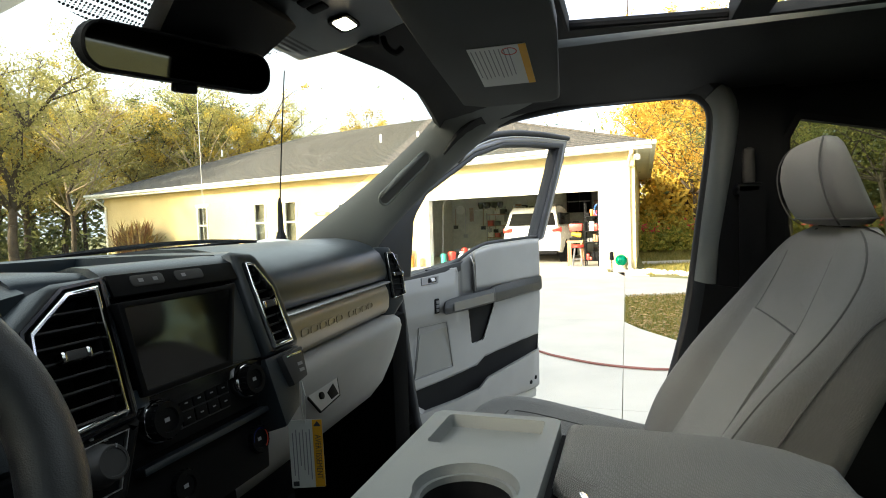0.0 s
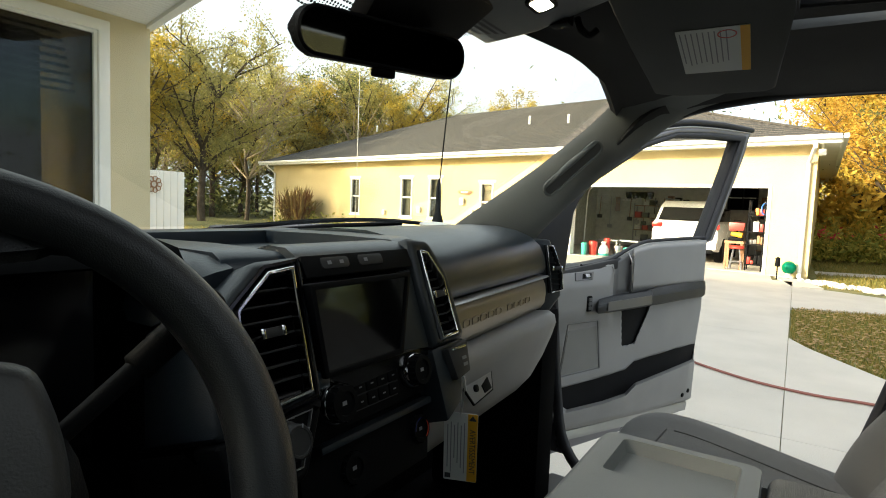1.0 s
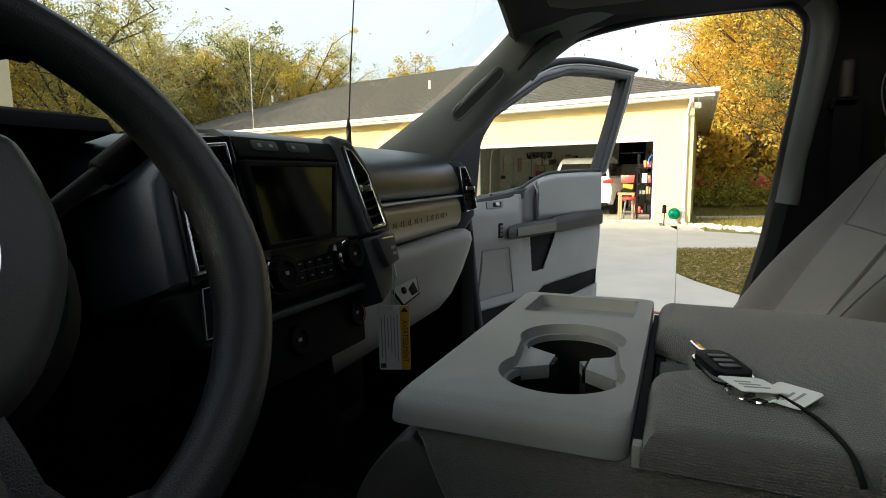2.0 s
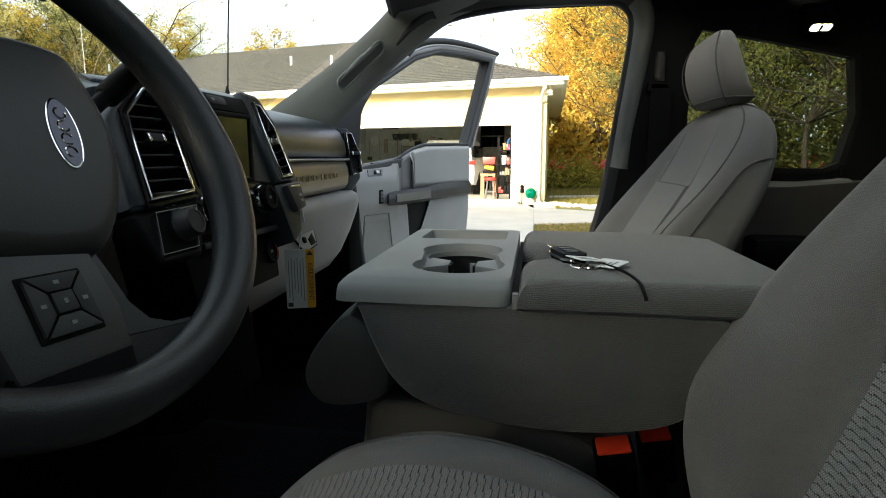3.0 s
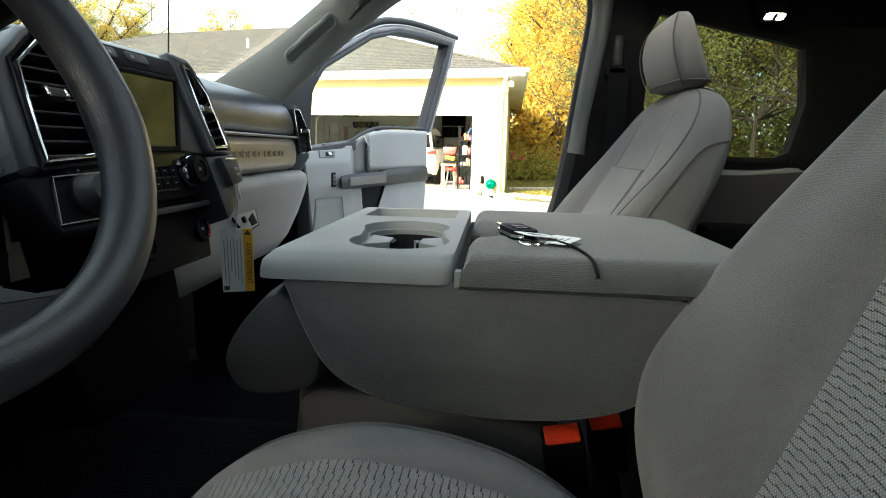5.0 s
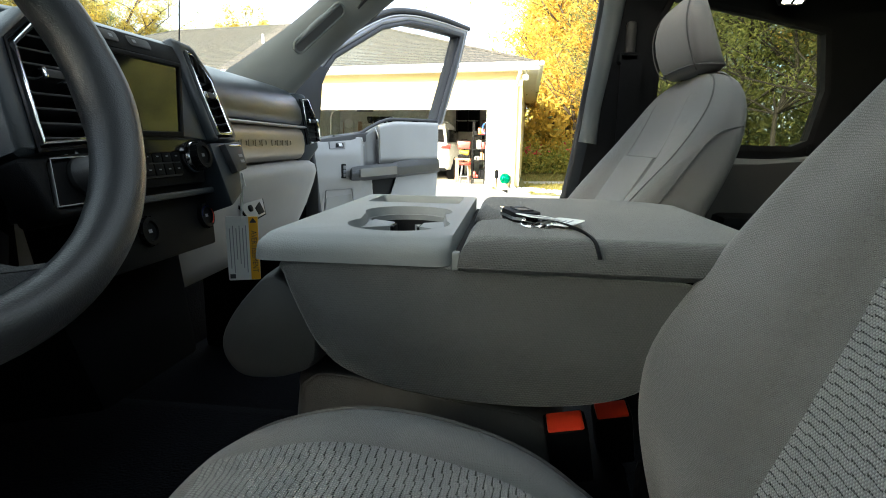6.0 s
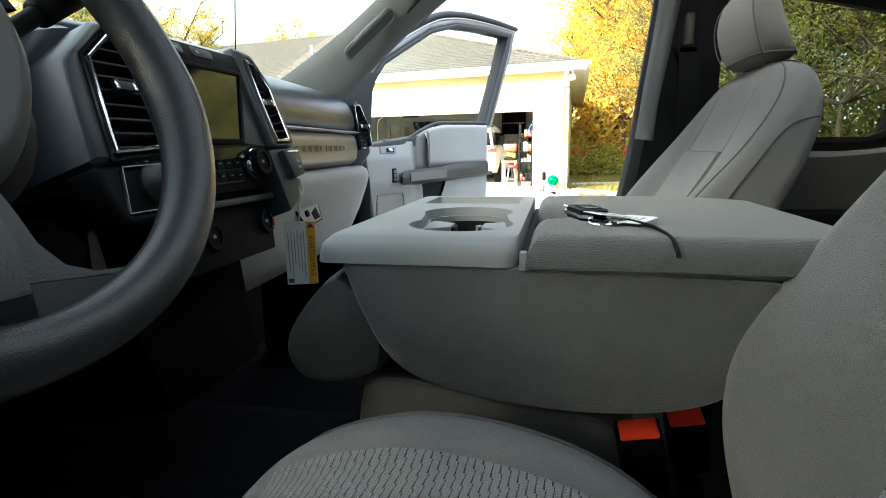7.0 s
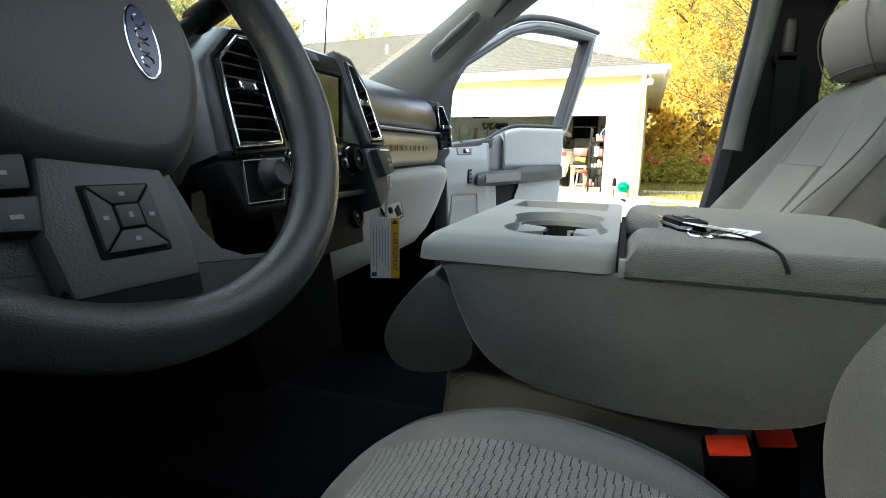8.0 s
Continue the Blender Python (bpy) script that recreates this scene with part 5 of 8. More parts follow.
def cush(y, k):
    a = abs(k)
    z = table_at(DRIVER, y) - 0.012 * (1 - a) + 0.010 * math.sin(min(max((a - 0.5) / 0.3, 0), 1) * math.pi) - (0.075 * ((a - 0.8) / 0.2) ** 2 if a > 0.8 else 0)
    f = min(1.0, max(0.0, (-0.16 - y) / 0.10))
    return Vector((-0.47 + k * 0.245 * (0.82 + 0.18 * math.sqrt(1 - (1 - f) ** 2)), y, z))


rings = []
for i in range(51):
    y = -0.66 + 0.0102 * i
    ring = [cush(y, -1 + j / 20) for j in range(41)]
    rings.append(ring + [Vector((ring[-1].x - 0.008, y, 0.86)), Vector((ring[0].x + 0.008, y, 0.86))])
part("cushion", loft(rings), M_cloth, d_seat, "grey cloth seat cushion", 75)
yy = [-0.62 + 0.01 * i for i in range(37)] + [-0.252]
part("cushion_insert", sheet(lambda y, k: cush(y, k) + Vector((0, 0, 0.0022)), yy, [-0.55 + 0.055 * i for i in range(21)], 0.008, 1.0), M_slots, d_seat, "patterned grey cloth insert", 60)
rim = [cush(y, -0.56) for y in yy] + [cush(-0.248, k) for k in [0.55 * (-1 + i / 6) for i in range(13)]] + [cush(y, 0.56) for y in yy[::-1]]
seam_tube("seam", [p + Vector((0, 0, 0.0008)) for p in rim], d_seat)
seam_tube("piping", [cush(y, 0.86) + Vector((0.001, 0, 0.001)) for y in [-0.62 + 0.0118 * i for i in range(38)]], d_seat, 0.002)
part("seat_base", block((-0.685, -0.62, 0.72), (-0.255, -0.22, 0.87), 0.02), M_black, d_seat, "black plastic seat base")
part("side_shield", block((-0.222, -0.68, 0.78), (-0.206, -0.56, 1.02), 0.008), M_matte, d_seat, "black plastic side shield")
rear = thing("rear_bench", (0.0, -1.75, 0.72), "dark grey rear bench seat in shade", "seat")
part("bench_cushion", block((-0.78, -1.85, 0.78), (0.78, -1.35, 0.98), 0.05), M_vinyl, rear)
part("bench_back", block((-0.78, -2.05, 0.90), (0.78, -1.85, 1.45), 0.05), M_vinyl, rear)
part("bench_base", block((-0.72, -1.95, 0.72), (0.72, -1.45, 0.80), 0.01), M_black, rear)

# ---- folded centre seat used as a console ----
con = thing("centre_console", (-0.06, -0.42, 0.72), "grey fold-down centre console with cup holders and padded lid", "console")


def side_body(profile, x0, x1, round_x=0.02, mat=M_cloth2, name="console_body", label="", inner=None, soft=0.03):
    """A padded body along x with a closed profile of y and z, its ends drawn in softly."""
    cy, cz = sum(p[0] for p in profile) / len(profile), sum(p[1] for p in profile) / len(profile)
    rings = []
    for s in range(6):
        a = math.pi / 2 * s / 5
        k = 1 - (1 - math.sin(a)) * soft
        rings.append([Vector((x0 + round_x * (1 - math.cos(a)), cy + (y - cy) * k, cz + (z - cz) * k)) for y, z in profile])
    n = 6
    span = [s / n for s in range(1, n)] if inner is None else [0.001] + [s / n for s in range(1, n)] + [0.999]
    for f in span:
        x = x0 + round_x + (x1 - x0 - 2 * round_x) * f
        rings.append([Vector((x, y, z)) for y, z in (profile if inner is None else inner)])
    for s in range(6):
        a = math.pi / 2 * s / 5
        k = 1 - (1 - math.cos(a)) * soft
        rings.append([Vector((x1 - round_x * (1 - math.sin(a)), cy + (y - cy) * k, cz + (z - cz) * k)) for y, z in profile])
    return loft(rings)


prof = [tuple(p[:2]) for p in smooth_path([(-0.262, 1.172, 0), (-0.264, 1.182, 0), (-0.33, 1.185, 0), (-0.45, 1.183, 0), (-0.570, 1.180, 0), (-0.594, 1.170, 0), (-0.588, 1.13, 0), (-0.562, 1.092, 0), (-0.520, 1.075, 0), (-0.45, 1.069, 0), (-0.37, 1.076, 0), (-0.318, 1.090, 0), (-0.292, 1.110, 0), (-0.275, 1.140, 0)], 4, True)]
body = side_body(prof, -0.234, 0.115, 0.020, soft=0.05, inner=[(y, min(z, 1.112) if -0.41 < y < -0.27 and z > 1.13 else z) for y, z in prof])
part("console_body", body, M_cloth2, con, "grey knit cloth console side", 70)
hinge = [tuple(p[:2]) for p in smooth_path([(-0.596, 1.176, 0), (-0.66, 1.172, 0), (-0.70, 1.15, 0), (-0.69, 1.09, 0), (-0.64, 1.07, 0), (-0.598, 1.09, 0)], 4, True)]
part("console_heel", side_body(hinge, -0.226, 0.105, 0.02, soft=0.05), M_cloth2, con, "grey knit cloth heel behind the console", 70)
nose = [tuple(p[:2]) for p in smooth_path([(-0.255, 1.172, 0), (-0.228, 1.152, 0), (-0.206, 1.120, 0), (-0.204, 1.095, 0), (-0.222, 1.076, 0), (-0.262, 1.078, 0), (-0.29, 1.095, 0), (-0.285, 1.14, 0)], 4, True)]
part("console_nose", side_body(nose, -0.226, 0.108, 0.03, soft=0.10), M_nose, con, "dark vinyl front roll", 70)


# cup holder unit with a shallow tray and two round wells
def circle(cx, cy, r, n=36):
    return [(cx + r * math.cos(2 * math.pi * k / n), cy + r * math.sin(2 * math.pi * k / n)) for k in range(n)]


def fill(bm, loops, z):
    """A flat face between an outline and the holes in it; returns the rings of vertices."""
    rings, edges = [], []
    for lp in loops:
        vs = [bm.verts.new((p[0], p[1], z)) for p in lp]
        edges += [bm.edges.new((vs[i], vs[(i + 1) % len(vs)])) for i in range(len(vs))]
        rings.append(vs)
    bmesh.ops.triangle_fill(bm, edges=edges, use_beauty=True)
    return rings


def wall(bm, top, poly, z):
    low = [bm.verts.new((p[0], p[1], z)) for p in poly]
    n = len(top)
    for i in range(n):
        bm.faces.new((top[i], top[(i + 1) % n], low[(i + 1) % n], low[i]))
    return low


WELLS = [(-0.058, -0.338), (-0.150, -0.345)]


def dumbbell(r, half, straight=True):
    """Two circles round the wells, joined by a straight channel."""
    a0 = math.degrees(math.asin(half / r))
    pts = [(WELLS[0][0] + r * math.cos(radians(a)), WELLS[0][1] + r * math.sin(radians(a))) for a in (-180 + a0 + (360 - 2 * a0) * k / 30 for k in range(31))]
    pts += [(WELLS[1][0] + r * math.cos(radians(a)), WELLS[1][1] + r * math.sin(radians(a))) for a in (a0 + (360 - 2 * a0) * k / 30 for k in range(31))]
    return pts


def dogbone():
    """The outline of the recess round both wells."""
    return dumbbell(0.0475, 0.0425)


def cup_unit():
    bm = bmesh.new()
    X0, X1, Y0, Y1 = -0.218, 0.130, -0.4015, -0.250
    out = rounded(X1 - X0, Y1 - Y0, 0.012, 5, (X0 + X1) / 2, (Y0 + Y1) / 2)
    rec, tray = dogbone(), rounded(0.088, 0.116, 0.006, 3, 0.074, -0.327)
    r_out, r_rec, r_tray = fill(bm, [out, rec, tray], 1.2055)
    # soft shoulder and skirt
    last = r_out
    for f, dz in ((0.3, 0.0015), (0.65, 0.005), (0.9, 0.008), (1.0, 0.014), (1.05, 0.0215)):
        grow = []
        for x, y in out:
            gx = -0.017 * f if x < X0 + 0.02 else (0.004 * f if x > X1 - 0.02 else 0.0)
            gy = 0.010 * f if y > Y1 - 0.02 else 0.0
            grow.append((x + gx, y + gy))
        last = wall(bm, last, grow, 1.2055 - dz)
    # recess floor with the wells
    low = wall(bm, r_rec, shrink(rec, 0.0025), 1.1965)
    flo = [(v.co.x, v.co.y) for v in low]
    rings = fill(bm, [flo, dumbbell(0.0412, 0.013)], 1.1965)
    wall(bm, rings[1], dumbbell(0.0406, 0.013), 1.186)
    low = wall(bm, r_tray, shrink(tray, 0.004), 1.1915)
    bm.faces.new(low)
    bmesh.ops.remove_doubles(bm, verts=bm.verts, dist=0.0002)
    return bm


cup = part("cup_holder", cup_unit(), M_grey, con, "grey moulded cup holder tray", 45)
wl = part("well_liner", join(ring_prism(dumbbell(0.0430, 0.015), dumbbell(0.0404, 0.0132), 1.122, 1.1905), prism(dumbbell(0.0420, 0.014), 1.120, 1.124)), M_rubber, cup, "black rubber well liner")
for py, s in ((-0.303, 1), (-0.385, -1)):
    px = -0.104
    part("grip_tab", prism([(px - 0.032, py), (px - 0.014, py - 0.026 * s), (px + 0.014, py - 0.026 * s), (px + 0.030, py)][::s], 1.186, 1.1978, None, 0.001), M_grey, cup, "grey can grip tab")
    part("tab_spring", block((px - 0.011, py - 0.027 * s - 0.0022, 1.184), (px + 0.011, py - 0.027 * s + 0.0022, 1.1965), 0.001), M_black, cup)
# padded lid
lp_out = [(-0.240, -0.660), (0.060, -0.660), (0.095, -0.625), (0.118, -0.57), (0.122, -0.407), (-0.012, -0.407), (-0.040, -0.436), (-0.104, -0.439), (-0.126, -0.408), (-0.240, -0.408)]


def pad(poly, z0, z1, r=0.018, steps=6):
    rings = [[Vector((p[0], p[1], z0)) for p in shrink(poly, r * 0.5)]]
    for s in range(steps + 1):
        a = math.pi / 2 * s / steps
        q = shrink(poly, r * (1 - math.cos(a)))
        rings.append([Vector((p[0], p[1], z0 + 0.006 + (z1 - z0 - 0.006) * math.sin(a))) for p in q])
    return rings


dense_lid = []
for a, b in zip(lp_out, lp_out[1:] + lp_out[:1]):
    n = max(1, int((Vector(b) - Vector(a)).length / 0.03))
    for k in range(n):
        dense_lid.append(tuple(Vector(a).lerp(Vector(b), k / n)))
part("lid", loft(pad(dense_lid, 1.179, 1.209)), M_cloth2, con, "padded grey cloth lid", 60)
part("lid_gap", block((-0.228, -0.650, 1.172), (0.105, -0.410, 1.1835), 0.002), M_rubber, con)
part("hinge_pin", block((-0.236, -0.409, 1.182), (-0.226, -0.4035, 1.196), 0.001), M_grey, con, "pale hinge plate")
part("front_gap", block((-0.222, -0.4085, 1.160), (0.120, -0.4025, 1.190), 0.0), M_rubber, con)
part("pull_tab", block((-0.100, -0.436, 1.184), (-0.060, -0.414, 1.193), 0.003), M_rear, con, "dark lid release tab")
# seat cushion under the folded back
seatc = thing("centre_cushion", (-0.04, -0.43, 0.72), "grey vinyl centre seat cushion under the console", "seat")
cprof = [tuple(p[:2]) for p in smooth_path([(-0.236, 1.030, 0), (-0.244, 1.054, 0), (-0.280, 1.062, 0), (-0.42, 1.038, 0), (-0.500, 1.022, 0), (-0.505, 0.95, 0), (-0.38, 0.93, 0), (-0.245, 0.95, 0)], 4, True)]
part("cushion", side_body(cprof, -0.162, 0.20, 0.05, soft=0.17), M_vinyl, seatc, "", 70)
py_, pz_ = (sum(p[i] for p in cprof) / len(cprof) for i in (0, 1))
pk = 1 - (1 - math.sin(radians(18))) * 0.17
part("piping", tube([(-0.161 + 0.05 * (1 - math.cos(radians(18))), py_ + (y - py_) * pk, pz_ + (z - pz_) * pk) for y, z in cprof[:18]], 0.0022, 6), M_thread, seatc)
part("base", block((-0.15, -0.58, 0.72), (0.15, -0.30, 0.95), 0.02), M_black, seatc)
for i, (x, y, z, h) in enumerate(((-0.170, -0.505, 1.027, 0.12), (-0.086, -0.563, 1.001, 0.09))):
    b = thing("belt_buckle", (x, y, z - h), "black seat belt buckle with a red release button", "buckle", "belt buckles")
    M = axes((x, y, z), (0.0, -0.98, 0.19), (0.93, 0.06, 0.34))
    part("button", block((-0.0165, -0.0105, -0.004), (0.0165, 0.0105, 0.004), 0.002, M), M_red, b, "bright red release button")
    part("housing", block((-0.020, -0.0135, -0.07), (0.020, 0.0135, 0.001), 0.004, M), M_black, b)
    part("strap", block((x - 0.01, y - 0.02, 0.93), (x + 0.01, y + 0.02, z - 0.07), 0.003), M_black, b)

# ---- keys and tags on the lid ----
key = thing("car_key", (-0.135, -0.47, 1.207), "black car key fob with folded blade on the console lid", "key")
KM = axes((-0.1228, -0.4570, 1.2075), (-0.95, -0.29, 0), (0.29, -0.95, 0)) @ Matrix.Scale(0.80, 4)
part("fob", prism([(-0.034, -0.012), (-0.020, -0.017), (0.026, -0.016), (0.036, -0.009), (0.036, 0.010), (0.024, 0.017), (-0.022, 0.016), (-0.034, 0.011)], 0.0, 0.014, KM, 0.004), M_black, key, "black fob shell")
part("fob_trim", ring_prism(rounded(0.072, 0.035, 0.012, 4), rounded(0.068, 0.031, 0.010, 4), 0.005, 0.0085, KM), M_chrome, key, "chrome fob edge")
part("blade", prism([(-0.078, -0.003), (-0.032, -0.004), (-0.032, 0.004), (-0.074, 0.004), (-0.080, 0.0)], 0.006, 0.0085, KM, 0.0006), M_chrome, key, "steel key blade")
for k in range(3):
    part("fob_button", block((-0.016 + 0.014 * k, -0.009, 0.0135), (-0.005 + 0.014 * k, 0.009, 0.0152), 0.002, KM), M_dashgrey, key)
ringp = [KM @ Vector((0.050 + 0.014 * math.cos(a), 0.014 * math.sin(a), 0.003 + 0.0015 * math.sin(2 * a))) for a in (2 * math.pi * k / 24 for k in range(24))]
part("key_ring", tube(ringp, 0.0011, 6, True), M_chrome, key, "steel split ring")
ringp = [KM @ Vector((0.064 + 0.012 * math.cos(a), 0.006 + 0.012 * math.sin(a), 0.005 + 0.002 * math.sin(a))) for a in (2 * math.pi * k / 24 for k in range(24))]
part("key_ring", tube(ringp, 0.0011, 6, True), M_chrome, key, "steel split ring")
for k, (x, y, a, tilt) in enumerate(((-0.166, -0.472, -60, 7), (-0.166, -0.493, -34, -4))):
    T = Matrix.Translation((x, y, 1.2170 - 0.004 * k)) @ Matrix.Rotation(radians(a), 4, "Z") @ Matrix.Rotation(radians(tilt), 4, "Y") @ Matrix.Diagonal((0.82, 0.82, 1, 1))
    t = part("paper_tag", prism(rounded(0.040, 0.034, 0.004, 3), 0.0, 0.0006, T), M_white, key, "white paper key tag")
    for j in range(3):
        part("tag_mark", block((-0.012, -0.008 + 0.006 * j, 0.0005), (0.010 - 0.004 * j, -0.006 + 0.006 * j, 0.0009), 0, T), M_inkgrey, t)
strap = smooth_path([(-0.150, -0.478, 1.2110), (-0.170, -0.490, 1.2122), (-0.198, -0.503, 1.2118), (-0.226, -0.511, 1.2085), (-0.2405, -0.513, 1.202), (-0.2440, -0.514, 1.197)], 5)
part("strap", tube(strap, 0.0026, 8, flat=0.5), M_rubber, key, "black key strap", 70)

# ---- passenger door, standing open ----
DA = radians(-18)
DM = axes((0.92, 0.18, 0.0), (math.cos(DA), math.sin(DA), 0), (0, 0, 1))
# local x runs from the hinge to the lock, local y up, local z into the cab
door = thing("passenger_door", (0.92, 0.18, 0.66), "open passenger door with light grey trim and clear window", "door")
outer = [(-0.045, 1.135), (-0.030, 1.430), (0.187, 1.580), (0.488, 1.723), (0.716, 1.778), (1.0, 1.806), (1.305, 1.818), (1.225, 1.690), (1.015, 1.362)]
gl = [(0.105, 1.285), (0.125, 1.45), (0.200, 1.530), (0.488, 1.667), (0.675, 1.720), (0.92, 1.745), (1.185, 1.762), (1.120, 1.640), (0.950, 1.366)]
part("window_frame", ring_prism(outer[::-1], gl[::-1], -0.045, 0.004, DM, 0.006), M_doorframe, door, "dark window frame", 50)


def between_lines(ks):
    return [(a[0] + (b[0] - a[0]) * k, a[1] + (b[1] - a[1]) * k) for a, b, k in zip(outer, gl, ks)]


band_o = between_lines((0.20, 0.26, 0.30, 0.30, 0.30, 0.30, 0.22, 0.06, 0.05))
band_i = between_lines((0.66, 0.68, 0.68, 0.68, 0.68, 0.66, 0.60, 0.48, 0.46))
part("frame_band", ring_prism(band_o[::-1], band_i[::-1], 0.0, 0.011, DM, 0.003), M_band, door, "broad lilac-grey painted frame band", 50)
part("window_seal", ring_prism(band_i[::-1], gl[::-1], 0.003, 0.015, DM, 0.003), M_seal, door, "black window channel", 50)
# thin silver bead paints the highlight along the upper edge of the band
edge = smooth_path([DM @ Vector((*p, 0.011)) for p in between_lines((0.25, 0.31, 0.35, 0.35, 0.35, 0.35, 0.31, 0.30, 0.30))[1:7]], 5)
part("frame_glint", tube(edge, 0.0035, 8), M_silver, door, "silver bead painting the highlight on the frame edge", 70)
oute = smooth_path([DM @ Vector((*p, 0.004)) for p in ((-0.03, 1.40), (0.187, 1.578), (0.488, 1.722), (0.716, 1.777), (1.0, 1.805), (1.300, 1.817))], 5)
part("door_seal", tube(oute, 0.011, 8), M_seal, door, "black rubber door seal", 70)
g = part("pane", prism([(0.09, 1.20), (0.125, 1.45), (0.200, 1.535), (0.488, 1.672), (0.675, 1.725), (0.92, 1.750), (1.190, 1.766), (1.122, 1.640), (0.945, 1.30), (0.945, 1.20)][::-1], -0.018, -0.014, DM), M_glass, door, "clear window glass")
g.visible_shadow = False
skin = [(-0.045, 0.72), (0.94, 0.68), (0.992, 0.70), (1.005, 0.95), (1.030, 1.206), (1.010, 1.37), (0.95, 1.36), (0.66, 1.345), (0.40, 1.285), (0.08, 1.285), (-0.040, 1.30), (-0.045, 1.135)]
part("outer_skin", prism(skin, -0.09, -0.035, DM, 0.008), M_paint, door, "silver painted door shell")


def door_at(x, z, d):
    """A place on the trim: along the door, height, and how far it stands into the cab."""
    return DM @ Vector((x - 1.5 * d, z + 0.9 * d * (1.42 - z), d))


def ease(a, b, v):
    u = min(max((v - a) / (b - a), 0.0), 1.0)
    return u * u * (3 - 2 * u)


def line_at(pts, x):
    for (x0, y0), (x1, y1) in zip(pts, pts[1:]):
        if x <= x1:
            return y0 + (y1 - y0) * min(max((x - x0) / (x1 - x0), 0.0), 1.0)
    return pts[-1][1]


def inside(poly, x, z):
    """Distance within a convex-cornered outline, negative outside."""
    best, odd = 9.0, False
    for (ax, az), (bx, bz) in zip(poly, poly[1:] + poly[:1]):
        u = min(max(((x - ax) * (bx - ax) + (z - az) * (bz - az)) / ((bx - ax) ** 2 + (bz - az) ** 2), 0.0), 1.0)
        best = min(best, math.hypot(x - ax - u * (bx - ax), z - az - u * (bz - az)))
        if (az > z) != (bz > z) and x < (bx - ax) * (z - az) / (bz - az) + ax:
            odd = not odd
    return best if odd else -best


BELT = [(0.02, 1.282), (0.20, 1.288), (0.30, 1.294), (0.36, 1.306), (0.43, 1.330), (0.50, 1.349), (0.60, 1.361), (0.985, 1.370)]
FOOT = [(0.0, 0.815), (0.10, 0.800), (0.60, 0.755), (0.985, 0.737)]
HINGE_EDGE = [(0.74, 0.015), (0.95, -0.01), (1.10, 0.015), (1.30, 0.055)]
LOCK_EDGE = [(0.72, 0.945), (0.76, 0.955), (0.95, 0.955), (1.10, 0.980), (1.37, 0.978)]
PULL = [(0.428, 1.150), (0.443, 1.018), (0.515, 1.020), (0.588, 1.125), (0.600, 1.150)]
POCKET = [(0.090, 0.934), (0.120, 0.890), (0.170, 0.860), (0.350, 0.850), (0.480, 0.851), (0.535, 0.876), (0.780, 0.890), (0.935, 0.900), (0.950, 0.963), (0.780, 0.962), (0.520, 0.955), (0.470, 0.934), (0.220, 0.931)]
LIP = [(0.0, 0.93), (0.09, 0.925), (0.120, 0.890), (0.170, 0.858), (0.35, 0.849), (0.48, 0.850), (0.535, 0.875), (0.78, 0.889), (0.935, 0.899), (0.985, 0.90)]
SPEAKER = [(0.125, 0.967), (0.325, 0.965), (0.300, 1.118), (0.157, 1.122)]


def trim_depth(x, z):
    """The moulded relief of the trim panel."""
    belt = line_at(BELT, x)
    d = 0.010 + 0.010 * ease(0.60, 0.75, x) * ease(0.95, 1.08, z) * (1 - ease(1.12, 1.20, z))
    d += 0.026 * ease(0.462, 0.482, x) * ease(1.185, 1.215, z)
    d += 0.028 * (1 - ease(0.352, 0.385, x)) * ease(1.085, 1.165, z) * (1 - 0.75 * ease(1.225, belt, z))
    d += 0.006 * ease(0.375, 0.40, x) * (1 - ease(0.45, 0.47, x)) * ease(1.19, 1.21, z)
    low = line_at(LIP, x)
    d += 0.045 * (1 - ease(low - 0.003, low + 0.003, z)) * (0.45 + 0.55 * ease(0.74, low, z)) * ease(0.04, 0.13, x) * (1 - 0.5 * ease(0.88, 0.955, x))
    d -= 0.012 * ease(-0.006, 0.004, inside(SPEAKER, x, z)) * 0.25
    for hole, deep in ((PULL, 0.035), (POCKET, 0.030)):
        d -= deep * ease(-0.002, 0.005, inside(hole, x, z))
    rim = min(belt - z, line_at(LOCK_EDGE, z) - x, z - line_at(FOOT, x), x - line_at(HINGE_EDGE, z))
    return d - (d + 0.004) * (1 - ease(-0.004, 0.024, rim)) ** 2


NU = 190
levels = [(0, k / 22) for k in range(23)] + [(1, k / 2) for k in range(1, 3)] + [(2, k / 85) for k in range(1, 86)]
NV = len(levels) - 1
panel = bmesh.new()
rows_ = []
for j, (seg, v) in enumerate(levels):
    row = []
    for i in range(NU + 1):
        u = i / NU
        z = 0.80 + 0.5 * j / NV
        x = line_at(HINGE_EDGE, z) + (line_at(LOCK_EDGE, z) - line_at(HINGE_EDGE, z)) * u
        cuts_ = (line_at(FOOT, x), line_at(LIP, x) - 0.003, line_at(LIP, x) + 0.003, line_at(BELT, x))
        z = cuts_[seg] + (cuts_[seg + 1] - cuts_[seg]) * v
        rimmed = i in (0, NU) or j in (0, NV)
        row.append(panel.verts.new(door_at(x, z, -0.036 if rimmed else trim_depth(x, z))))
    rows_.append(row)
for a, b in zip(rows_, rows_[1:]):
    for i in range(NU):
        panel.faces.new((a[i], a[i + 1], b[i + 1], b[i]))
trim = part("trim_panel", panel, M_door, door, "light grey moulded door trim", 60)
# skin over the grip scoop, its shade put into a darker grey
corner = bmesh.new()
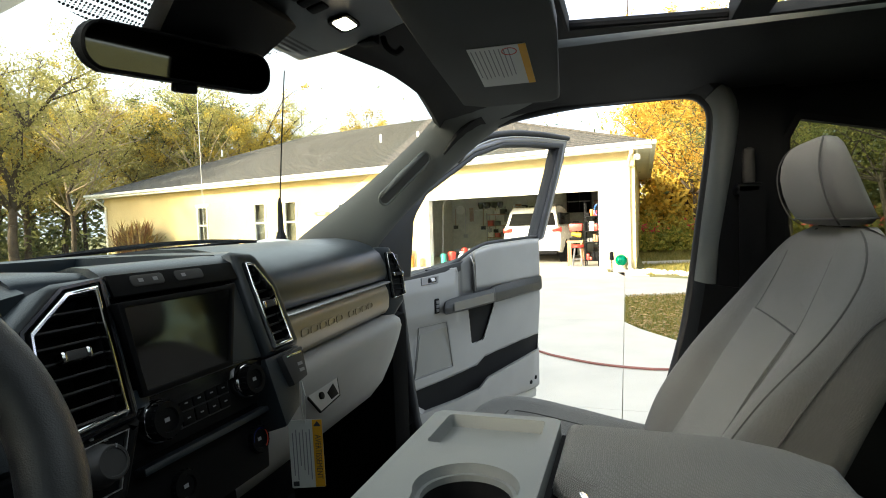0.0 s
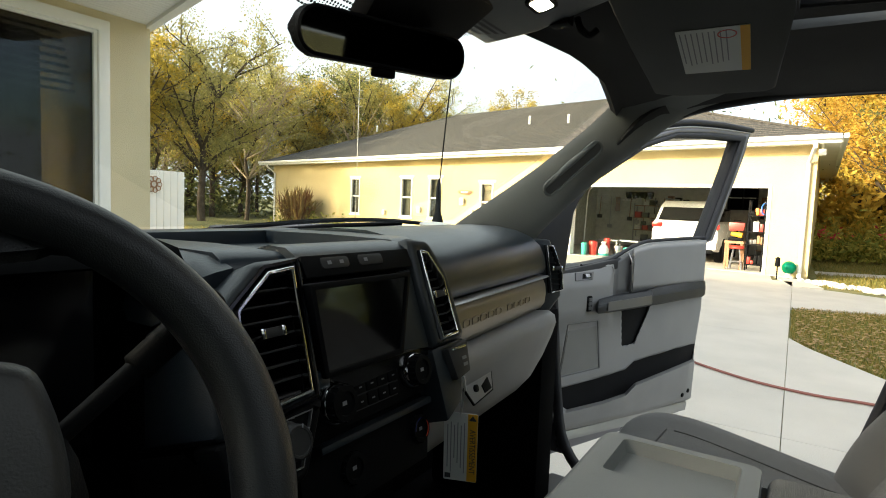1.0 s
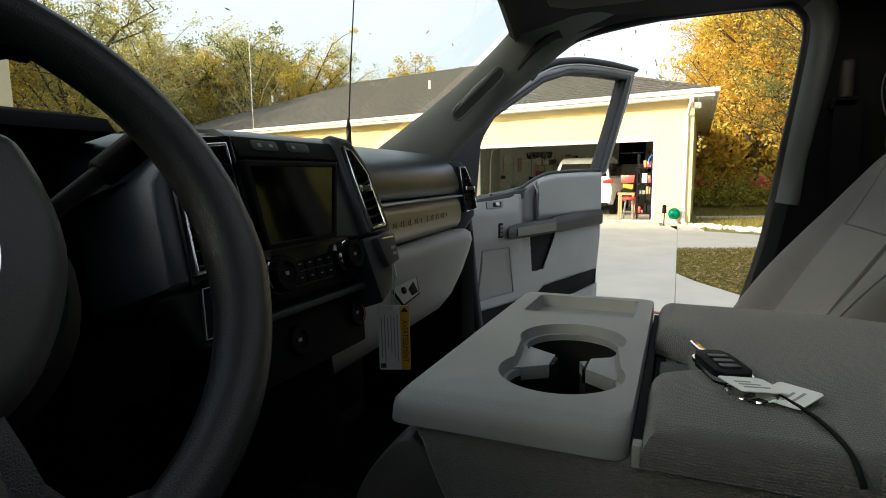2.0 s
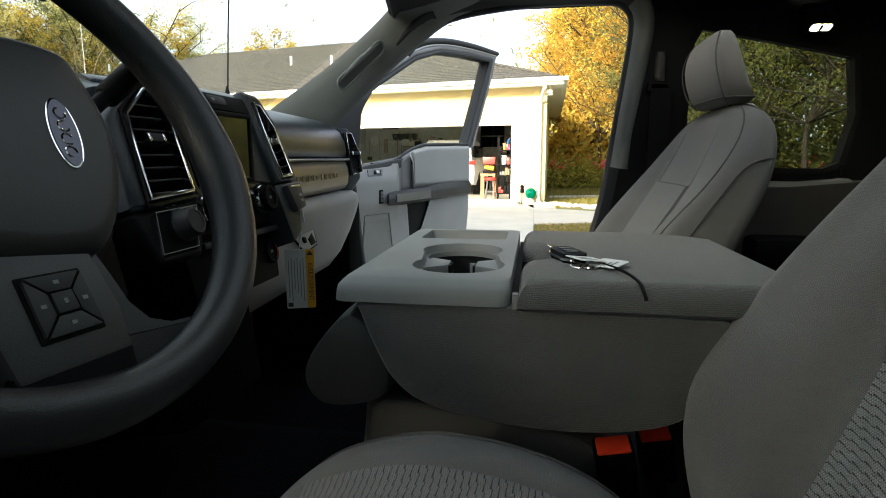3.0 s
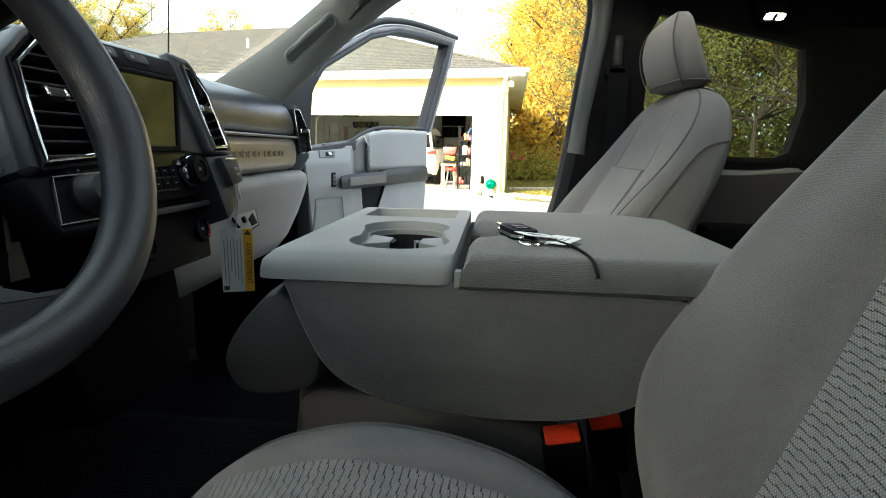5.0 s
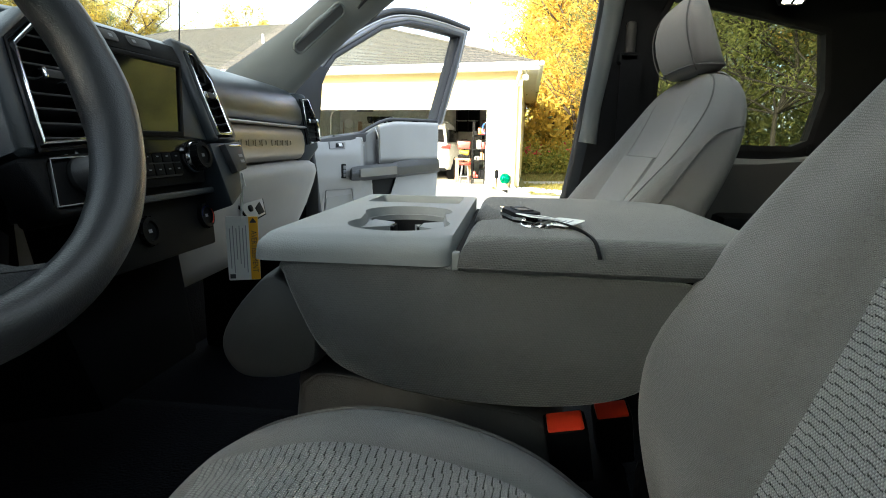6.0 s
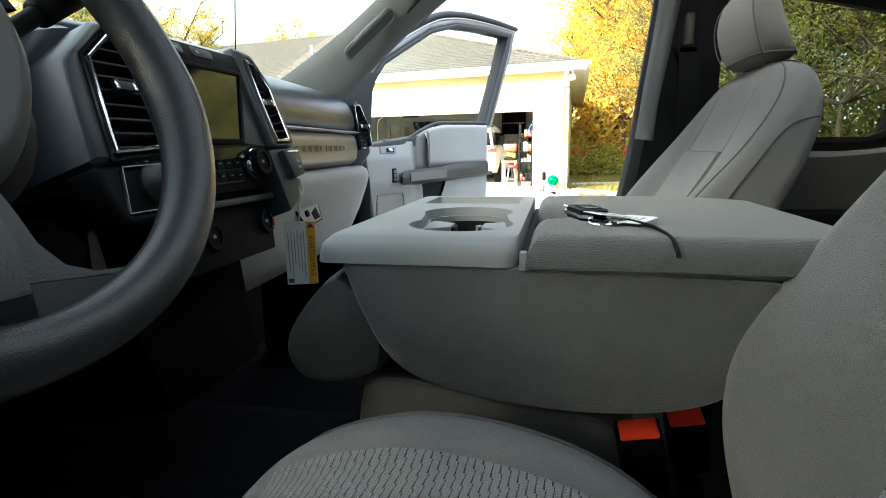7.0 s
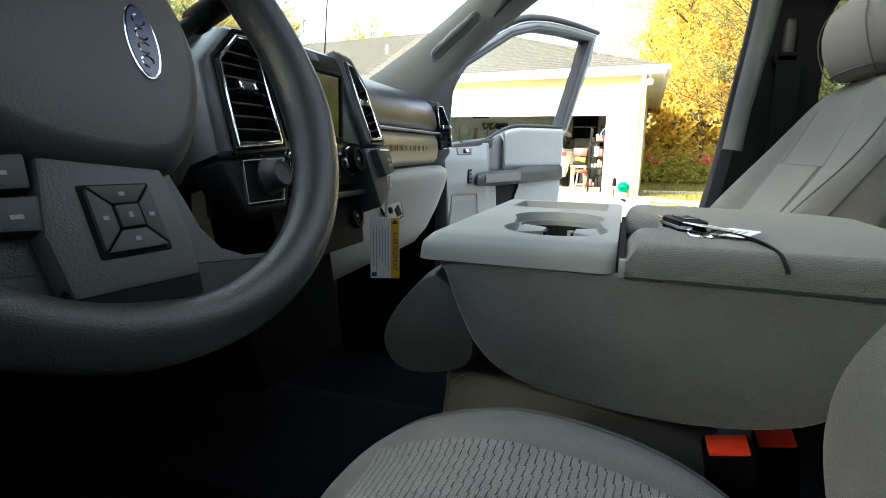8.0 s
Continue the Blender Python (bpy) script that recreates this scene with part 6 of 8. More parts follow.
cg = [[corner.verts.new(door_at(x, z, trim_depth(x, z) + (0.0012 if 0 < i < 16 else -0.004))) for x, z in ((0.368 + 0.006 * i, 1.188 + (line_at(BELT, 0.368 + 0.006 * i) - 1.198) * j / 20) for j in range(21))] for i in range(17)]
for a, b in zip(cg, cg[1:]):
    for j in range(20):
        corner.faces.new((a[j], b[j], b[j + 1], a[j + 1]))
part("shaded_grip_corner", corner, M_grip, door, "grip corner, mid-grey for the shade in its scoop", 60)


def shade_floor(poly, d):
    """A black sheet at the bottom of a hollow in the trim, painting its shade."""
    bm = bmesh.new()
    top = [bm.verts.new(door_at(x, z, d)) for x, z in shrink(poly, -0.003)]
    low = [bm.verts.new(door_at(x, z, d - 0.004)) for x, z in shrink(poly, -0.003)]
    bm.faces.new(top)
    bm.faces.new(low[::-1])
    for k in range(len(top)):
        bm.faces.new((top[k], low[k], low[(k + 1) % len(top)], top[(k + 1) % len(top)]))
    return bm


part("pull_shade", shade_floor(PULL, 0.001), M_rubber, door, "black sheet painting shade in the pull handle hollow")
part("pocket_shade", shade_floor(POCKET, 0.001), M_rubber, door, "black sheet painting shade in the map pocket opening")
# silver tubes paint the highlights on the lit rim of the grip corner
part("rim_glint", tube(smooth_path([door_at(x, z, trim_depth(x, z) + 0.001) for x, z in ((0.300, 1.286), (0.335, 1.290), (0.362, 1.284), (0.372, 1.262))], 4), 0.0020, 6), M_silver, door, "thin silver line painting the glint on the lit rim")
part("rim_glint", tube(smooth_path([door_at(x, z, d) for x, z, d in ((0.474, 1.20, 0.030), (0.472, 1.26, 0.034), (0.465, 1.30, 0.034), (0.448, 1.325, 0.020))], 4), 0.0022, 6), M_silver, door, "thin silver line painting the glint on the lit rim")


def bar(stations, profile):
    """A long moulding along the door with one profile of heights and depths."""
    return loft([[door_at(x, z0 + (z1 - z0) * kz, dd * kd) for kz, kd in profile] for x, z0, z1, dd in stations])


prof = [(0.0, 0.1), (-0.02, 0.75), (0.10, 0.95), (0.42, 1.0), (0.60, 0.97), (0.95, 0.70), (1.0, 0.45), (1.0, 0.1)]
part("armrest", bar([(0.575, 1.143, 1.200, 0.050), (0.64, 1.143, 1.206, 0.052), (0.80, 1.146, 1.210, 0.050), (0.96, 1.146, 1.210, 0.046), (0.985, 1.150, 1.205, 0.030)], prof), M_arm, door, "dark padded armrest", 35)
part("arm_face", bar([(0.59, 1.146, 1.175, 0.0545), (0.80, 1.149, 1.178, 0.0525), (0.965, 1.149, 1.178, 0.0485)], [(0.0, 0.9), (0.0, 0.99), (0.5, 1.0), (1.0, 0.99), (1.0, 0.9)]), M_button, door, "grey lower face of the armrest", 35)
cap = part("pull_cap", bar([(0.290, 1.150, 1.180, 0.045), (0.302, 1.143, 1.188, 0.066), (0.340, 1.142, 1.192, 0.074), (0.45, 1.142, 1.194, 0.074), (0.598, 1.143, 1.196, 0.068), (0.603, 1.144, 1.195, 0.055)], prof), M_arm, door, "dark pull handle cap", 35)
part("cap_face", bar([(0.352, 1.147, 1.176, 0.0765), (0.45, 1.147, 1.177, 0.0765), (0.592, 1.148, 1.179, 0.0715)], [(0.0, 0.9), (0.0, 0.985), (0.5, 1.0), (1.0, 0.985), (1.0, 0.9)]), M_capface, cap, "satin grey cap face", 35)
gap_line = [door_at(x, z, trim_depth(x, z) + 0.0008) for x, z in SPEAKER]
sp = part("speaker_grille", prism([(0.131, 0.972), (0.319, 0.970), (0.295, 1.113), (0.162, 1.117)], 0.0095, 0.0105, DM @ Matrix.Translation((-0.0145, 0.004, -0.0005)), 0.0), M_grey2, door, "grey speaker grille panel")
for k in range(4):
    part("grille_edge", tube([gap_line[k], gap_line[(k + 1) % 4]], 0.0016, 6), M_grip, sp)


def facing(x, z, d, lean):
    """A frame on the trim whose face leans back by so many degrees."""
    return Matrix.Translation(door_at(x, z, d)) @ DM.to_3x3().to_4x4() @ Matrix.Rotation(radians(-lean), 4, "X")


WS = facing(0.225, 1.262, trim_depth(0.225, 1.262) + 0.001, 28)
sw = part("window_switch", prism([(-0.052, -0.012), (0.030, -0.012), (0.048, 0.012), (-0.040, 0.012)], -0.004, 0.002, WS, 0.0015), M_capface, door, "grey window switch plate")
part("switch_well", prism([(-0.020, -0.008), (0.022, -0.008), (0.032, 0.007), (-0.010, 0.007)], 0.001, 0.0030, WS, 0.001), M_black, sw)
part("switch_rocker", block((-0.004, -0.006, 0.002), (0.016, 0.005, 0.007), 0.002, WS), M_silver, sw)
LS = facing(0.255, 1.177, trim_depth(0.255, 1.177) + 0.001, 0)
lk = part("lock_switch", prism(rounded(0.022, 0.046, 0.004, 3), -0.004, 0.002, LS, 0.001), M_black, door, "black door lock switch")
for k in range(3):
    part("switch_key", block((-0.007, -0.018 + 0.0125 * k, 0.001), (0.007, -0.008 + 0.0125 * k, 0.0045), 0.0015, LS), M_grip, lk)
part("mirror_patch", prism([(-0.052, 1.285), (0.104, 1.285), (0.122, 1.45), (0.165, 1.502), (0.090, 1.498), (-0.034, 1.425)][::-1], -0.02, 0.0165, DM, 0.004), M_doorframe, door, "black mirror patch")
part("lower_edge", prism([(0.02, 0.765), (0.60, 0.715), (0.955, 0.690), (0.965, 0.715), (0.955, 0.728), (0.60, 0.748), (0.02, 0.795)], -0.045, -0.020, DM, 0.003), M_steel, door, "bare metal lower door edge")
for x, z in ((0.86, 0.775), (0.90, 0.785), (0.17, 0.905)):
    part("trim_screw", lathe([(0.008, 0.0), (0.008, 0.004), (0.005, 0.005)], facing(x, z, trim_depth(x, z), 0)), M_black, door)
for z in (0.85, 1.15):
    part("hinge", block((0.845, 0.155, z), (0.93, 0.20, z + 0.07), 0.006), M_paint, door)
part("belt_strip", tube(smooth_path([door_at(x, z + 0.004, 0.002) for x, z in BELT[1:]], 5), 0.006, 8), M_seal, door, "black belt line strip", 70)

# ---- small fittings of the cab ----
mir = thing("rear_view_mirror", (-0.042, -0.03, 1.645), "black framed rear view mirror on the windscreen", "mirror")
MM = axes((-0.0335, -0.036, 1.619), (0.95, -0.306, 0.036), (0.0, -0.161, 0.98))
# faces back and a little to the driver
mo = rounded(0.206, 0.047, 0.0215, 6)
part("shell", prism(mo, -0.004, 0.016, MM @ Matrix.Rotation(math.pi, 4, "Y"), 0.008, 3), M_black, mir, "black mirror shell", 60)
part("rim", ring_prism(mo, shrink(mo, 0.004), -0.006, 0.008, MM, 0.002), M_black, mir)
part("mirror_glass", prism(shrink(mo, 0.0035), 0.002, 0.0065, MM), M_mirror, mir, "silvered mirror glass")
part("tab", block((-0.012, -0.033, -0.010), (0.012, -0.023, 0.004), 0.003, MM), M_black, mir)
part("stem", tube([(-0.024, -0.020, 1.622), (-0.015, -0.005, 1.645), (0.0, 0.005, 1.662)], 0.010, 10), M_black, mir, "black mirror stem")

LN = Vector((0.173, -0.012, 0.985)).normalized()
vis = thing("sun_visor", (0.38, -0.30, 1.72), "grey cloth sun visor with a printed warning label", "visor", "sun visors")
VM = axes((0.36, -0.30, 1.6885), (0.045, -1.0, 0.004), (0.984, 0.045, -0.173))
vo = [tuple(p[:2]) for p in ((-0.100, 0.132, 0), (-0.060, 0.150, 0), (0.062, 0.150, 0), (0.075, 0.138, 0), (0.088, -0.10, 0), (0.085, -0.24, 0), (-0.110, -0.24, 0), (-0.105, -0.05, 0))][::-1]
part("board", prism(vo, -0.012, 0.010, VM, 0.006, 3), M_visor, vis, "", 60)
VM = VM @ Matrix.Diagonal((1, 1, -1, 1))
lab = part("label_sheet", prism([(-0.044, 0.055), (-0.044, -0.080), (0.042, -0.080), (0.042, 0.055)][::-1], 0.0124, 0.0130, VM), M_white, vis, "white printed warning label")
part("label_band", prism([(0.031, 0.055), (0.031, -0.080), (0.042, -0.080), (0.042, 0.055)][::-1], 0.0130, 0.0133, VM), M_amber, lab, "amber warning band")
for k in range(9):
    w = 0.030 + 0.010 * ((k * 7) % 4) / 4
    part("print_line", block((-0.040 + 0.0068 * k, -0.072, 0.0130), (-0.0385 + 0.0068 * k, -0.072 + 0.06 + w, 0.0133), 0, VM), M_inkgrey, lab)
part("warning_ring", ring_prism([(0.016 + 0.0115 * math.cos(2 * math.pi * k / 20), -0.062 + 0.0115 * math.sin(2 * math.pi * k / 20)) for k in range(20)], [(0.016 + 0.0098 * math.cos(2 * math.pi * k / 20), -0.062 + 0.0098 * math.sin(2 * math.pi * k / 20)) for k in range(20)], 0.0132, 0.0136, VM), M_tool, lab)
part("pivot", tube([(0.52, -0.20, 1.675), (0.50, -0.215, 1.685), (0.47, -0.22, 1.70)], 0.009, 8), M_dashgrey, vis)
part("hook", tube(smooth_path([(0.285, -0.125, 1.728), (0.282, -0.132, 1.712), (0.296, -0.140, 1.706), (0.302, -0.150, 1.714)], 4), 0.005, 8), M_black, vis)

oc = thing("overhead_console", (0.10, -0.12, 1.735), "dark overhead console with a lit map lamp", "console")
OM = axes((0.14, -0.07, 1.728), (1, 0, 0), (0, -0.97, 0.22)) @ Matrix.Diagonal((1, 1, -1, 1))
part("console_shell", prism([(-0.20, -0.07), (0.10, -0.075), (0.125, 0.0), (0.11, 0.16), (-0.20, 0.16)], -0.020, 0.012, OM, 0.012, 3), M_dashgrey, oc, "", 60)
part("map_lamp", prism(rounded(0.036, 0.022, 0.005, 3, 0.037, 0.042), -0.024, -0.0195, OM, 0.001), M_lit, oc, "lit warm map lamp")
part("lamp_rim", ring_prism(rounded(0.046, 0.032, 0.008, 3, 0.037, 0.042), rounded(0.036, 0.022, 0.005, 3, 0.037, 0.042), -0.0235, -0.018, OM), M_black, oc)
for k in range(4):
    part("roof_button", block((-0.10 + 0.022 * k, 0.025, -0.0235), (-0.082 + 0.022 * k, 0.050, -0.018), 0.003, OM), M_black, oc)
cl = thing("coat_hook", (0.262, -0.112, 1.735), "small black visor clip under the roof lining", "clip")
part("clip", block((0.25, -0.125, 1.712), (0.275, -0.095, 1.735), 0.005), M_black, cl)
dl = thing("dome_lamp", (0.80, -1.12, 1.69), "lit warm dome lamp in the rear roof lining", "lamp")
DLM = axes((0.80, -1.08, 1.620), (0.1, -0.99, 0), (0.80, 0.1, -0.6)) @ Matrix.Diagonal((1, 1, -1, 1))
part("diffuser", prism(rounded(0.046, 0.019, 0.005, 3), 0.0, 0.006, DLM, 0.001), M_lit, dl, "glowing lamp diffuser")
part("housing", ring_prism(rounded(0.062, 0.034, 0.008, 3), rounded(0.046, 0.019, 0.005, 3), -0.06, 0.007, DLM, 0.002), M_black, dl, "black lamp housing")
part("switch_bar", block((-0.004, -0.009, 0.004), (0.004, 0.009, 0.0075), 0.001, DLM), M_black, dl)

# hanging warning tag
tag = thing("warning_tag", (0.176, -0.027, 1.05), "white and amber paper tag hanging from a string", "tag")
TM = axes((0.176, -0.027, 1.108), (0.36, -0.93, 0.0), (-0.12, 0.02, 0.99)) @ Matrix.Scale(1.06, 4)
tp = part("tag_sheet", prism(rounded(0.046, 0.100, 0.002, 2), -0.0003, 0.0003, TM), M_white, tag, "white paper tag")
part("tag_band", prism([(0.0095, -0.0495), (0.0228, -0.0495), (0.0228, 0.0495), (0.0095, 0.0495)], 0.0003, 0.0006, TM), M_amber, tp, "amber tag band")
part("tag_word", letters("AVERTISSEMENT", 0.0112, TM @ Matrix.Translation((0.0160, -0.005, 0.0008)) @ Matrix.Rotation(radians(-90), 4, "Z") @ Matrix.Diagonal((0.80, 1, 1, 1)), 0.0001), M_ink, tp, "black printed word")
part("warning_sign", prism([(0.0115, 0.040), (0.0205, 0.040), (0.0205, 0.0415), (0.0160, 0.0475), (0.0115, 0.0415)], 0.0006, 0.0009, TM), M_ink, tp)
for k in range(6):
    a, b = 0.036 - 0.004 * (k % 2), -0.038 + 0.007 * ((k * 5) % 4)
    part("print_line", block((0.0045 - 0.0046 * k, b, 0.0003), (0.0058 - 0.0046 * k, a, 0.0006), 0, TM), M_inkgrey, tp)
part("print_block", block((-0.021, -0.047, 0.0003), (-0.013, -0.040, 0.0006), 0, TM), M_ink, tp)
hole = TM @ Vector((0.0, 0.045, 0.0))
up = Vector((0.122, -0.058, 1.232))
part("string", join(tube(smooth_path([hole, hole.lerp(up, 0.5) + Vector((0.004, 0, 0.004)), up], 4), 0.0008, 6), tube(smooth_path([hole, hole.lerp(up, 0.5) + Vector((-0.004, 0, -0.004)), up + Vector((0.006, 0.004, 0))], 4), 0.0008, 6), tube([up, up + Vector((0.004, -0.002, -0.02))], 0.0014, 6)), M_white, tag, "white string loop")

# wiper, cowl, mast aerial and paper on the dash
cw = thing("wiper", (0.3, 0.50, 1.36), "black windscreen wiper resting at the foot of the glass", "wiper")
part("arm", tube([(-0.05, 0.42, 1.380), (0.30, 0.37, 1.404), (0.52, 0.35, 1.410)], 0.005, 8), M_black, cw)
part("wiper_blade", tube(smooth_path([(0.02, 0.372, 1.398), (0.22, 0.352, 1.414), (0.42, 0.34, 1.418), (0.62, 0.345, 1.408)], 5), 0.0045, 6), M_rubber, cw)
single("cowl", block((-0.80, 0.44, 1.30), (0.84, 0.66, 1.372), 0.02), M_black, "black plastic cowl below the windscreen", "trim", kind="structure")
ae = thing("mast_aerial", (0.95, 0.53, 1.37), "thin black mast aerial on the front wing", "aerial")
part("base", lathe([(0.020, 0.0), (0.018, 0.02), (0.009, 0.05), (0.007, 0.13), (0.003, 0.15)], Matrix.Translation((0.95, 0.53, 1.385))), M_black, ae)
part("mast", tube([(0.95, 0.53, 1.50), (0.962, 0.522, 1.70), (0.980, 0.512, 1.925)], 0.0022, 6), M_black, ae, "thin black mast")
wing = thing("front_wing", (0.93, 0.95, 0.6), "silver painted front wing beside the cowl", "wing", kind="structure")
part("wing_skin", prism([(0.44, 0.95), (1.55, 0.95), (1.75, 1.20), (1.55, 1.34), (0.80, 1.385), (0.44, 1.385)], 0.86, 0.97, YZ, 0.02), M_paint, wing)
part("wing_rail", block((0.82, 0.44, 1.18), (0.88, 1.5, 1.30), 0.01), M_paint, wing)
bd = single("dash_paper", prism([(0.045 * math.cos(2 * math.pi * k / 20), 0.022 * math.sin(2 * math.pi * k / 20)) for k in range(20)], 0.0, 0.004, axes((0.545, 0.27, 1.4085), (0.95, -0.3, 0), (0.3, 0.93, 0.2)), 0.001), M_white, "white oval card lying on the dash top", "card")

# ---- the house across the driveway ----
GZ = 0.15
HM = Matrix(((0.196, 0.9995, 0, 14.4), (0.98, -0.030, 0, -0.7), (0, 0, 1, GZ), (0, 0, 0, 1)))
# local x runs along the front to the left, local y goes in, local z is up
house = thing("house", tuple(HM @ Vector((11.5, 7.0, 0))), "pale yellow single-storey house with a hipped shingle roof", "house")
WALL = 3.0
GX0, GX1, GH = 0.85, 6.15, 2.10
WIN = [(16.30, 16.93), (13.06, 13.72), (11.52, 12.16), (9.10, 9.68)]


def hb(lo, hi, bevel=0.0):
    return block(lo, hi, bevel, HM)


walls = [hb((0.0, 0.0, 0.0), (GX0, 0.25, WALL)), hb((GX0, 0.0, GH), (GX1, 0.25, WALL)), hb((23.2, 0.25, 0), (23.45, 14, WALL)), hb((0.0, 0.25, 0.0), (0.25, 14.0, WALL)), hb((0.0, 14.0, 0.0), (23.45, 14.25, WALL))]
x = GX1
for a, b in sorted(WIN):
    walls.append(hb((x, 0.0, 0.0), (a, 0.25, WALL)))
    walls.append(hb((a, 0.0, 0.0), (b, 0.25, 0.80)))
    walls.append(hb((a, 0.0, 2.32 if a > 10 else 2.14), (b, 0.25, WALL)))
    x = b
walls.append(hb((x, 0.0, 0.0), (23.45, 0.25, WALL)))
part("wall", join(*walls), M_stucco, house, "pale yellow stucco wall")
# roof
ov = 0.55
ex0, ex1, ey0, ey1 = -0.40, 23.45 + ov, -ov, 14.25 + ov
half = (ey1 - ey0) / 2
rz = WALL + 0.10
P = [(ex0, ey0, rz), (ex1, ey0, rz), (ex1, ey1, rz), (ex0, ey1, rz), (ex0 + half, ey0 + half, rz + half * 0.375), (ex1 - half, ey0 + half, rz + half * 0.375)]
bm = bmesh.new()
V = [bm.verts.new(HM @ Vector(p)) for p in P]
for f in ((0, 1, 5, 4), (1, 2, 5), (2, 3, 4, 5), (3, 0, 4)):
    bm.faces.new([V[i] for i in f])
bmesh.ops.recalc_face_normals(bm, faces=bm.faces)
bmesh.ops.solidify(bm, geom=list(bm.faces), thickness=0.05)
roof_ob = part("roof", bm, M_roof, house, "weathered grey-brown shingle roof")
# courses of shingles as low ridges on the two faces towards the drive
courses = []
for k in range(1, 40):
    f = k / 40
    y, z = ey0 + half * f, rz + half * 0.375 * f
    courses.append(block((ex0 + half * f, y, z - 0.02), (ex1 - half * f, y + 0.16, z + 0.018), 0, HM))
part("shingle_course", join(*courses), M_roof, roof_ob)
sidec = []
for k in range(1, 40):
    f = k / 40
    x, z = ex0 + half * f, rz + half * 0.375 * f
    sidec.append(block((x, ey0 + half * f, z - 0.02), (x + 0.16, ey1 - half * f, z + 0.018), 0, HM))
part("shingle_course", join(*sidec), M_roof, roof_ob)
for a, b in ((P[0], P[4]), (P[1], P[5]), (P[4], P[5])):
    part("ridge_cap", tube([HM @ Vector(a), HM @ Vector(b)], 0.07, 6, flat=0.5), M_roof, roof_ob)
part("soffit", join(hb((ex0, ey0, WALL - 0.02), (ex1, 0.0, WALL + 0.02)), hb((ex0, 0.0, WALL - 0.02), (0.0, ey1, WALL + 0.02))), M_trimw, house, "white soffit")
part("fascia", join(block((ex0, ey0 - 0.02, WALL - 0.05), (ex1, ey0 + 0.02, WALL + 0.10), 0.004, HM), block((ex0 - 0.02, ey0, WALL - 0.05), (ex0 + 0.02, ey1, WALL + 0.10), 0.004, HM)), M_trimw, house, "white fascia board")
part("gutter", join(block((ex0, ey0 - 0.12, WALL + 0.03), (ex1, ey0 - 0.02, WALL + 0.13), 0.02, HM), block((ex0 - 0.12, ey0 - 0.12, WALL + 0.03), (ex0 - 0.02, ey1, WALL + 0.13), 0.02, HM)), M_trimw, house, "white eaves gutter")
for px in (0.16, 23.25):
    part("downpipe", tube([HM @ Vector(p) for p in ((px - 0.1, ey0 - 0.05, WALL - 0.02), (px - 0.1, ey0 - 0.05, WALL - 0.12), (px, -0.06, WALL - 0.42), (px, -0.06, 0.12), (px - 0.0, -0.22, 0.04))], 0.045, 8), M_trimw, house, "white downpipe")
for a, b in WIN:
    zt = 2.32 if a > 10 else 2.14
    w = part("window", ring_prism([(a, 0.80), (b, 0.80), (b, zt), (a, zt)], [(a + 0.06, 0.86), (b - 0.06, 0.86), (b - 0.06, zt - 0.06), (a + 0.06, zt - 0.06)], -0.10, 0.03, HM @ axes((0, 0, 0), (1, 0, 0), (0, 0, 1))), M_trimw, house, "white framed sash window")
    part("pane", hb((a + 0.05, 0.06, 0.85), (b - 0.05, 0.066, zt - 0.05)), M_winglass, w, "dark reflecting glass")
    part("meeting_rail", hb((a + 0.05, 0.03, (zt + 0.80) / 2 - 0.03), (b - 0.05, 0.08, (zt + 0.80) / 2 + 0.03), 0.005), M_trimw, w)
    part("blind", hb((a + 0.06, 0.16, 0.85), (b - 0.06, 0.18, zt - 0.05)), M_cream, w, "drawn cream blind")
    part("sill", hb((a - 0.05, -0.06, 0.74), (b + 0.05, 0.04, 0.80), 0.01), M_trimw, w)
    part("head", hb((a - 0.08, -0.03, zt), (b + 0.08, 0.02, zt + 0.07), 0.008), M_trimw, w)
# garage opening
part("garage_trim", join(hb((GX0, -0.02, 0), (GX0 + 0.07, 0.30, GH)), hb((GX1 - 0.07, -0.02, 0), (GX1, 0.30, GH)), hb((GX0, -0.02, GH - 0.07), (GX1, 0.30, GH))), M_trimw, house, "white garage door frame")
gd = part("garage_inside", join(hb((GX0 - 0.4, 0.25, 0), (GX0 - 0.3, 7.0, 2.9)), hb((GX1 + 1.7, 0.25, 0), (GX1 + 1.8, 7.0, 2.9)), hb((GX0 - 0.4, 7.0, 0), (GX1 + 1.8, 7.1, 2.9)), hb((GX0 - 0.4, 0.25, 2.8), (GX1 + 1.8, 7.0, 2.9))), M_garage, house, "dim garage interior walls")
part("garage_floor", hb((GX0 - 0.4, 0.0, -0.02), (GX1 + 1.8, 7.0, 0.012)), M_conc, house, "concrete garage floor")
part("rolled_door", hb((GX0 + 0.1, 0.4, 2.22), (GX1 - 0.1, 3.0, 2.28)), M_trimw, house, "raised white garage door")
for px, dy in ((7.7, 3.0), (9.6, 3.4), (20.5, 5.0)):
    f = (dy + ov) / half
    z = rz + half * 0.375 * f
    part("roof_pipe", lathe([(0.05, 0.0), (0.05, 0.32), (0.03, 0.33)], HM @ Matrix.Translation((px, dy, z - 0.02)), 10), M_trimw, house, "white roof vent pipe")
part("wall_lamp", join(block((-0.15, -0.30, 2.72), (0.0, -0.14, 2.86), 0.03, HM), tube([HM @ Vector((-0.08, -0.2, 2.86)), HM @ Vector((-0.08, -0.2, 2.99))], 0.02)), M_trimw, house, "white flood lamp")
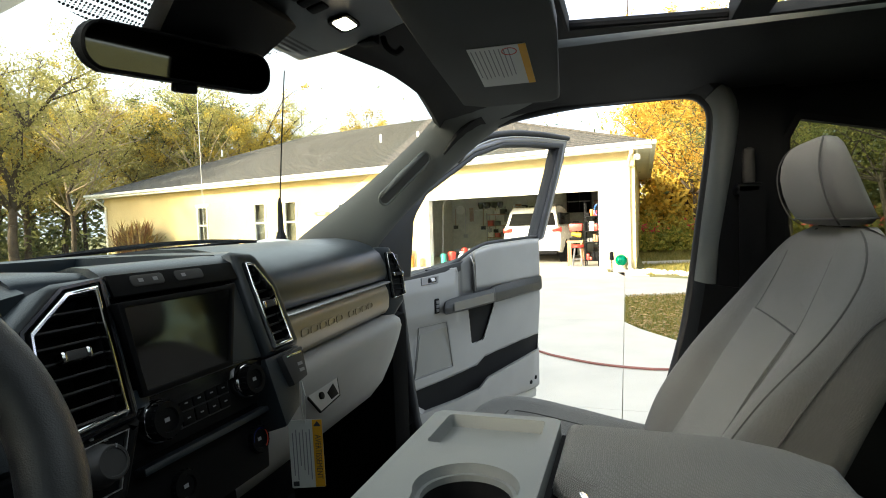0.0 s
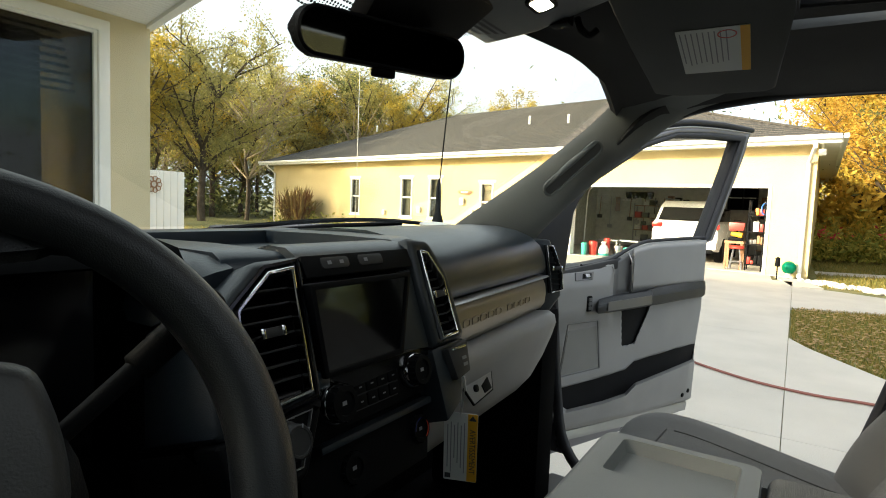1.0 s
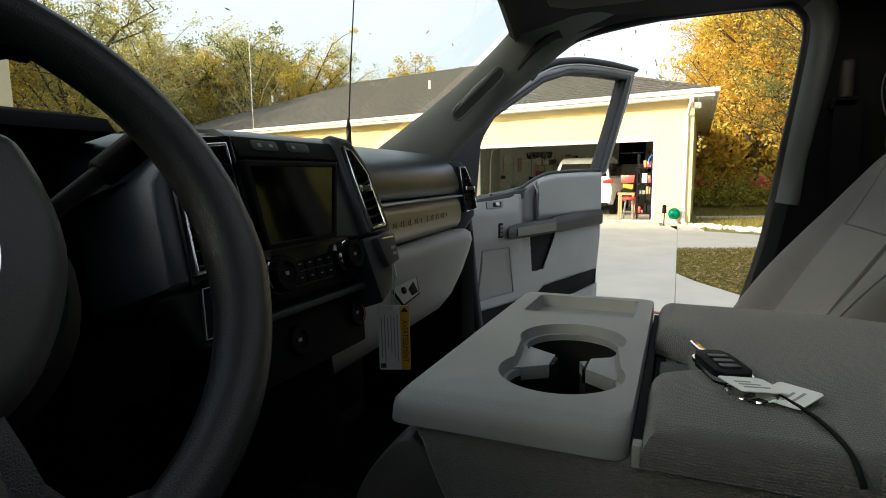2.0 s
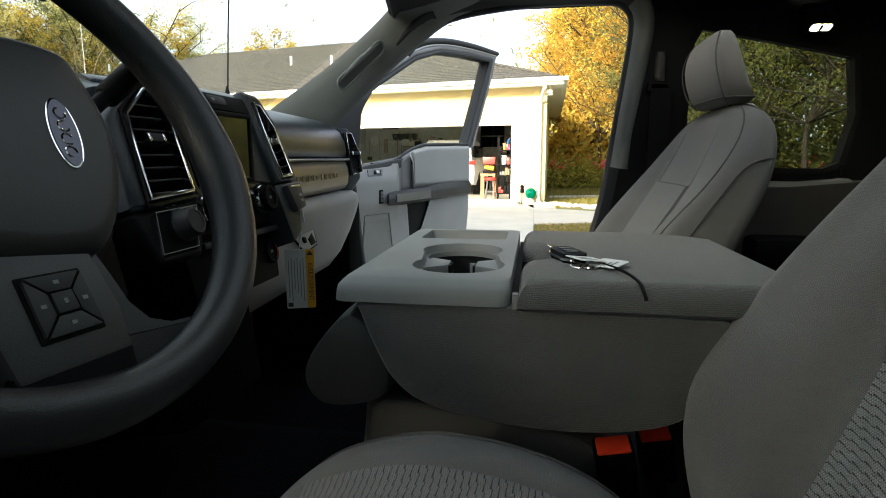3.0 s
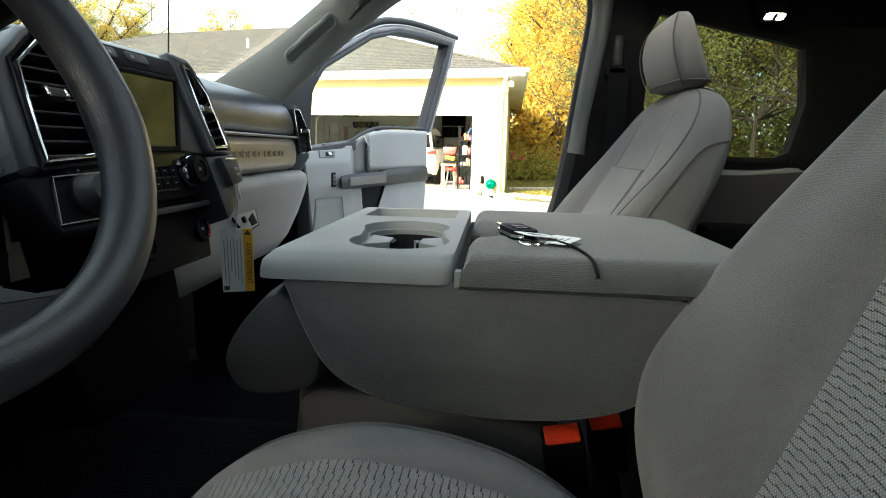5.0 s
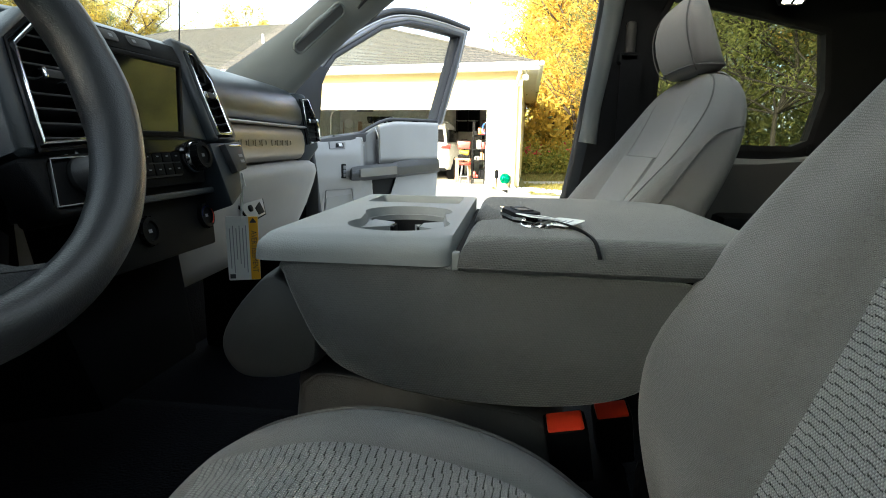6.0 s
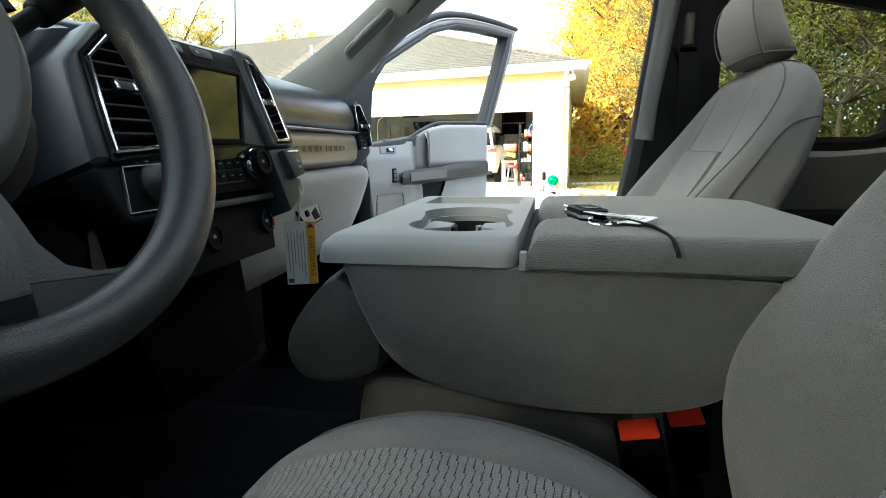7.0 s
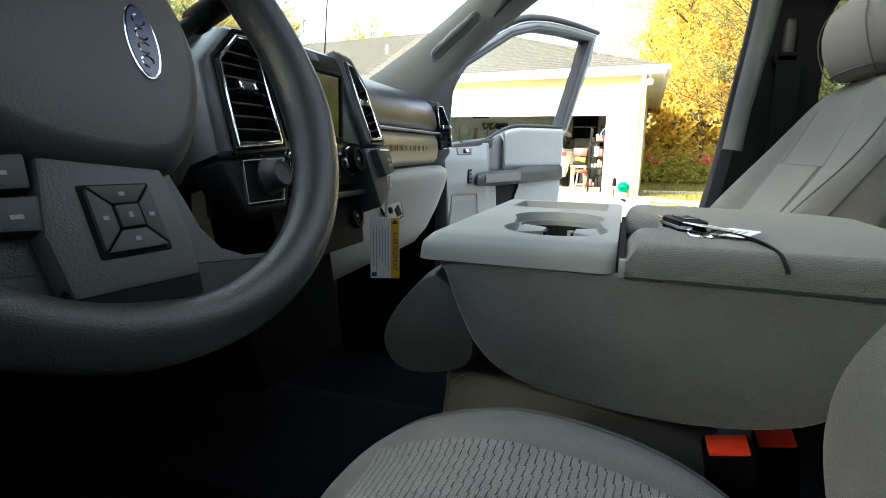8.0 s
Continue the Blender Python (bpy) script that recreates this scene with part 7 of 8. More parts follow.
sg = part("house_sign", prism([(0.34 * math.cos(2 * math.pi * k / 20), 0.085 * math.sin(2 * math.pi * k / 20) + 0.02 * math.cos(4 * math.pi * k / 20)) for k in range(20)], 0.0, 0.03, HM @ axes((10.35, -0.04, 1.80), (-1, 0, 0), (0, 0, 1)), 0.008), M_wood, house, "brown oval house sign")
for k in range(4):
    part("sign_mark", hb((10.20 + 0.085 * k, -0.078, 1.77), (10.245 + 0.085 * k, -0.068, 1.83)), M_trimw, sg)
for px, z, s in ((10.38, 1.35, 0.16), (8.6, 1.0, 0.14), (9.95, 1.05, 0.10), (14.6, 0.85, 0.12), (12.55, 1.0, 0.14)):
    part("meter_box", hb((px, -0.12, z), (px + s, 0.0, z + s * 1.5), 0.01), M_trimw, house, "white meter box")


# white estate car in the garage
def car(M):
    t = thing("parked_car", tuple(M @ Vector((0, 2.3, 0))), "white sport utility car parked inside the garage", "car")
    # local x across, local y forward from the tail, z up
    secs = []
    for y, w, zb, zt in ((0.0, 0.84, 0.42, 0.98), (0.04, 0.90, 0.36, 1.05), (0.30, 0.95, 0.32, 1.10), (1.2, 0.97, 0.30, 1.10), (3.2, 0.97, 0.30, 1.08), (4.3, 0.93, 0.32, 0.98), (4.75, 0.84, 0.38, 0.85)):
        secs.append([M @ Vector((sx * w * kx, y, zb + (zt - zb) * kz)) for sx, kx, kz in ((1, 0.94, 0), (1, 1.0, 0.25), (1, 1.0, 0.7), (1, 0.93, 1), (-1, 0.93, 1), (-1, 1.0, 0.7), (-1, 1.0, 0.25), (-1, 0.94, 0))])
    part("body", loft(secs), M_white_car, t, "", 50)
    cab = []
    for y, w, zt in ((0.05, 0.86, 1.10), (0.30, 0.78, 1.58), (0.55, 0.74, 1.70), (1.6, 0.74, 1.74), (2.6, 0.74, 1.68), (3.4, 0.84, 1.10)):
        cab.append([M @ Vector((x, y, z)) for x, z in ((w + 0.05, 1.05), (w, 0.5 * (1.05 + zt)), (w - 0.05, zt), (-w + 0.05, zt), (-w, 0.5 * (1.05 + zt)), (-w - 0.05, 1.05))])
    part("cabin", loft(cab), M_white_car, t, "", 50)
    part("rear_window", prism([(-0.76, 0.04), (0.76, 0.04), (0.66, 0.47), (-0.66, 0.47)], -0.02, 0.014, M @ axes((0, 0.055, 1.10), (1, 0, 0), (0, 0.25, 0.48)), 0.01), M_gloss, t, "dark rear window")
    for s in (-1, 1):
        part("tail_lamp", block((s * 0.78 - 0.16, -0.03, 0.94), (s * 0.78 + 0.13, 0.10, 1.08), 0.03, M), M_tail, t, "red tail lamp")
        part("side_window", block((s * 0.80 - 0.02, 0.5, 1.15), (s * 0.80 + 0.02, 2.9, 1.52), 0.01, M), M_gloss, t, "dark side window")
        part("roof_bar", tube([M @ Vector((s * 0.66, 0.55, 1.76)), M @ Vector((s * 0.66, 2.3, 1.78))], 0.02, 8), M_steel, t)
        for y in (0.85, 3.75):
            Mw = M @ axes((s * 0.86, y, 0.36), (0, 1, 0), (0, 0, 1))
            w = part("wheel", lathe([(0.22, -0.11), (0.33, -0.11), (0.36, -0.08), (0.36, 0.08), (0.33, 0.11), (0.22, 0.11)], Mw, 24), M_rubber, t, "black tyre")
            part("hub", lathe([(0.04, -0.09), (0.22, -0.10), (0.22, 0.10), (0.04, 0.09)], Mw, 16), M_silver, w)
    part("number_plate", block((-0.20, -0.035, 0.72), (0.20, 0.02, 0.86), 0.01, M), M_white, t, "white plate with plain bars")
    for k in range(3):
        part("plate_bar", block((-0.14 + 0.10 * k, -0.045, 0.76), (-0.08 + 0.10 * k, -0.034, 0.82), 0, M), M_inkgrey, t)
    part("bumper", block((-0.90, -0.07, 0.38), (0.90, 0.12, 0.60), 0.05, M), M_white_car, t, "white rear bumper")
    part("bumper_lip", block((-0.80, -0.05, 0.28), (0.80, 0.15, 0.38), 0.03, M), M_black, t)
    return t


car(HM @ Matrix.Translation((3.05, 1.3, 0.012)))


def shelf_unit(x, y, w, h, shelves, label):
    t = thing("garage_shelf", tuple(HM @ Vector((x + w / 2, y, 0.012))), label, "shelf", "garage shelves")
    for sx in (x, x + w - 0.04):
        for sy in (y, y + 0.40):
            part("post", hb((sx, sy, 0.012), (sx + 0.04, sy + 0.04, h)), M_steel, t)
    for k in range(shelves):
        z = 0.2 + (h - 0.3) * k / max(shelves - 1, 1)
        part("shelf_board", hb((x, y, z), (x + w, y + 0.44, z + 0.03)), M_wood, t)
    return t


rng = random.Random(4)
for x, w, h in ((0.75, 0.9, 1.9), (3.9, 1.0, 1.8), (5.1, 0.9, 1.7)):
    shelf_unit(x, 6.3, w, h, 4, "steel garage shelf stacked with boxes")
    for k in range(4):
        z = 0.2 + (h - 0.3) * k / 3 + 0.03
        for j in range(3):
            bx = x + 0.05 + 0.28 * j
            single("storage_box", hb((bx, 6.32, z), (bx + 0.2 + 0.05 * rng.random(), 6.6, z + 0.14 + 0.14 * rng.random()), 0.01), rng.choice([M_garage, M_blind, M_trimw, M_black, M_wood, M_blind, M_black, M_tool]), "storage box standing on a garage shelf", "box", "boxes on the garage shelves")


def stool(M, mat):
    t = thing("shop_stool", tuple(M.translation), "red round shop stool beside the garage door", "stool")
    part("seat", lathe([(0.16, 0.52), (0.18, 0.54), (0.18, 0.58), (0.15, 0.60)], M, 20), mat, t, "red padded seat")
    for k in range(4):
        a = math.pi / 4 + math.pi / 2 * k
        part("leg", tube([M @ Vector((0.10 * math.cos(a), 0.10 * math.sin(a), 0.53)), M @ Vector((0.20 * math.cos(a), 0.20 * math.sin(a), 0.0))], 0.014, 6), M_steel, t)
    part("foot_ring", tube([M @ Vector((0.165 * math.cos(2 * math.pi * k / 20), 0.165 * math.sin(2 * math.pi * k / 20), 0.2)) for k in range(20)], 0.010, 6, True), M_steel, t)


stool(HM @ Matrix.Translation((1.55, 0.45, 0.012)), M_tool)
rack = thing("tool_rack", tuple(HM @ Vector((1.1, 0.6, 0.012))), "cluttered tool rack with red and yellow packages", "rack")
for sx, sy in ((0.97, 0.45), (1.32, 0.45), (0.97, 0.85), (1.32, 0.85)):
    part("post", hb((sx, sy, 0.012), (sx + 0.03, sy + 0.03, 1.75)), M_black, rack)
for z in (0.15, 0.65, 0.95, 1.35):
    part("tray", hb((0.96, 0.44, z), (1.36, 0.90, z + 0.03), 0.005), M_black, rack)
rng = random.Random(17)
goods = [M_black, M_blind, M_steel, M_wood, M_black, M_white, M_tool, M_blind, M_orange, M_black]
for z in (0.18, 0.68, 0.98, 1.38):
    x = 0.975
    while x < 1.28:
        w, h = 0.05 + 0.09 * rng.random(), 0.08 + 0.18 * rng.random()
        single("tool_package", hb((x, 0.46 + 0.05 * rng.random(), z), (min(x + w, 1.345), 0.72, z + h), 0.012), rng.choice(goods), "package on the cluttered tool rack", "box", "packages on the tool rack")
        x += w + 0.015
tb = thing("tool_box", tuple(HM @ Vector((1.58, 0.62, 0.72))), "red tool box standing on the work stand", "tool box")
part("body", prism([(-0.16, 0.0), (0.16, 0.0), (0.19, 0.20), (-0.19, 0.20)], -0.12, 0.12, HM @ axes((1.60, 0.62, 0.98), (1, 0, 0), (0, 0, 1)), 0.012), M_tool, tb)
part("handle", tube([HM @ Vector(p) for p in ((1.52, 0.62, 1.18), (1.52, 0.62, 1.24), (1.68, 0.62, 1.24), (1.68, 0.62, 1.18))], 0.010, 6), M_black, tb)
ds = thing("power_tool", tuple(HM @ Vector((1.58, 0.60, 0.72))), "yellow and black power tool on the work stand", "power tool")
part("motor", tube([HM @ Vector((1.46, 0.60, 0.86)), HM @ Vector((1.72, 0.58, 0.90))], [0.07, 0.05], 12), M_amber, ds)
part("grip", prism([(-0.05, 0.0), (0.05, 0.0), (0.03, 0.14), (-0.02, 0.14)], -0.03, 0.03, HM @ axes((1.50, 0.60, 0.72), (1, 0, 0), (0, 0, 1)), 0.01), M_black, ds)
part("base", hb((1.44, 0.50, 0.72), (1.78, 0.72, 0.80), 0.015), M_black, ds)
part("stand_post", hb((1.58, 0.68, 0.80), (1.62, 0.72, 0.98)), M_black, ds)
hc = thing("hanging_cable", tuple(HM @ Vector((1.0, 0.5, 1.4))), "blue cable coil hung beside the garage door", "cable")
part("coil", tube([HM @ Vector((0.99 + 0.075 * math.cos(a), 0.46 + 0.012 * (a % 1.3), 1.54 + 0.14 * math.sin(a))) for a in (0.3 * k for k in range(80))], 0.014, 5), M_cable, hc)
part("hook", tube([HM @ Vector((0.99, 0.40, 1.70)), HM @ Vector((0.99, 0.48, 1.70)), HM @ Vector((0.99, 0.48, 1.66))], 0.010, 5), M_steel, hc)
single("work_bench", join(hb((1.40, 0.40, 0.66), (1.85, 0.95, 0.72)), hb((1.42, 0.42, 0.012), (1.47, 0.47, 0.66)), hb((1.78, 0.42, 0.012), (1.83, 0.47, 0.66)), hb((1.42, 0.88, 0.012), (1.47, 0.93, 0.66)), hb((1.78, 0.88, 0.012), (1.83, 0.93, 0.66))), M_wood, "small wooden work stand in the garage", "bench")
for k, (x, y, r, h, m, name) in enumerate(((5.75, 0.35, 0.10, 0.35, M_teal, "bucket"), (5.55, 0.6, 0.14, 0.40, M_tool, "bucket"), (5.2, 0.9, 0.10, 0.50, M_tool, "jack_stand"), (4.9, 1.1, 0.16, 0.30, M_steel, "bucket"), (4.5, 0.8, 0.13, 0.28, M_teal, "bucket"), (6.6, -0.35, 0.09, 0.34, M_orange, "bucket"), (6.95, -0.3, 0.14, 0.55, M_teal, "hose_reel"), (7.25, -0.3, 0.10, 0.4, M_tool, "gas_can"))):
    single(name, lathe([(r * 0.8, 0.0), (r, h * 0.9), (r * 0.95, h), (r * 0.5, h * 1.05)], HM @ Matrix.Translation((x, y, 0.015)), 14), m, "coloured plastic container standing near the garage door", name.replace("_", " "), "garage clutter")
for x, y in ((5.35, 1.5), (4.75, 1.7)):
    t = thing("tool_chest", tuple(HM @ Vector((x, y, 0.012))), "low steel trolley with tools in the garage", "trolley", "garage trolleys")
    part("top", hb((x - 0.35, y - 0.2, 0.42), (x + 0.35, y + 0.2, 0.47), 0.01), M_steel, t)
    for sx in (-0.33, 0.30):
        for sy in (-0.18, 0.15):
            part("leg", hb((x + sx, y + sy, 0.012), (x + sx + 0.03, y + sy + 0.03, 0.42)), M_steel, t)
coil = [HM @ Vector((4.25 + 0.26 * math.cos(a), 0.9 + 0.26 * math.sin(a), 0.05 + 0.045 * a / 6.28)) for a in (0.3 * k for k in range(105))]
single("hose_coil", tube(coil, 0.025, 6), M_orange, "orange hose coiled on the garage floor", "hose")

# more garage clutter: lamp pole, low bench with a pale bag
pl = thing("lamp_pole", tuple(HM @ Vector((6.50, 2.2, 0.012))), "white bent lamp pole standing in the garage", "pole")
part("pole", tube([HM @ Vector(p) for p in ((6.50, 2.2, 0.012), (6.44, 2.2, 1.90), (6.38, 2.2, 2.06), (6.24, 2.2, 2.14), (6.06, 2.2, 2.17))], 0.022, 8), M_steel2, pl)
part("pole_foot", lathe([(0.15, 0.0), (0.14, 0.02), (0.03, 0.04)], HM @ Matrix.Translation((6.50, 2.2, 0.012)), 16), M_steel2, pl)
bg = thing("plastic_bag", tuple(HM @ Vector((5.25, 0.75, 0.012))), "pale green plastic bag slumped on the garage floor", "bag")
part("bag", lathe([(0.10, 0.0), (0.17, 0.05), (0.16, 0.20), (0.10, 0.30), (0.05, 0.33), (0.09, 0.40), (0.06, 0.41)], HM @ Matrix.Translation((5.25, 0.75, 0.012)), 11), M_white, bg, "", 80)
part("bag_base", lathe([(0.175, 0.0), (0.178, 0.06), (0.165, 0.07)], HM @ Matrix.Translation((5.25, 0.75, 0.012)), 11), M_teal, bg)
fr = thing("garage_fridge", tuple(HM @ Vector((4.35, 5.9, 0.012))), "grey metal cabinet against the garage wall", "cabinet")
part("body", hb((4.0, 5.7, 0.012), (4.75, 6.4, 1.45), 0.02), M_grey2, fr)
part("door", hb((4.02, 5.66, 0.06), (4.73, 5.70, 1.42), 0.01), M_grey2, fr)
part("handle", hb((4.08, 5.62, 0.7), (4.11, 5.66, 1.0), 0.005), M_chrome, fr)
cb = thing("packing_box", tuple(HM @ Vector((4.3, 6.0, 1.46))), "dark boxes on top of the cabinet", "box")
part("box", hb((4.05, 5.75, 1.462), (4.70, 6.3, 1.72), 0.01), M_wood, cb)
part("lid", hb((4.03, 5.73, 1.68), (4.72, 6.32, 1.74), 0.01), M_wood, cb)

# things hung on the garage's back wall
single("wall_vent", join(hb((6.28, 6.93, 2.36), (7.02, 7.0, 2.52), 0.01), *[hb((6.32, 6.92, 2.38 + 0.03 * k), (6.98, 6.94, 2.395 + 0.03 * k)) for k in range(4)]), M_black, "dark slatted vent high on the garage wall", "vent")
single("wall_plate", lathe([(0.20, 0.0), (0.20, 0.03), (0.17, 0.04), (0.05, 0.03)], HM @ axes((7.44, 6.99, 1.88), (1, 0, 0), (0, 0, 1)), 24), M_trimw, "round white dish hung on the garage wall", "dish")
wr = thing("tool_rail", tuple(HM @ Vector((6.2, 6.97, 1.82))), "white wall rail with hanging garden tools", "rail")
part("rail", hb((5.60, 6.94, 1.80), (7.0, 7.0, 1.86), 0.005), M_trimw, wr)
rng = random.Random(9)
for k in range(9):
    x = 5.66 + 0.15 * k
    part("hook", tube([HM @ Vector(p) for p in ((x, 6.94, 1.84), (x, 6.88, 1.83), (x, 6.87, 1.86))], 0.008, 5), M_steel, wr)
for k, (x, m) in enumerate(((5.72, M_wood), (6.02, M_black), (6.30, M_wood), (7.15, M_steel), (7.62, M_wood), (4.60, M_steel), (4.95, M_wood), (5.30, M_black))):
    h = 0.75 + 0.45 * rng.random()
    t = thing("hanging_tool", tuple(HM @ Vector((x, 6.9, 1.80 - h))), "long-handled garden tool hung on the garage wall", "tool", "tools on the garage wall")
    part("handle", tube([HM @ Vector((x, 6.88, 1.95)), HM @ Vector((x + 0.03, 6.88, 1.95 - h))], 0.016, 6), m, t)
    part("tool_head", hb((x - 0.09, 6.86, 1.82 - h), (x + 0.13, 6.90, 1.97 - h), 0.012), M_steel if k % 2 else M_black, t)
part_cloth = [(6.78 + 0.02 * k + 0.012 * (k % 2), 6.90 - 0.03 * (k % 2)) for k in range(9)]
single("work_apron", join(*[hb((x, y, 1.36 + 0.02 * (k % 3)), (x + 0.026, y + 0.03, 1.95), 0.006) for k, (x, y) in enumerate(part_cloth)]), M_wood, "red-brown work apron hung on the garage wall", "apron")
for x, r in ((6.38, 0.14), (6.10, 0.17), (5.78, 0.15), (5.50, 0.13)):
    single("wall_basket", lathe([(r * 0.6, -0.13), (r, 0.0), (r * 1.04, 0.10), (r * 0.9, 0.13)], HM @ Matrix.Translation((x, 6.80, 2.02)), 14), M_black, "dark basket on the garage wall rail", "basket", "baskets on the garage wall")
bc = thing("wall_cabinet", tuple(HM @ Vector((2.15, 6.75, 1.55))), "black wall cabinet with open shelves in the garage", "cabinet")
part("back", hb((1.72, 6.94, 1.58), (2.64, 7.0, 2.42)), M_black, bc)
for z in (1.58, 1.98, 2.39):
    part("shelf", hb((1.72, 6.55, z), (2.64, 6.94, z + 0.03), 0.004), M_garage if z == 1.98 else M_black, bc)
for x in (1.72, 2.16, 2.61):
    part("upright", hb((x, 6.55, 1.61), (x + 0.03, 6.94, 2.39)), M_black, bc)
single("lower_cabinet", join(hb((2.02, 5.0, 0.012), (2.44, 5.5, 1.10), 0.01), hb((2.04, 4.985, 0.55), (2.42, 5.0, 1.08)), hb((2.04, 4.985, 0.05), (2.42, 5.0, 0.53))), M_garage, "pale grey storage cabinet on the garage floor", "cabinet")
single("ceiling_track", join(hb((1.1, 0.5, 2.32), (1.15, 4.0, 2.37)), hb((5.8, 0.5, 2.32), (5.85, 4.0, 2.37))), M_steel, "steel tracks of the raised garage door", "rail")

# ---- ground, driveway, lawn and planting ----
single("ground", prism([(-900, -900), (900, -900), (900, 900), (-900, 900)], GZ - 0.30, GZ - 0.035), M_lawn, "dry lawn and leaf litter round the driveway", "ground", kind="structure", base=(0, 0, GZ - 0.035))
drive = thing("driveway", (6.0, 2.0, GZ - 0.03), "pale concrete driveway of large jointed slabs", "driveway", kind="structure")
SHARED = {}


def slab(poly, name="slab", parent=drive, mat=M_conc):
    part(name, prism(poly, GZ - 0.09, GZ, None, 0.003, 1), mat, parent)


g = 0.002
ys = [-0.43, 2.6, 5.6, 8.6, 11.6]
xs = [-3.2, 0.0, 3.35, 6.80, 10.2, 13.4]
for a, b in zip(xs, xs[1:]):
    for c, d in zip(ys, ys[1:]):
        if b <= 10.3 or c < 8:
            slab([(a + g, c + g), (b - g, c + g), (b - g, d - g), (a + g, d - g)])
slab([(13.4 + g, -0.05), (14.45, 0.02), (15.9, 7.2), (15.6, 8.4), (13.4 + g, 8.4)])
# flank of the drive beside the lawn, with a curved edge
slab([(-3.2, -3.6), (0.0 - g, -3.6), (0.0 - g, -0.43 - g), (-3.2, -0.43 - g)])
slab([(0.0 + g, -3.6), (2.6, -3.4), (3.35 - g, -2.75), (3.35 - g, -0.43 - g), (0.0 + g, -0.43 - g)])
slab([(3.35 + g, -2.72), (4.3, -1.95), (5.2, -1.25), (5.75, -0.92), (6.25, -0.62), (6.72, -0.43 - g), (3.35 + g, -0.43 - g)])
for a, b in zip(ys, ys[1:]):
    slab([(-6.6, a + g), (-3.2 - g, a + g), (-3.2 - g, b - g), (-6.6, b - g)])
walkway = thing("walkway", (10.5, -3.0, GZ - 0.03), "pale concrete walkway along the lawn", "path", kind="structure")
slab([(9.25, -0.43 - g), (10.2 - g, -0.43 - g), (10.2 + 0.1, -2.2), (9.9, -2.2)], parent=walkway)
slab([(10.2 + g, -0.43 - g), (12.4, -0.43 - g), (12.2, -1.2), (11.6, -2.2), (10.3 + g, -2.2)], parent=walkway)
slab([(9.9, -2.2 - g), (11.6, -2.2 - g), (11.0, -6.0), (9.9, -6.0)], parent=walkway)
slab([(12.4 + g, -0.43), (14.3, -0.08), (14.1, -0.62), (12.6, -0.95)], parent=walkway)
path2 = thing("far_path", (17.5, -4.0, GZ - 0.03), "narrow pale path crossing the far lawn", "path", kind="structure")
part("slab", prism([(16.2, -0.9), (17.0, -0.9), (19.5, -8.0), (18.6, -8.0)], GZ - 0.09, GZ - 0.01, None, 0.006, 1), M_conc, path2)

# white stones
rng = random.Random(11)
tpl = []
for k in range(4):
    bm = bmesh.new()
    bmesh.ops.create_icosphere(bm, subdivisions=1, radius=1.0)
    for v in bm.verts:
        v.co *= 0.8 + 0.4 * rng.random()
        v.co.z *= 0.6
    me = bpy.data.meshes.new("stone")
    bm.to_mesh(me)
    bm.free()
    me.materials.append(M_stone)
    me.shade_smooth()
    tpl.append(me)
bed = thing("stone_border", (12.8, -1.5, GZ - 0.04), "border of white river stones beside the walkway", "stones")
BASE[bed.name] = Vector((12.8, -1.5, GZ - 0.04))
for k in range(290):
    u = rng.random()
    cx, cy = 12.55 + 1.5 * (1 - u) ** 2 * 0.9 - 0.9 * u, -0.75 - 3.6 * u
    px, py = cx + (rng.random() - 0.5) * 0.55, cy + (rng.random() - 0.5) * 0.5
    s = 0.045 + 0.05 * rng.random()
    ob = new("stone", tpl[k % 4])
    ob.parent = bed
    ob.location = (px - 12.8, py + 1.5, 0.03 + 0.02 * rng.random())
    ob.scale = (s, s, s)
    ob.rotation_euler = (0, 0, rng.random() * 6.28)


def blades(region, n, h, seed, mat, name, label):
    """Grass as many short blades over a region given by a test and its bounds."""
    r = random.Random(seed)
    verts, faces = [], []
    (x0, x1, y0, y1), test = region
    while len(faces) < n:
        x, y = x0 + (x1 - x0) * r.random(), y0 + (y1 - y0) * r.random()
        if not test(x, y):
            continue
        a, hh, w = r.random() * 6.28, h * (0.4 + 0.9 * r.random()), 0.006 + 0.006 * r.random()
        dx, dy = math.cos(a), math.sin(a)
        lx, ly = (r.random() - 0.5) * hh * 1.4, (r.random() - 0.5) * hh * 1.4
        b = len(verts)
        z = GZ - 0.035
        verts += [(x - dx * w, y - dy * w, z), (x + dx * w, y + dy * w, z), (x + lx, y + ly, z + hh)]
        faces.append((b, b + 1, b + 2))
    me = bpy.data.meshes.new(name)
    me.from_pydata(verts, [], faces)
    me.materials.append(mat)
    return tagged(new(name, me), label, "grass", kind="stuff")


def lawn_near(x, y):
    edge = -0.43 if 6.72 < x < 9.25 else (-0.43 - 0.5 * (6.72 - x) - 0.03 * (6.72 - x) ** 2 if x <= 6.72 else -0.43 - (x - 9.25) * 2.7)
    return y < edge - 0.02


blades(((4.2, 10.0, -5.5, -0.4), lawn_near), 42000, 0.055, 3, L_grass, "grass", "short dry grass patch beside the driveway")
blades(((12.2, 24.0, -8.5, -0.6), lambda x, y: y < -0.9 and not (abs((x - 16.6) - (-0.9 - y) * 0.34) < 0.5) and x > 12.9), 30000, 0.09, 5, L_grass, "grass", "far strip of green lawn beyond the stones")
blades(((-2, 14.0, 11.8, 30.0), lambda x, y: True), 20000, 0.10, 8, L_grass, "grass", "rough grass before the trees")
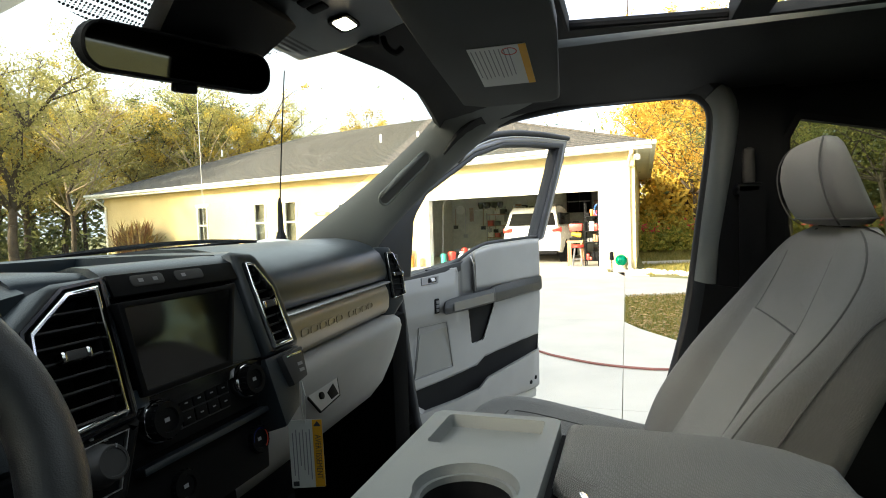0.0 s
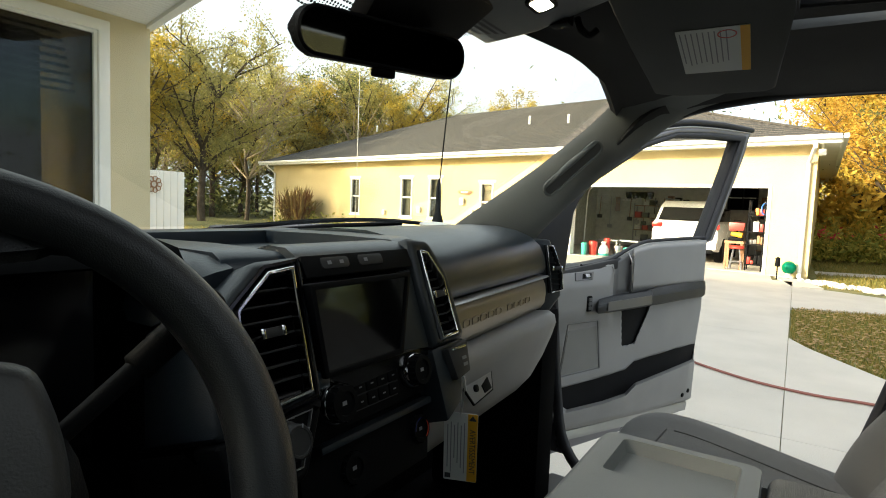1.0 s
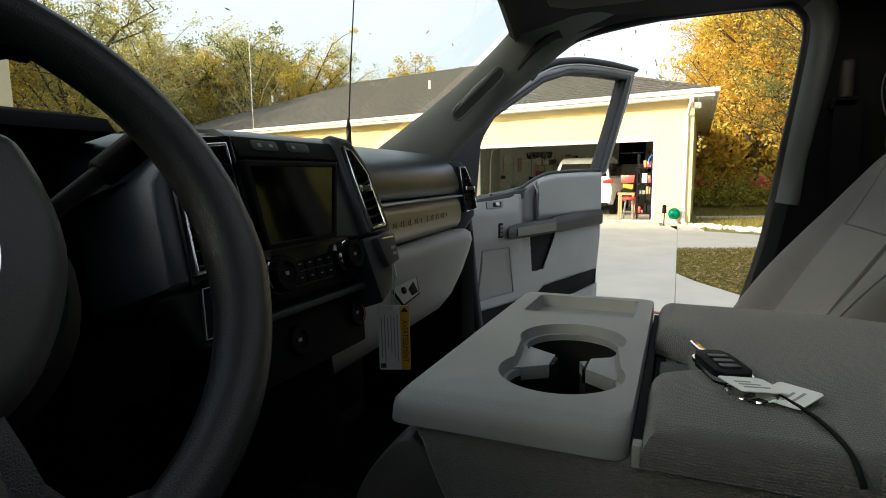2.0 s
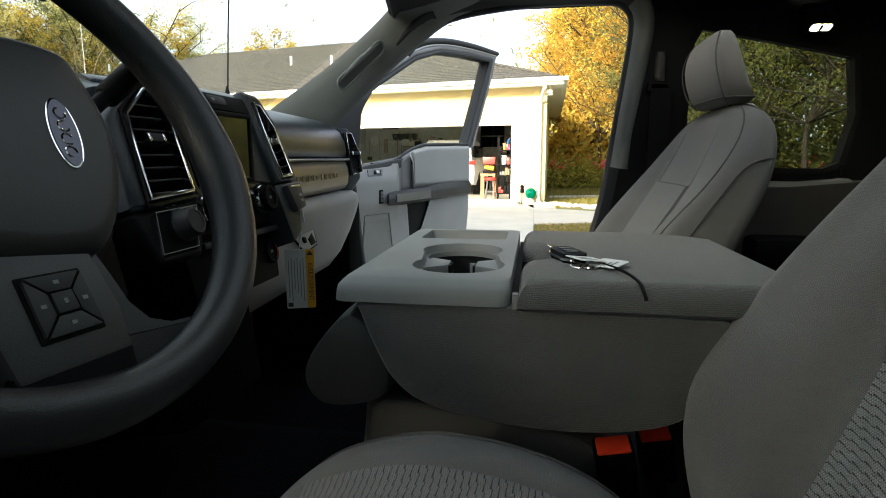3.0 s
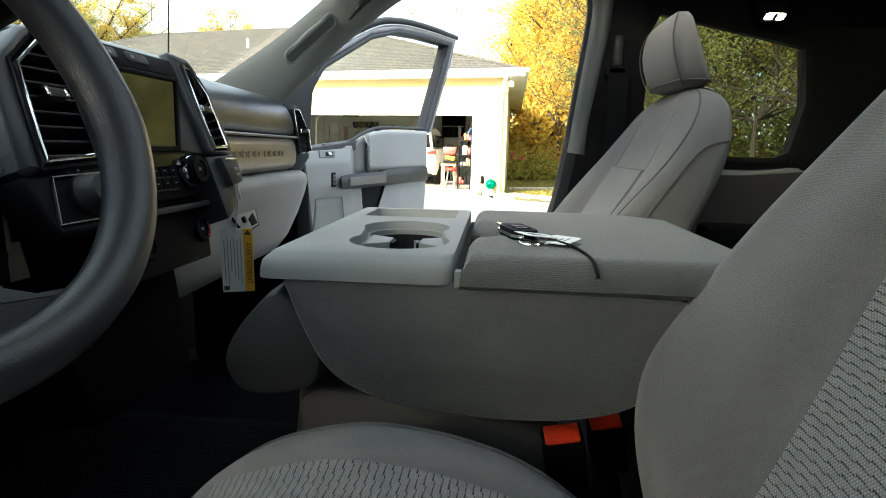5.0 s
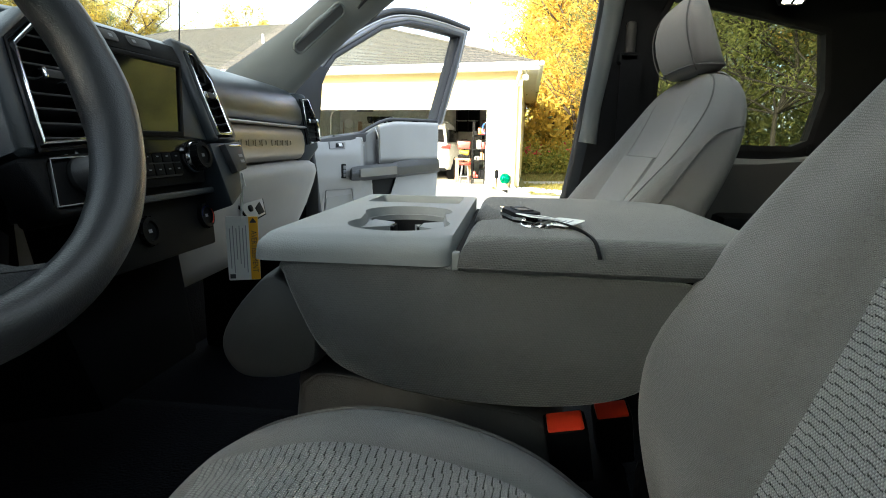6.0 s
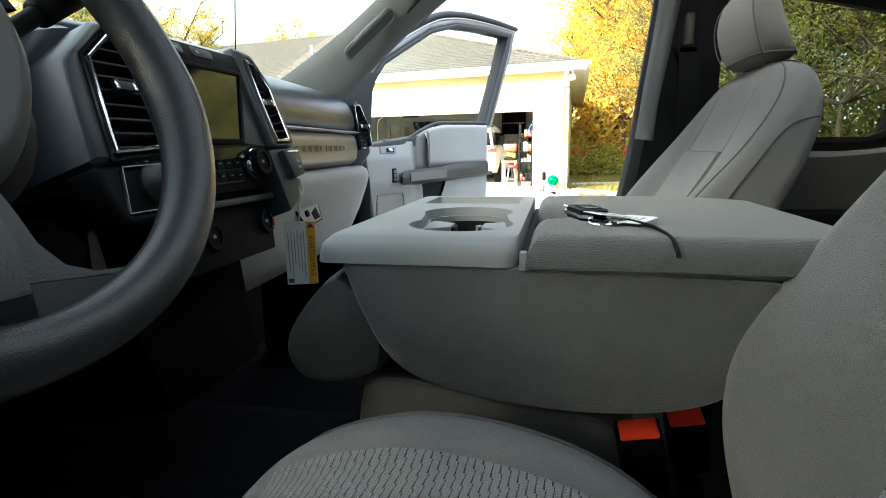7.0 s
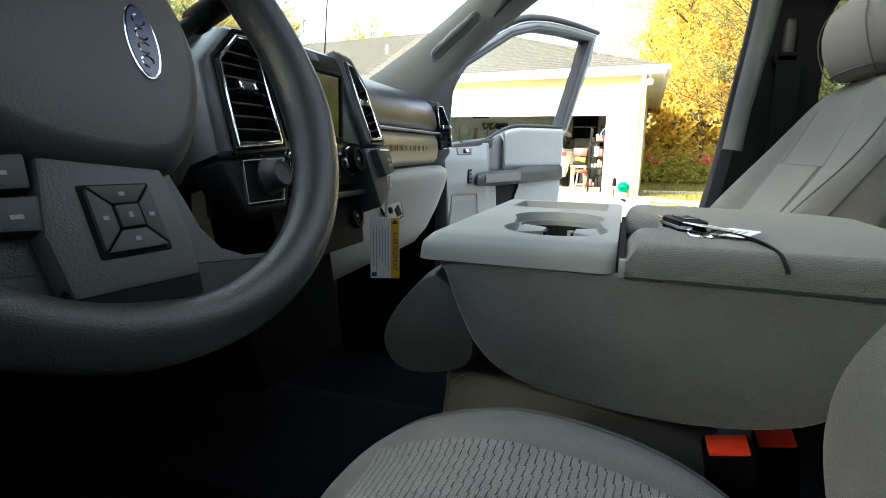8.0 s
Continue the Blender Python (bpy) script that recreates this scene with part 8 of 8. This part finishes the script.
# fallen leaves on the lawn
verts, faces = [], []
for k in range(5200):
    x, y = 4.4 + 5.3 * rng.random(), -0.5 - 4.0 * rng.random()
    if not lawn_near(x, y):
        continue
    a, s = rng.random() * 6.28, 0.014 + 0.016 * rng.random()
    z = GZ - 0.005 + 0.02 * rng.random()
    b = len(verts)
    verts += [(x + s * math.cos(a + q), y + s * math.sin(a + q), z + 0.01 * rng.random()) for q in (0, 1.2, 3.14, 4.4)]
    faces.append((b, b + 1, b + 2, b + 3))
me = bpy.data.meshes.new("fallen_leaves")
me.from_pydata(verts, [], faces)
me.materials.append(M_leaflitter)
tagged(new("fallen_leaves", me), "scattered brown leaves lying on the lawn", "leaves", kind="stuff")

hp = smooth_path([(5.3, 2.6, GZ + 0.014), (5.05, 1.2, GZ + 0.014), (4.94, 0.45, GZ + 0.014), (4.76, 0.20, GZ + 0.014), (4.52, -0.20, GZ + 0.014), (4.42, -0.62, GZ + 0.014), (4.43, -1.1, GZ + 0.014), (4.1, -1.9, GZ + 0.014), (3.3, -2.6, GZ + 0.014)], 6)
single("garden_hose", tube(hp, 0.011, 8), M_hose, "red garden hose lying across the driveway", "hose")
bl = thing("gazing_ball", (14.25, -0.34, GZ), "green glass gazing ball on a low stand", "garden ball")
part("ball", lathe([(0.004, -0.15)] + [(0.15 * math.cos(radians(a)), 0.15 * math.sin(radians(a))) for a in range(-80, 81, 10)] + [(0.004, 0.15)], Matrix.Translation((14.25, -0.34, GZ + 0.23)), 28), M_green, bl, "", 80)
part("stand", lathe([(0.10, 0.0), (0.09, 0.03), (0.05, 0.06), (0.07, 0.10)], Matrix.Translation((14.25, -0.34, GZ))), M_stone, bl)
lt = thing("path_light", (13.9, -0.12, GZ), "small black solar path light", "lamp")
part("stake", tube([(13.9, -0.12, GZ - 0.03), (13.9, -0.12, GZ + 0.30)], 0.015, 8), M_black, lt)
part("lamp_head", lathe([(0.05, 0.0), (0.055, 0.02), (0.045, 0.16), (0.06, 0.17), (0.02, 0.21)], Matrix.Translation((13.9, -0.12, GZ + 0.26))), M_black, lt)
lt2 = thing("path_light", (17.6, -3.3, GZ), "small black path light on the far lawn", "lamp")
part("stake", tube([(17.6, -3.3, GZ - 0.04), (17.6, -3.3, GZ + 0.35)], 0.02, 8), M_black, lt2)
part("lamp_head", lathe([(0.06, 0.0), (0.06, 0.14), (0.02, 0.18)], Matrix.Translation((17.6, -3.3, GZ + 0.30))), M_black, lt2)

# neighbour's corner on the other side: wall, window, eaves and a white fence
NEAR_Y = 6.2
nb = thing("near_house", (0.5, NEAR_Y, GZ), "cream stucco house corner with a large window", "house")
NX = 3.30
wx0, wx1, wz0, wz1 = -1.6, 2.70, 0.9, 3.20
part("wall", join(block((-22.0, NEAR_Y, GZ - 0.03), (wx0, NEAR_Y + 0.25, 3.9)), block((wx0, NEAR_Y, GZ - 0.03), (wx1, NEAR_Y + 0.25, wz0)), block((wx0, NEAR_Y, wz1), (wx1, NEAR_Y + 0.25, 3.9)), block((wx1, NEAR_Y, GZ - 0.03), (NX, NEAR_Y + 0.25, 3.9)), block((NX - 0.25, NEAR_Y + 0.25, GZ - 0.03), (NX, NEAR_Y + 7, 3.9))), M_cream, nb, "cream stucco wall")
XZ = axes((0, NEAR_Y, 0), (1, 0, 0), (0, 0, 1))
w = part("window", ring_prism([(wx0 - 0.1, wz0 - 0.1), (wx1 + 0.12, wz0 - 0.1), (wx1 + 0.12, wz1 + 0.12), (wx0 - 0.1, wz1 + 0.12)], [(wx0, wz0), (wx1, wz0), (wx1, wz1), (wx0, wz1)], -0.05, 0.05, XZ, 0.006), M_trimw, nb, "white window surround")
part("pane", block((wx0, NEAR_Y + 0.03, wz0), (wx1, NEAR_Y + 0.04, wz1)), M_privacy, w, "dark window glass")
part("sash", ring_prism([(wx0, wz0), (wx1, wz0), (wx1, wz1), (wx0, wz1)], [(wx0 + 0.03, wz0 + 0.03), (wx1 - 0.03, wz0 + 0.03), (wx1 - 0.03, wz1 - 0.03), (wx0 + 0.03, wz1 - 0.03)], -0.06, 0.01, XZ), M_trimw, w)
# one black sheet stands for the unlit room
part("room", join(block((wx0 - 0.3, NEAR_Y + 1.6, wz0 - 0.3), (wx1 + 0.1, NEAR_Y + 1.7, wz1 + 0.4))), M_black, nb, "black sheet painting the unlit inside behind the window")
for k in range(8):
    part("blind_slat", block((wx0, NEAR_Y + 0.12, 3.10 - 0.085 * k), (wx1 - 0.30 + 0.02 * k, NEAR_Y + 0.15, 3.130 - 0.085 * k), 0, None), M_blind, w, "" if k else "grey blind slat")
EAVE = [(-22.0, 4.05), (2.72, 4.05), (3.28, 6.30), (NX + 0.05, 13.2), (-22.0, 13.2)]
part("eaves", prism(EAVE, 3.42, 3.47), M_trimw, nb, "white boarded soffit")
part("fascia", join(prism([(2.64, 3.97), (2.80, 3.97), (3.36, 6.28), (3.28, 6.30), (2.70, 4.05)], 3.38, 3.58), prism([(-22.0, 3.97), (2.80, 3.97), (2.72, 4.05), (-22.0, 4.05)], 3.385, 3.585)), M_trimw, nb, "white fascia board")
for k in range(26):
    a = 4.12 + 0.078 * k
    part("soffit_board", block((1.2, a, 3.414), (2.70 + 0.249 * (a - 4.05), a + 0.070, 3.4215), 0.003), M_trimw, nb)
lampm = Matrix.Translation((2.35, 4.65, 3.42)) @ Matrix.Rotation(math.pi, 4, "X")
fl = thing("flood_lamp", (2.35, 4.65, 3.42), "round white flood lamp under the eaves", "lamp")
part("base", lathe([(0.07, 0.0), (0.07, 0.02), (0.04, 0.03)], lampm, 18), M_trimw, fl)
part("lamp_head", lathe([(0.03, 0.02), (0.055, 0.06), (0.065, 0.12), (0.055, 0.14), (0.01, 0.145)], lampm @ Matrix.Rotation(radians(25), 4, "Y"), 18), M_steel, fl, "grey round lamp head")
bm = bmesh.new()
rv_ = [bm.verts.new(p) for p in ((-22.0, 3.97, 3.60), (2.80, 3.97, 3.60), (NX + 0.1, NEAR_Y + 7.2, 3.60), (-22.0, NEAR_Y + 7.2, 3.60), (-3.0, NEAR_Y + 2.6, 6.5), (-22.0, NEAR_Y + 2.6, 6.5))]
bm.faces.new((rv_[0], rv_[1], rv_[4], rv_[5]))
bm.faces.new((rv_[1], rv_[2], rv_[4]))
bm.faces.new((rv_[2], rv_[3], rv_[5], rv_[4]))
bmesh.ops.solidify(bm, geom=list(bm.faces), thickness=0.06)
part("roof", bm, M_roof, nb, "grey shingle roof")
fen = thing("white_fence", (4.4, 10.05, GZ), "white board fence with a round iron ornament", "fence", kind="")
for k in range(22):
    part("board", block((3.0 + 0.145 * k, 10.0, GZ - 0.03), (3.14 + 0.145 * k, 10.03, 1.90), 0.004), M_trimw, fen)
part("rail", block((2.95, 10.03, 0.5), (6.21, 10.08, 0.6), 0.004), M_trimw, fen)
part("rail", block((2.95, 10.03, 1.5), (6.21, 10.08, 1.6), 0.004), M_trimw, fen)
orn = thing("iron_wreath", (5.55, 9.97, 1.50), "dark round iron wreath hung on the fence", "ornament")
for k in range(9):
    a = 2 * math.pi * k / 9
    c = Vector((5.55 + 0.11 * math.cos(a), 9.975, 1.63 + 0.11 * math.sin(a)))
    part("loop", tube([c + Vector((0.045 * math.cos(b), 0, 0.045 * math.sin(b))) for b in (2 * math.pi * j / 10 for j in range(10))], 0.009, 5, True), M_wood, orn)
part("loop", tube([(5.55 + 0.055 * math.cos(b), 9.975, 1.63 + 0.055 * math.sin(b)) for b in (2 * math.pi * j / 14 for j in range(14))], 0.009, 5, True), M_wood, orn)
pole = thing("radio_pole", tuple(HM @ Vector((14.9, -1.5, 0))), "thin tall radio aerial pole beside the house", "pole")
p0 = HM @ Vector((14.9, -1.5, 0))
part("mast", tube([p0 + Vector((0, 0, -0.04)), p0 + Vector((0.02, 0, 3.0)), p0 + Vector((0.05, 0.02, 6.3))], 0.012, 6), M_steel, pole)
for k in range(3):
    part("rod", tube([p0 + Vector((0.02, -0.18, 4.9 + 0.3 * k)), p0 + Vector((0.02, 0.18, 4.95 + 0.3 * k))], 0.006, 5), M_steel, pole)


# ---- trees ----
def limbs(r, height, spread, forks, r0, low=2):
    """Branch lines from one trunk: lists of points and radii."""
    out, tips = [], []
    trunk = [Vector((0, 0, 0))]
    for k in range(1, 6):
        trunk.append(Vector(((r.random() - 0.5) * 0.12 * height * k / 5, (r.random() - 0.5) * 0.12 * height * k / 5, height * 0.62 * k / 5)))
    out.append((trunk, [r0 * (1 - 0.13 * k) for k in range(6)]))
    for k in range(forks):
        i = low + int((5.5 - low) * r.random())
        s = trunk[min(i, 5)]
        a, L = r.random() * 6.28, spread * (0.55 + 0.6 * r.random())
        end = s + Vector((math.cos(a) * L, math.sin(a) * L, height * (0.12 + 0.28 * r.random())))
        mid = s.lerp(end, 0.5) + Vector(((r.random() - 0.5) * 0.5, (r.random() - 0.5) * 0.5, -0.1 * L + 0.25 * r.random() * L))
        out.append(([s, mid, end], [r0 * 0.42, r0 * 0.26, r0 * 0.10]))
        tips += [s.lerp(mid, 0.6), mid, mid.lerp(end, 0.4), end]
        for j in range(3):
            q = mid.lerp(end, 0.2 + 0.35 * j)
            e2 = q + Vector(((r.random() - 0.5) * L, (r.random() - 0.5) * L, (0.1 + 0.5 * r.random()) * L * 0.6))
            out.append(([q, q.lerp(e2, 0.5) + Vector((0, 0, 0.1)), e2], [r0 * 0.16, r0 * 0.10, r0 * 0.04]))
            tips += [q.lerp(e2, 0.6), e2]
    return out, tips


def tree(name, seed, height, spread, forks, r0, leaf_mat, leaves, leaf, label, group, bare=0.0, low=2, clump=0.11):
    r = random.Random(seed)
    t = thing(name, (0, 0, 0), label, "tree", group)
    lines, tips = limbs(r, height, spread, forks, r0, low)
    part("trunk", tube(smooth_path(lines[0][0], 2), [lines[0][1][0] * (1 - 0.06 * k) for k in range(11)], 9), M_backlitbark if leaf < 0.05 else M_bark, t, "brown rough trunk", 60)
    part("limb", join(*[tube(p, q, 5) for p, q in lines[1:]]), M_twig if bare > 0.3 else (M_backlitbark if leaf < 0.05 else M_bark), t, "bare brown branches", 60)
    verts, faces = [], []
    clumps = []
    for tip in tips:
        if r.random() < bare:
            continue
        clumps.append((tip, spread * (clump + 0.17 * r.random())))
    per = max(1, leaves // max(1, len(clumps)))
    for c, rad in clumps:
        for k in range(per):
            d = Vector((r.gauss(0, 1), r.gauss(0, 1), r.gauss(0, 0.75)))
            d *= min(1.0, 1.7 / d.length) * rad * 0.62 * (0.5 + 0.5 * r.random())
            p = c + d
            n1 = Vector((r.gauss(0, 1), r.gauss(0, 1), r.gauss(0, 1))).normalized()
            n2 = n1.orthogonal().normalized()
            s = leaf * (0.6 + 0.8 * r.random())
            b = len(verts)
            verts += [p - n1 * s, p + n2 * s * 0.45, p + n1 * s, p - n2 * s * 0.45]
            faces.append((b, b + 1, b + 2, b + 3))
    me = bpy.data.meshes.new("crown")
    me.from_pydata(verts, [], faces)
    me.materials.append(leaf_mat)
    cr = new("crown", me)
    cr.parent = t
    tagged(cr, "loose leafy crown with gaps")
    return t


kinds = {
    "olive": tree("oak_tree", 1, 9.0, 3.0, 18, 0.19, L_olive, 15000, 0.060, "tall olive-green oak behind the house", "trees behind the house", 0.12),
    "dark": tree("oak_tree", 2, 8.0, 3.0, 18, 0.20, L_dark, 15000, 0.068, "dense dark green tree in the woods", "trees behind the house", 0.05),
    "bare": tree("bare_tree", 3, 8.5, 2.6, 26, 0.12, L_olive, 6500, 0.052, "thin half-bare tree with brown twigs", "trees behind the house", 0.45),
    "gold": tree("golden_tree", 4, 9.0, 2.9, 22, 0.10, L_gold, 11000, 0.064, "golden autumn tree in evening light", "trees beside the garage", 0.10),
    "yellow": tree("pine_tree", 5, 9.5, 2.7, 22, 0.20, L_yellow, 20000, 0.062, "tall yellow-green tree lit by the low sun", "trees behind the house", 0.05),
    "pine": tree("pine_tree", 15, 9.6, 1.75, 24, 0.15, L_yellow, 15000, 0.075, "round-crowned yellow pine lit by the low sun", "trees behind the house", 0.0, 4, 0.22),
    "lace": tree("oak_tree", 6, 7.5, 3.0, 34, 0.065, L_dark, 17000, 0.036, "spreading dark oak with lacy branches", "trees beside the garage", 0.12),
}
rng = random.Random(21)
plan = []
for k in range(10):
    a = radians(52.5 + 3.4 * k + rng.uniform(-1, 1))
    d = rng.uniform(31, 36)
    plan.append((("bare", "olive", "bare", "yellow", "bare", "olive")[k % 6], a, d, rng.uniform(1.0, 1.2)))
for k in range(13):
    a = radians(36 + 3.6 * k + rng.uniform(-1, 1))
    d = rng.uniform(44, 54)
    plan.append((("olive", "olive", "dark", "yellow", "bare")[k % 5], a, d, rng.uniform(1.25, 1.5)))
for k in range(12):
    a = radians(35.5 + 2.1 * k + rng.uniform(-0.7, 0.7))
    d = rng.uniform(38, 43)
    plan.append((("olive", "yellow", "olive", "bare")[k % 4], a, d, rng.uniform(0.98, 1.15)))
for k in range(8):
    a = radians(10 + 3.4 * k + rng.uniform(-1, 1))
    d = rng.uniform(50, 60)
    plan.append((("olive", "dark")[k % 2], a, d, rng.uniform(0.95, 1.2)))
plan += [("pine", radians(26.0), 41.0, 1.0), ("pine", radians(24.5), 42.0, 0.97), ("olive", radians(19.5), 50.0, 0.95)]
for k in range(9):
    a = radians(-4.0 - 0.85 * k + rng.uniform(-0.5, 0.5))
    d = rng.uniform(24, 30)
    plan.append((("gold", "gold", "yellow", "gold")[k % 4], a, d, rng.uniform(0.9, 1.1)))
for k in range(6):
    a = radians(-4 - 1.4 * k + rng.uniform(-0.6, 0.6))
    d = rng.uniform(33, 42)
    plan.append((("gold", "yellow")[k % 2], a, d, rng.uniform(1.0, 1.3)))
for k in range(12):
    a = radians(-13.5 - 2.1 * k + rng.uniform(-0.7, 0.7))
    d = rng.uniform(13, 19) if k % 2 else rng.uniform(20, 27)
    plan.append(("lace", a, d, rng.uniform(0.95, 1.2)))
plan += [("gold", radians(-29.5), 25.0, 1.2), ("gold", radians(-31.0), 22.0, 1.25), ("yellow", radians(-34.5), 23.0, 1.2), ("gold", radians(-38.0), 21.0, 1.2)]
used = set()
for kind, a, d, s in plan:
    m = Matrix.Translation((-0.5 + d * math.cos(a), -0.45 + d * math.sin(a), GZ - 0.06)) @ Matrix.Rotation(rng.random() * 6.28, 4, "Z") @ Matrix.Scale(s, 4)
    src = kinds[kind]
    if kind not in used:
        used.add(kind)
        src.matrix_basis = m
    else:
        c = copy_thing(src, Matrix.Identity(4))
        c.matrix_basis = m


def thicket(points, n, leaf, spread, seed, mat, name, label):
    """A mass of leaves round a line of places: hedges and undergrowth."""
    r = random.Random(seed)
    verts, faces = [], []
    for k in range(n):
        c = Vector(r.choice(points))
        p = c + Vector((r.gauss(0, spread[0]), r.gauss(0, spread[1]), abs(r.gauss(0, spread[2]))))
        n1 = Vector((r.gauss(0, 1), r.gauss(0, 1), r.gauss(0, 1))).normalized()
        n2 = n1.orthogonal().normalized()
        s = leaf * (0.5 + r.random())
        b = len(verts)
        verts += [p - n1 * s, p + n2 * s * 0.45, p + n1 * s, p - n2 * s * 0.45]
        faces.append((b, b + 1, b + 2, b + 3))
    me = bpy.data.meshes.new(name)
    me.from_pydata(verts, [], faces)
    me.materials.append(mat)
    return tagged(new(name, me), label, "hedge", kind="stuff")


thicket([(21.5 + 0.25 * k, -0.6 - 0.75 * k, GZ + 0.1) for k in range(14)], 13000, 0.075, (0.5, 0.4, 0.48), 31, L_hedge, "hedge", "leafy green hedge along the far lawn")
thicket([(21.2 + 0.25 * k, -1.2 - 1.9 * k, GZ + 0.75) for k in range(6)], 260, 0.07, (0.25, 0.25, 0.2), 32, L_flower, "hedge_flowers", "red flowering shrubs in the hedge")
wood = []
for k in range(60):
    a = radians(51 + 0.75 * k)
    d = 42 + 4 * math.sin(k * 1.7)
    wood.append((d * math.cos(a), d * math.sin(a), GZ))
thicket(wood, 16000, 0.20, (1.4, 1.4, 1.7), 33, L_dark, "undergrowth", "dark undergrowth between the trunks")
wood = []
for k in range(46):
    a = radians(-3.5 - 0.19 * k)
    d = 30 + 4 * math.sin(k * 1.3)
    wood.append((d * math.cos(a), d * math.sin(a), GZ))
thicket(wood, 22000, 0.13, (1.2, 1.2, 2.2), 34, L_yellow, "undergrowth", "golden undergrowth beyond the lawn")
wood = []
for k in range(40):
    a = radians(-13 - 0.75 * k)
    d = 27 + 3 * math.sin(k * 1.9)
    wood.append((d * math.cos(a), d * math.sin(a), GZ))
thicket(wood, 18000, 0.12, (1.2, 1.2, 2.0), 37, L_dark, "undergrowth", "dark shaded undergrowth below the oaks")
wood = []
for k in range(90):
    a = radians(-60 + 1.8 * k)
    wood.append((58 * math.cos(a), 58 * math.sin(a), GZ + 1.0))
thicket(wood, 45000, 0.24, (2.5, 2.5, 4.0), 35, L_dark, "far_woods", "dark far belt of woods round the plot")


def spiky_bush(x, y, seed):
    r = random.Random(seed)
    t = thing("spiky_shrub", tuple(HM @ Vector((x, y, 0))), "copper-leaved spiky shrub before the house wall", "shrub")
    verts, faces = [], []
    for k in range(260):
        a, el = r.random() * 6.28, radians(25 + 60 * r.random())
        L = 0.75 + 0.6 * r.random()
        o = Vector((r.gauss(0, 0.22), r.gauss(0, 0.18), 0.25 + 0.7 * r.random()))
        d = Vector((math.cos(a) * math.cos(el), math.sin(a) * math.cos(el), math.sin(el)))
        sd = Vector((-math.sin(a), math.cos(a), 0)) * 0.035
        b = len(verts)
        p0, p1, p2 = o, o + d * L * 0.55 + Vector((0, 0, 0.05)), o + d * L - Vector((0, 0, 0.10 * L))
        verts += [p0 - sd * 0.4, p0 + sd * 0.4, p1 + sd, p1 - sd, p2]
        faces += [(b, b + 1, b + 2, b + 3), (b + 3, b + 2, b + 4)]
    me = bpy.data.meshes.new("leaf_rosette")
    me.from_pydata(verts, [], faces)
    me.materials.append(L_red)
    ob = new("leaf_rosette", me)
    ob.parent = t
    part("stem", join(*[tube([HM @ Vector((x + dx, y + dy, -0.04)), HM @ Vector((x + dx * 1.6, y + dy * 1.6, 0.7))], 0.025, 5) for dx, dy in ((0, 0), (0.12, 0.05), (-0.12, 0.04))]), M_bark, t)


spiky_bush(19.5, -0.9, 1)
spiky_bush(20.4, -0.8, 2)
thicket([tuple(HM @ Vector((16.6 + 0.4 * k, -0.8, 0.05))) for k in range(14)], 1600, 0.08, (0.22, 0.22, 0.3), 36, L_hedge, "low_shrubs", "low green shrubs along the house wall")
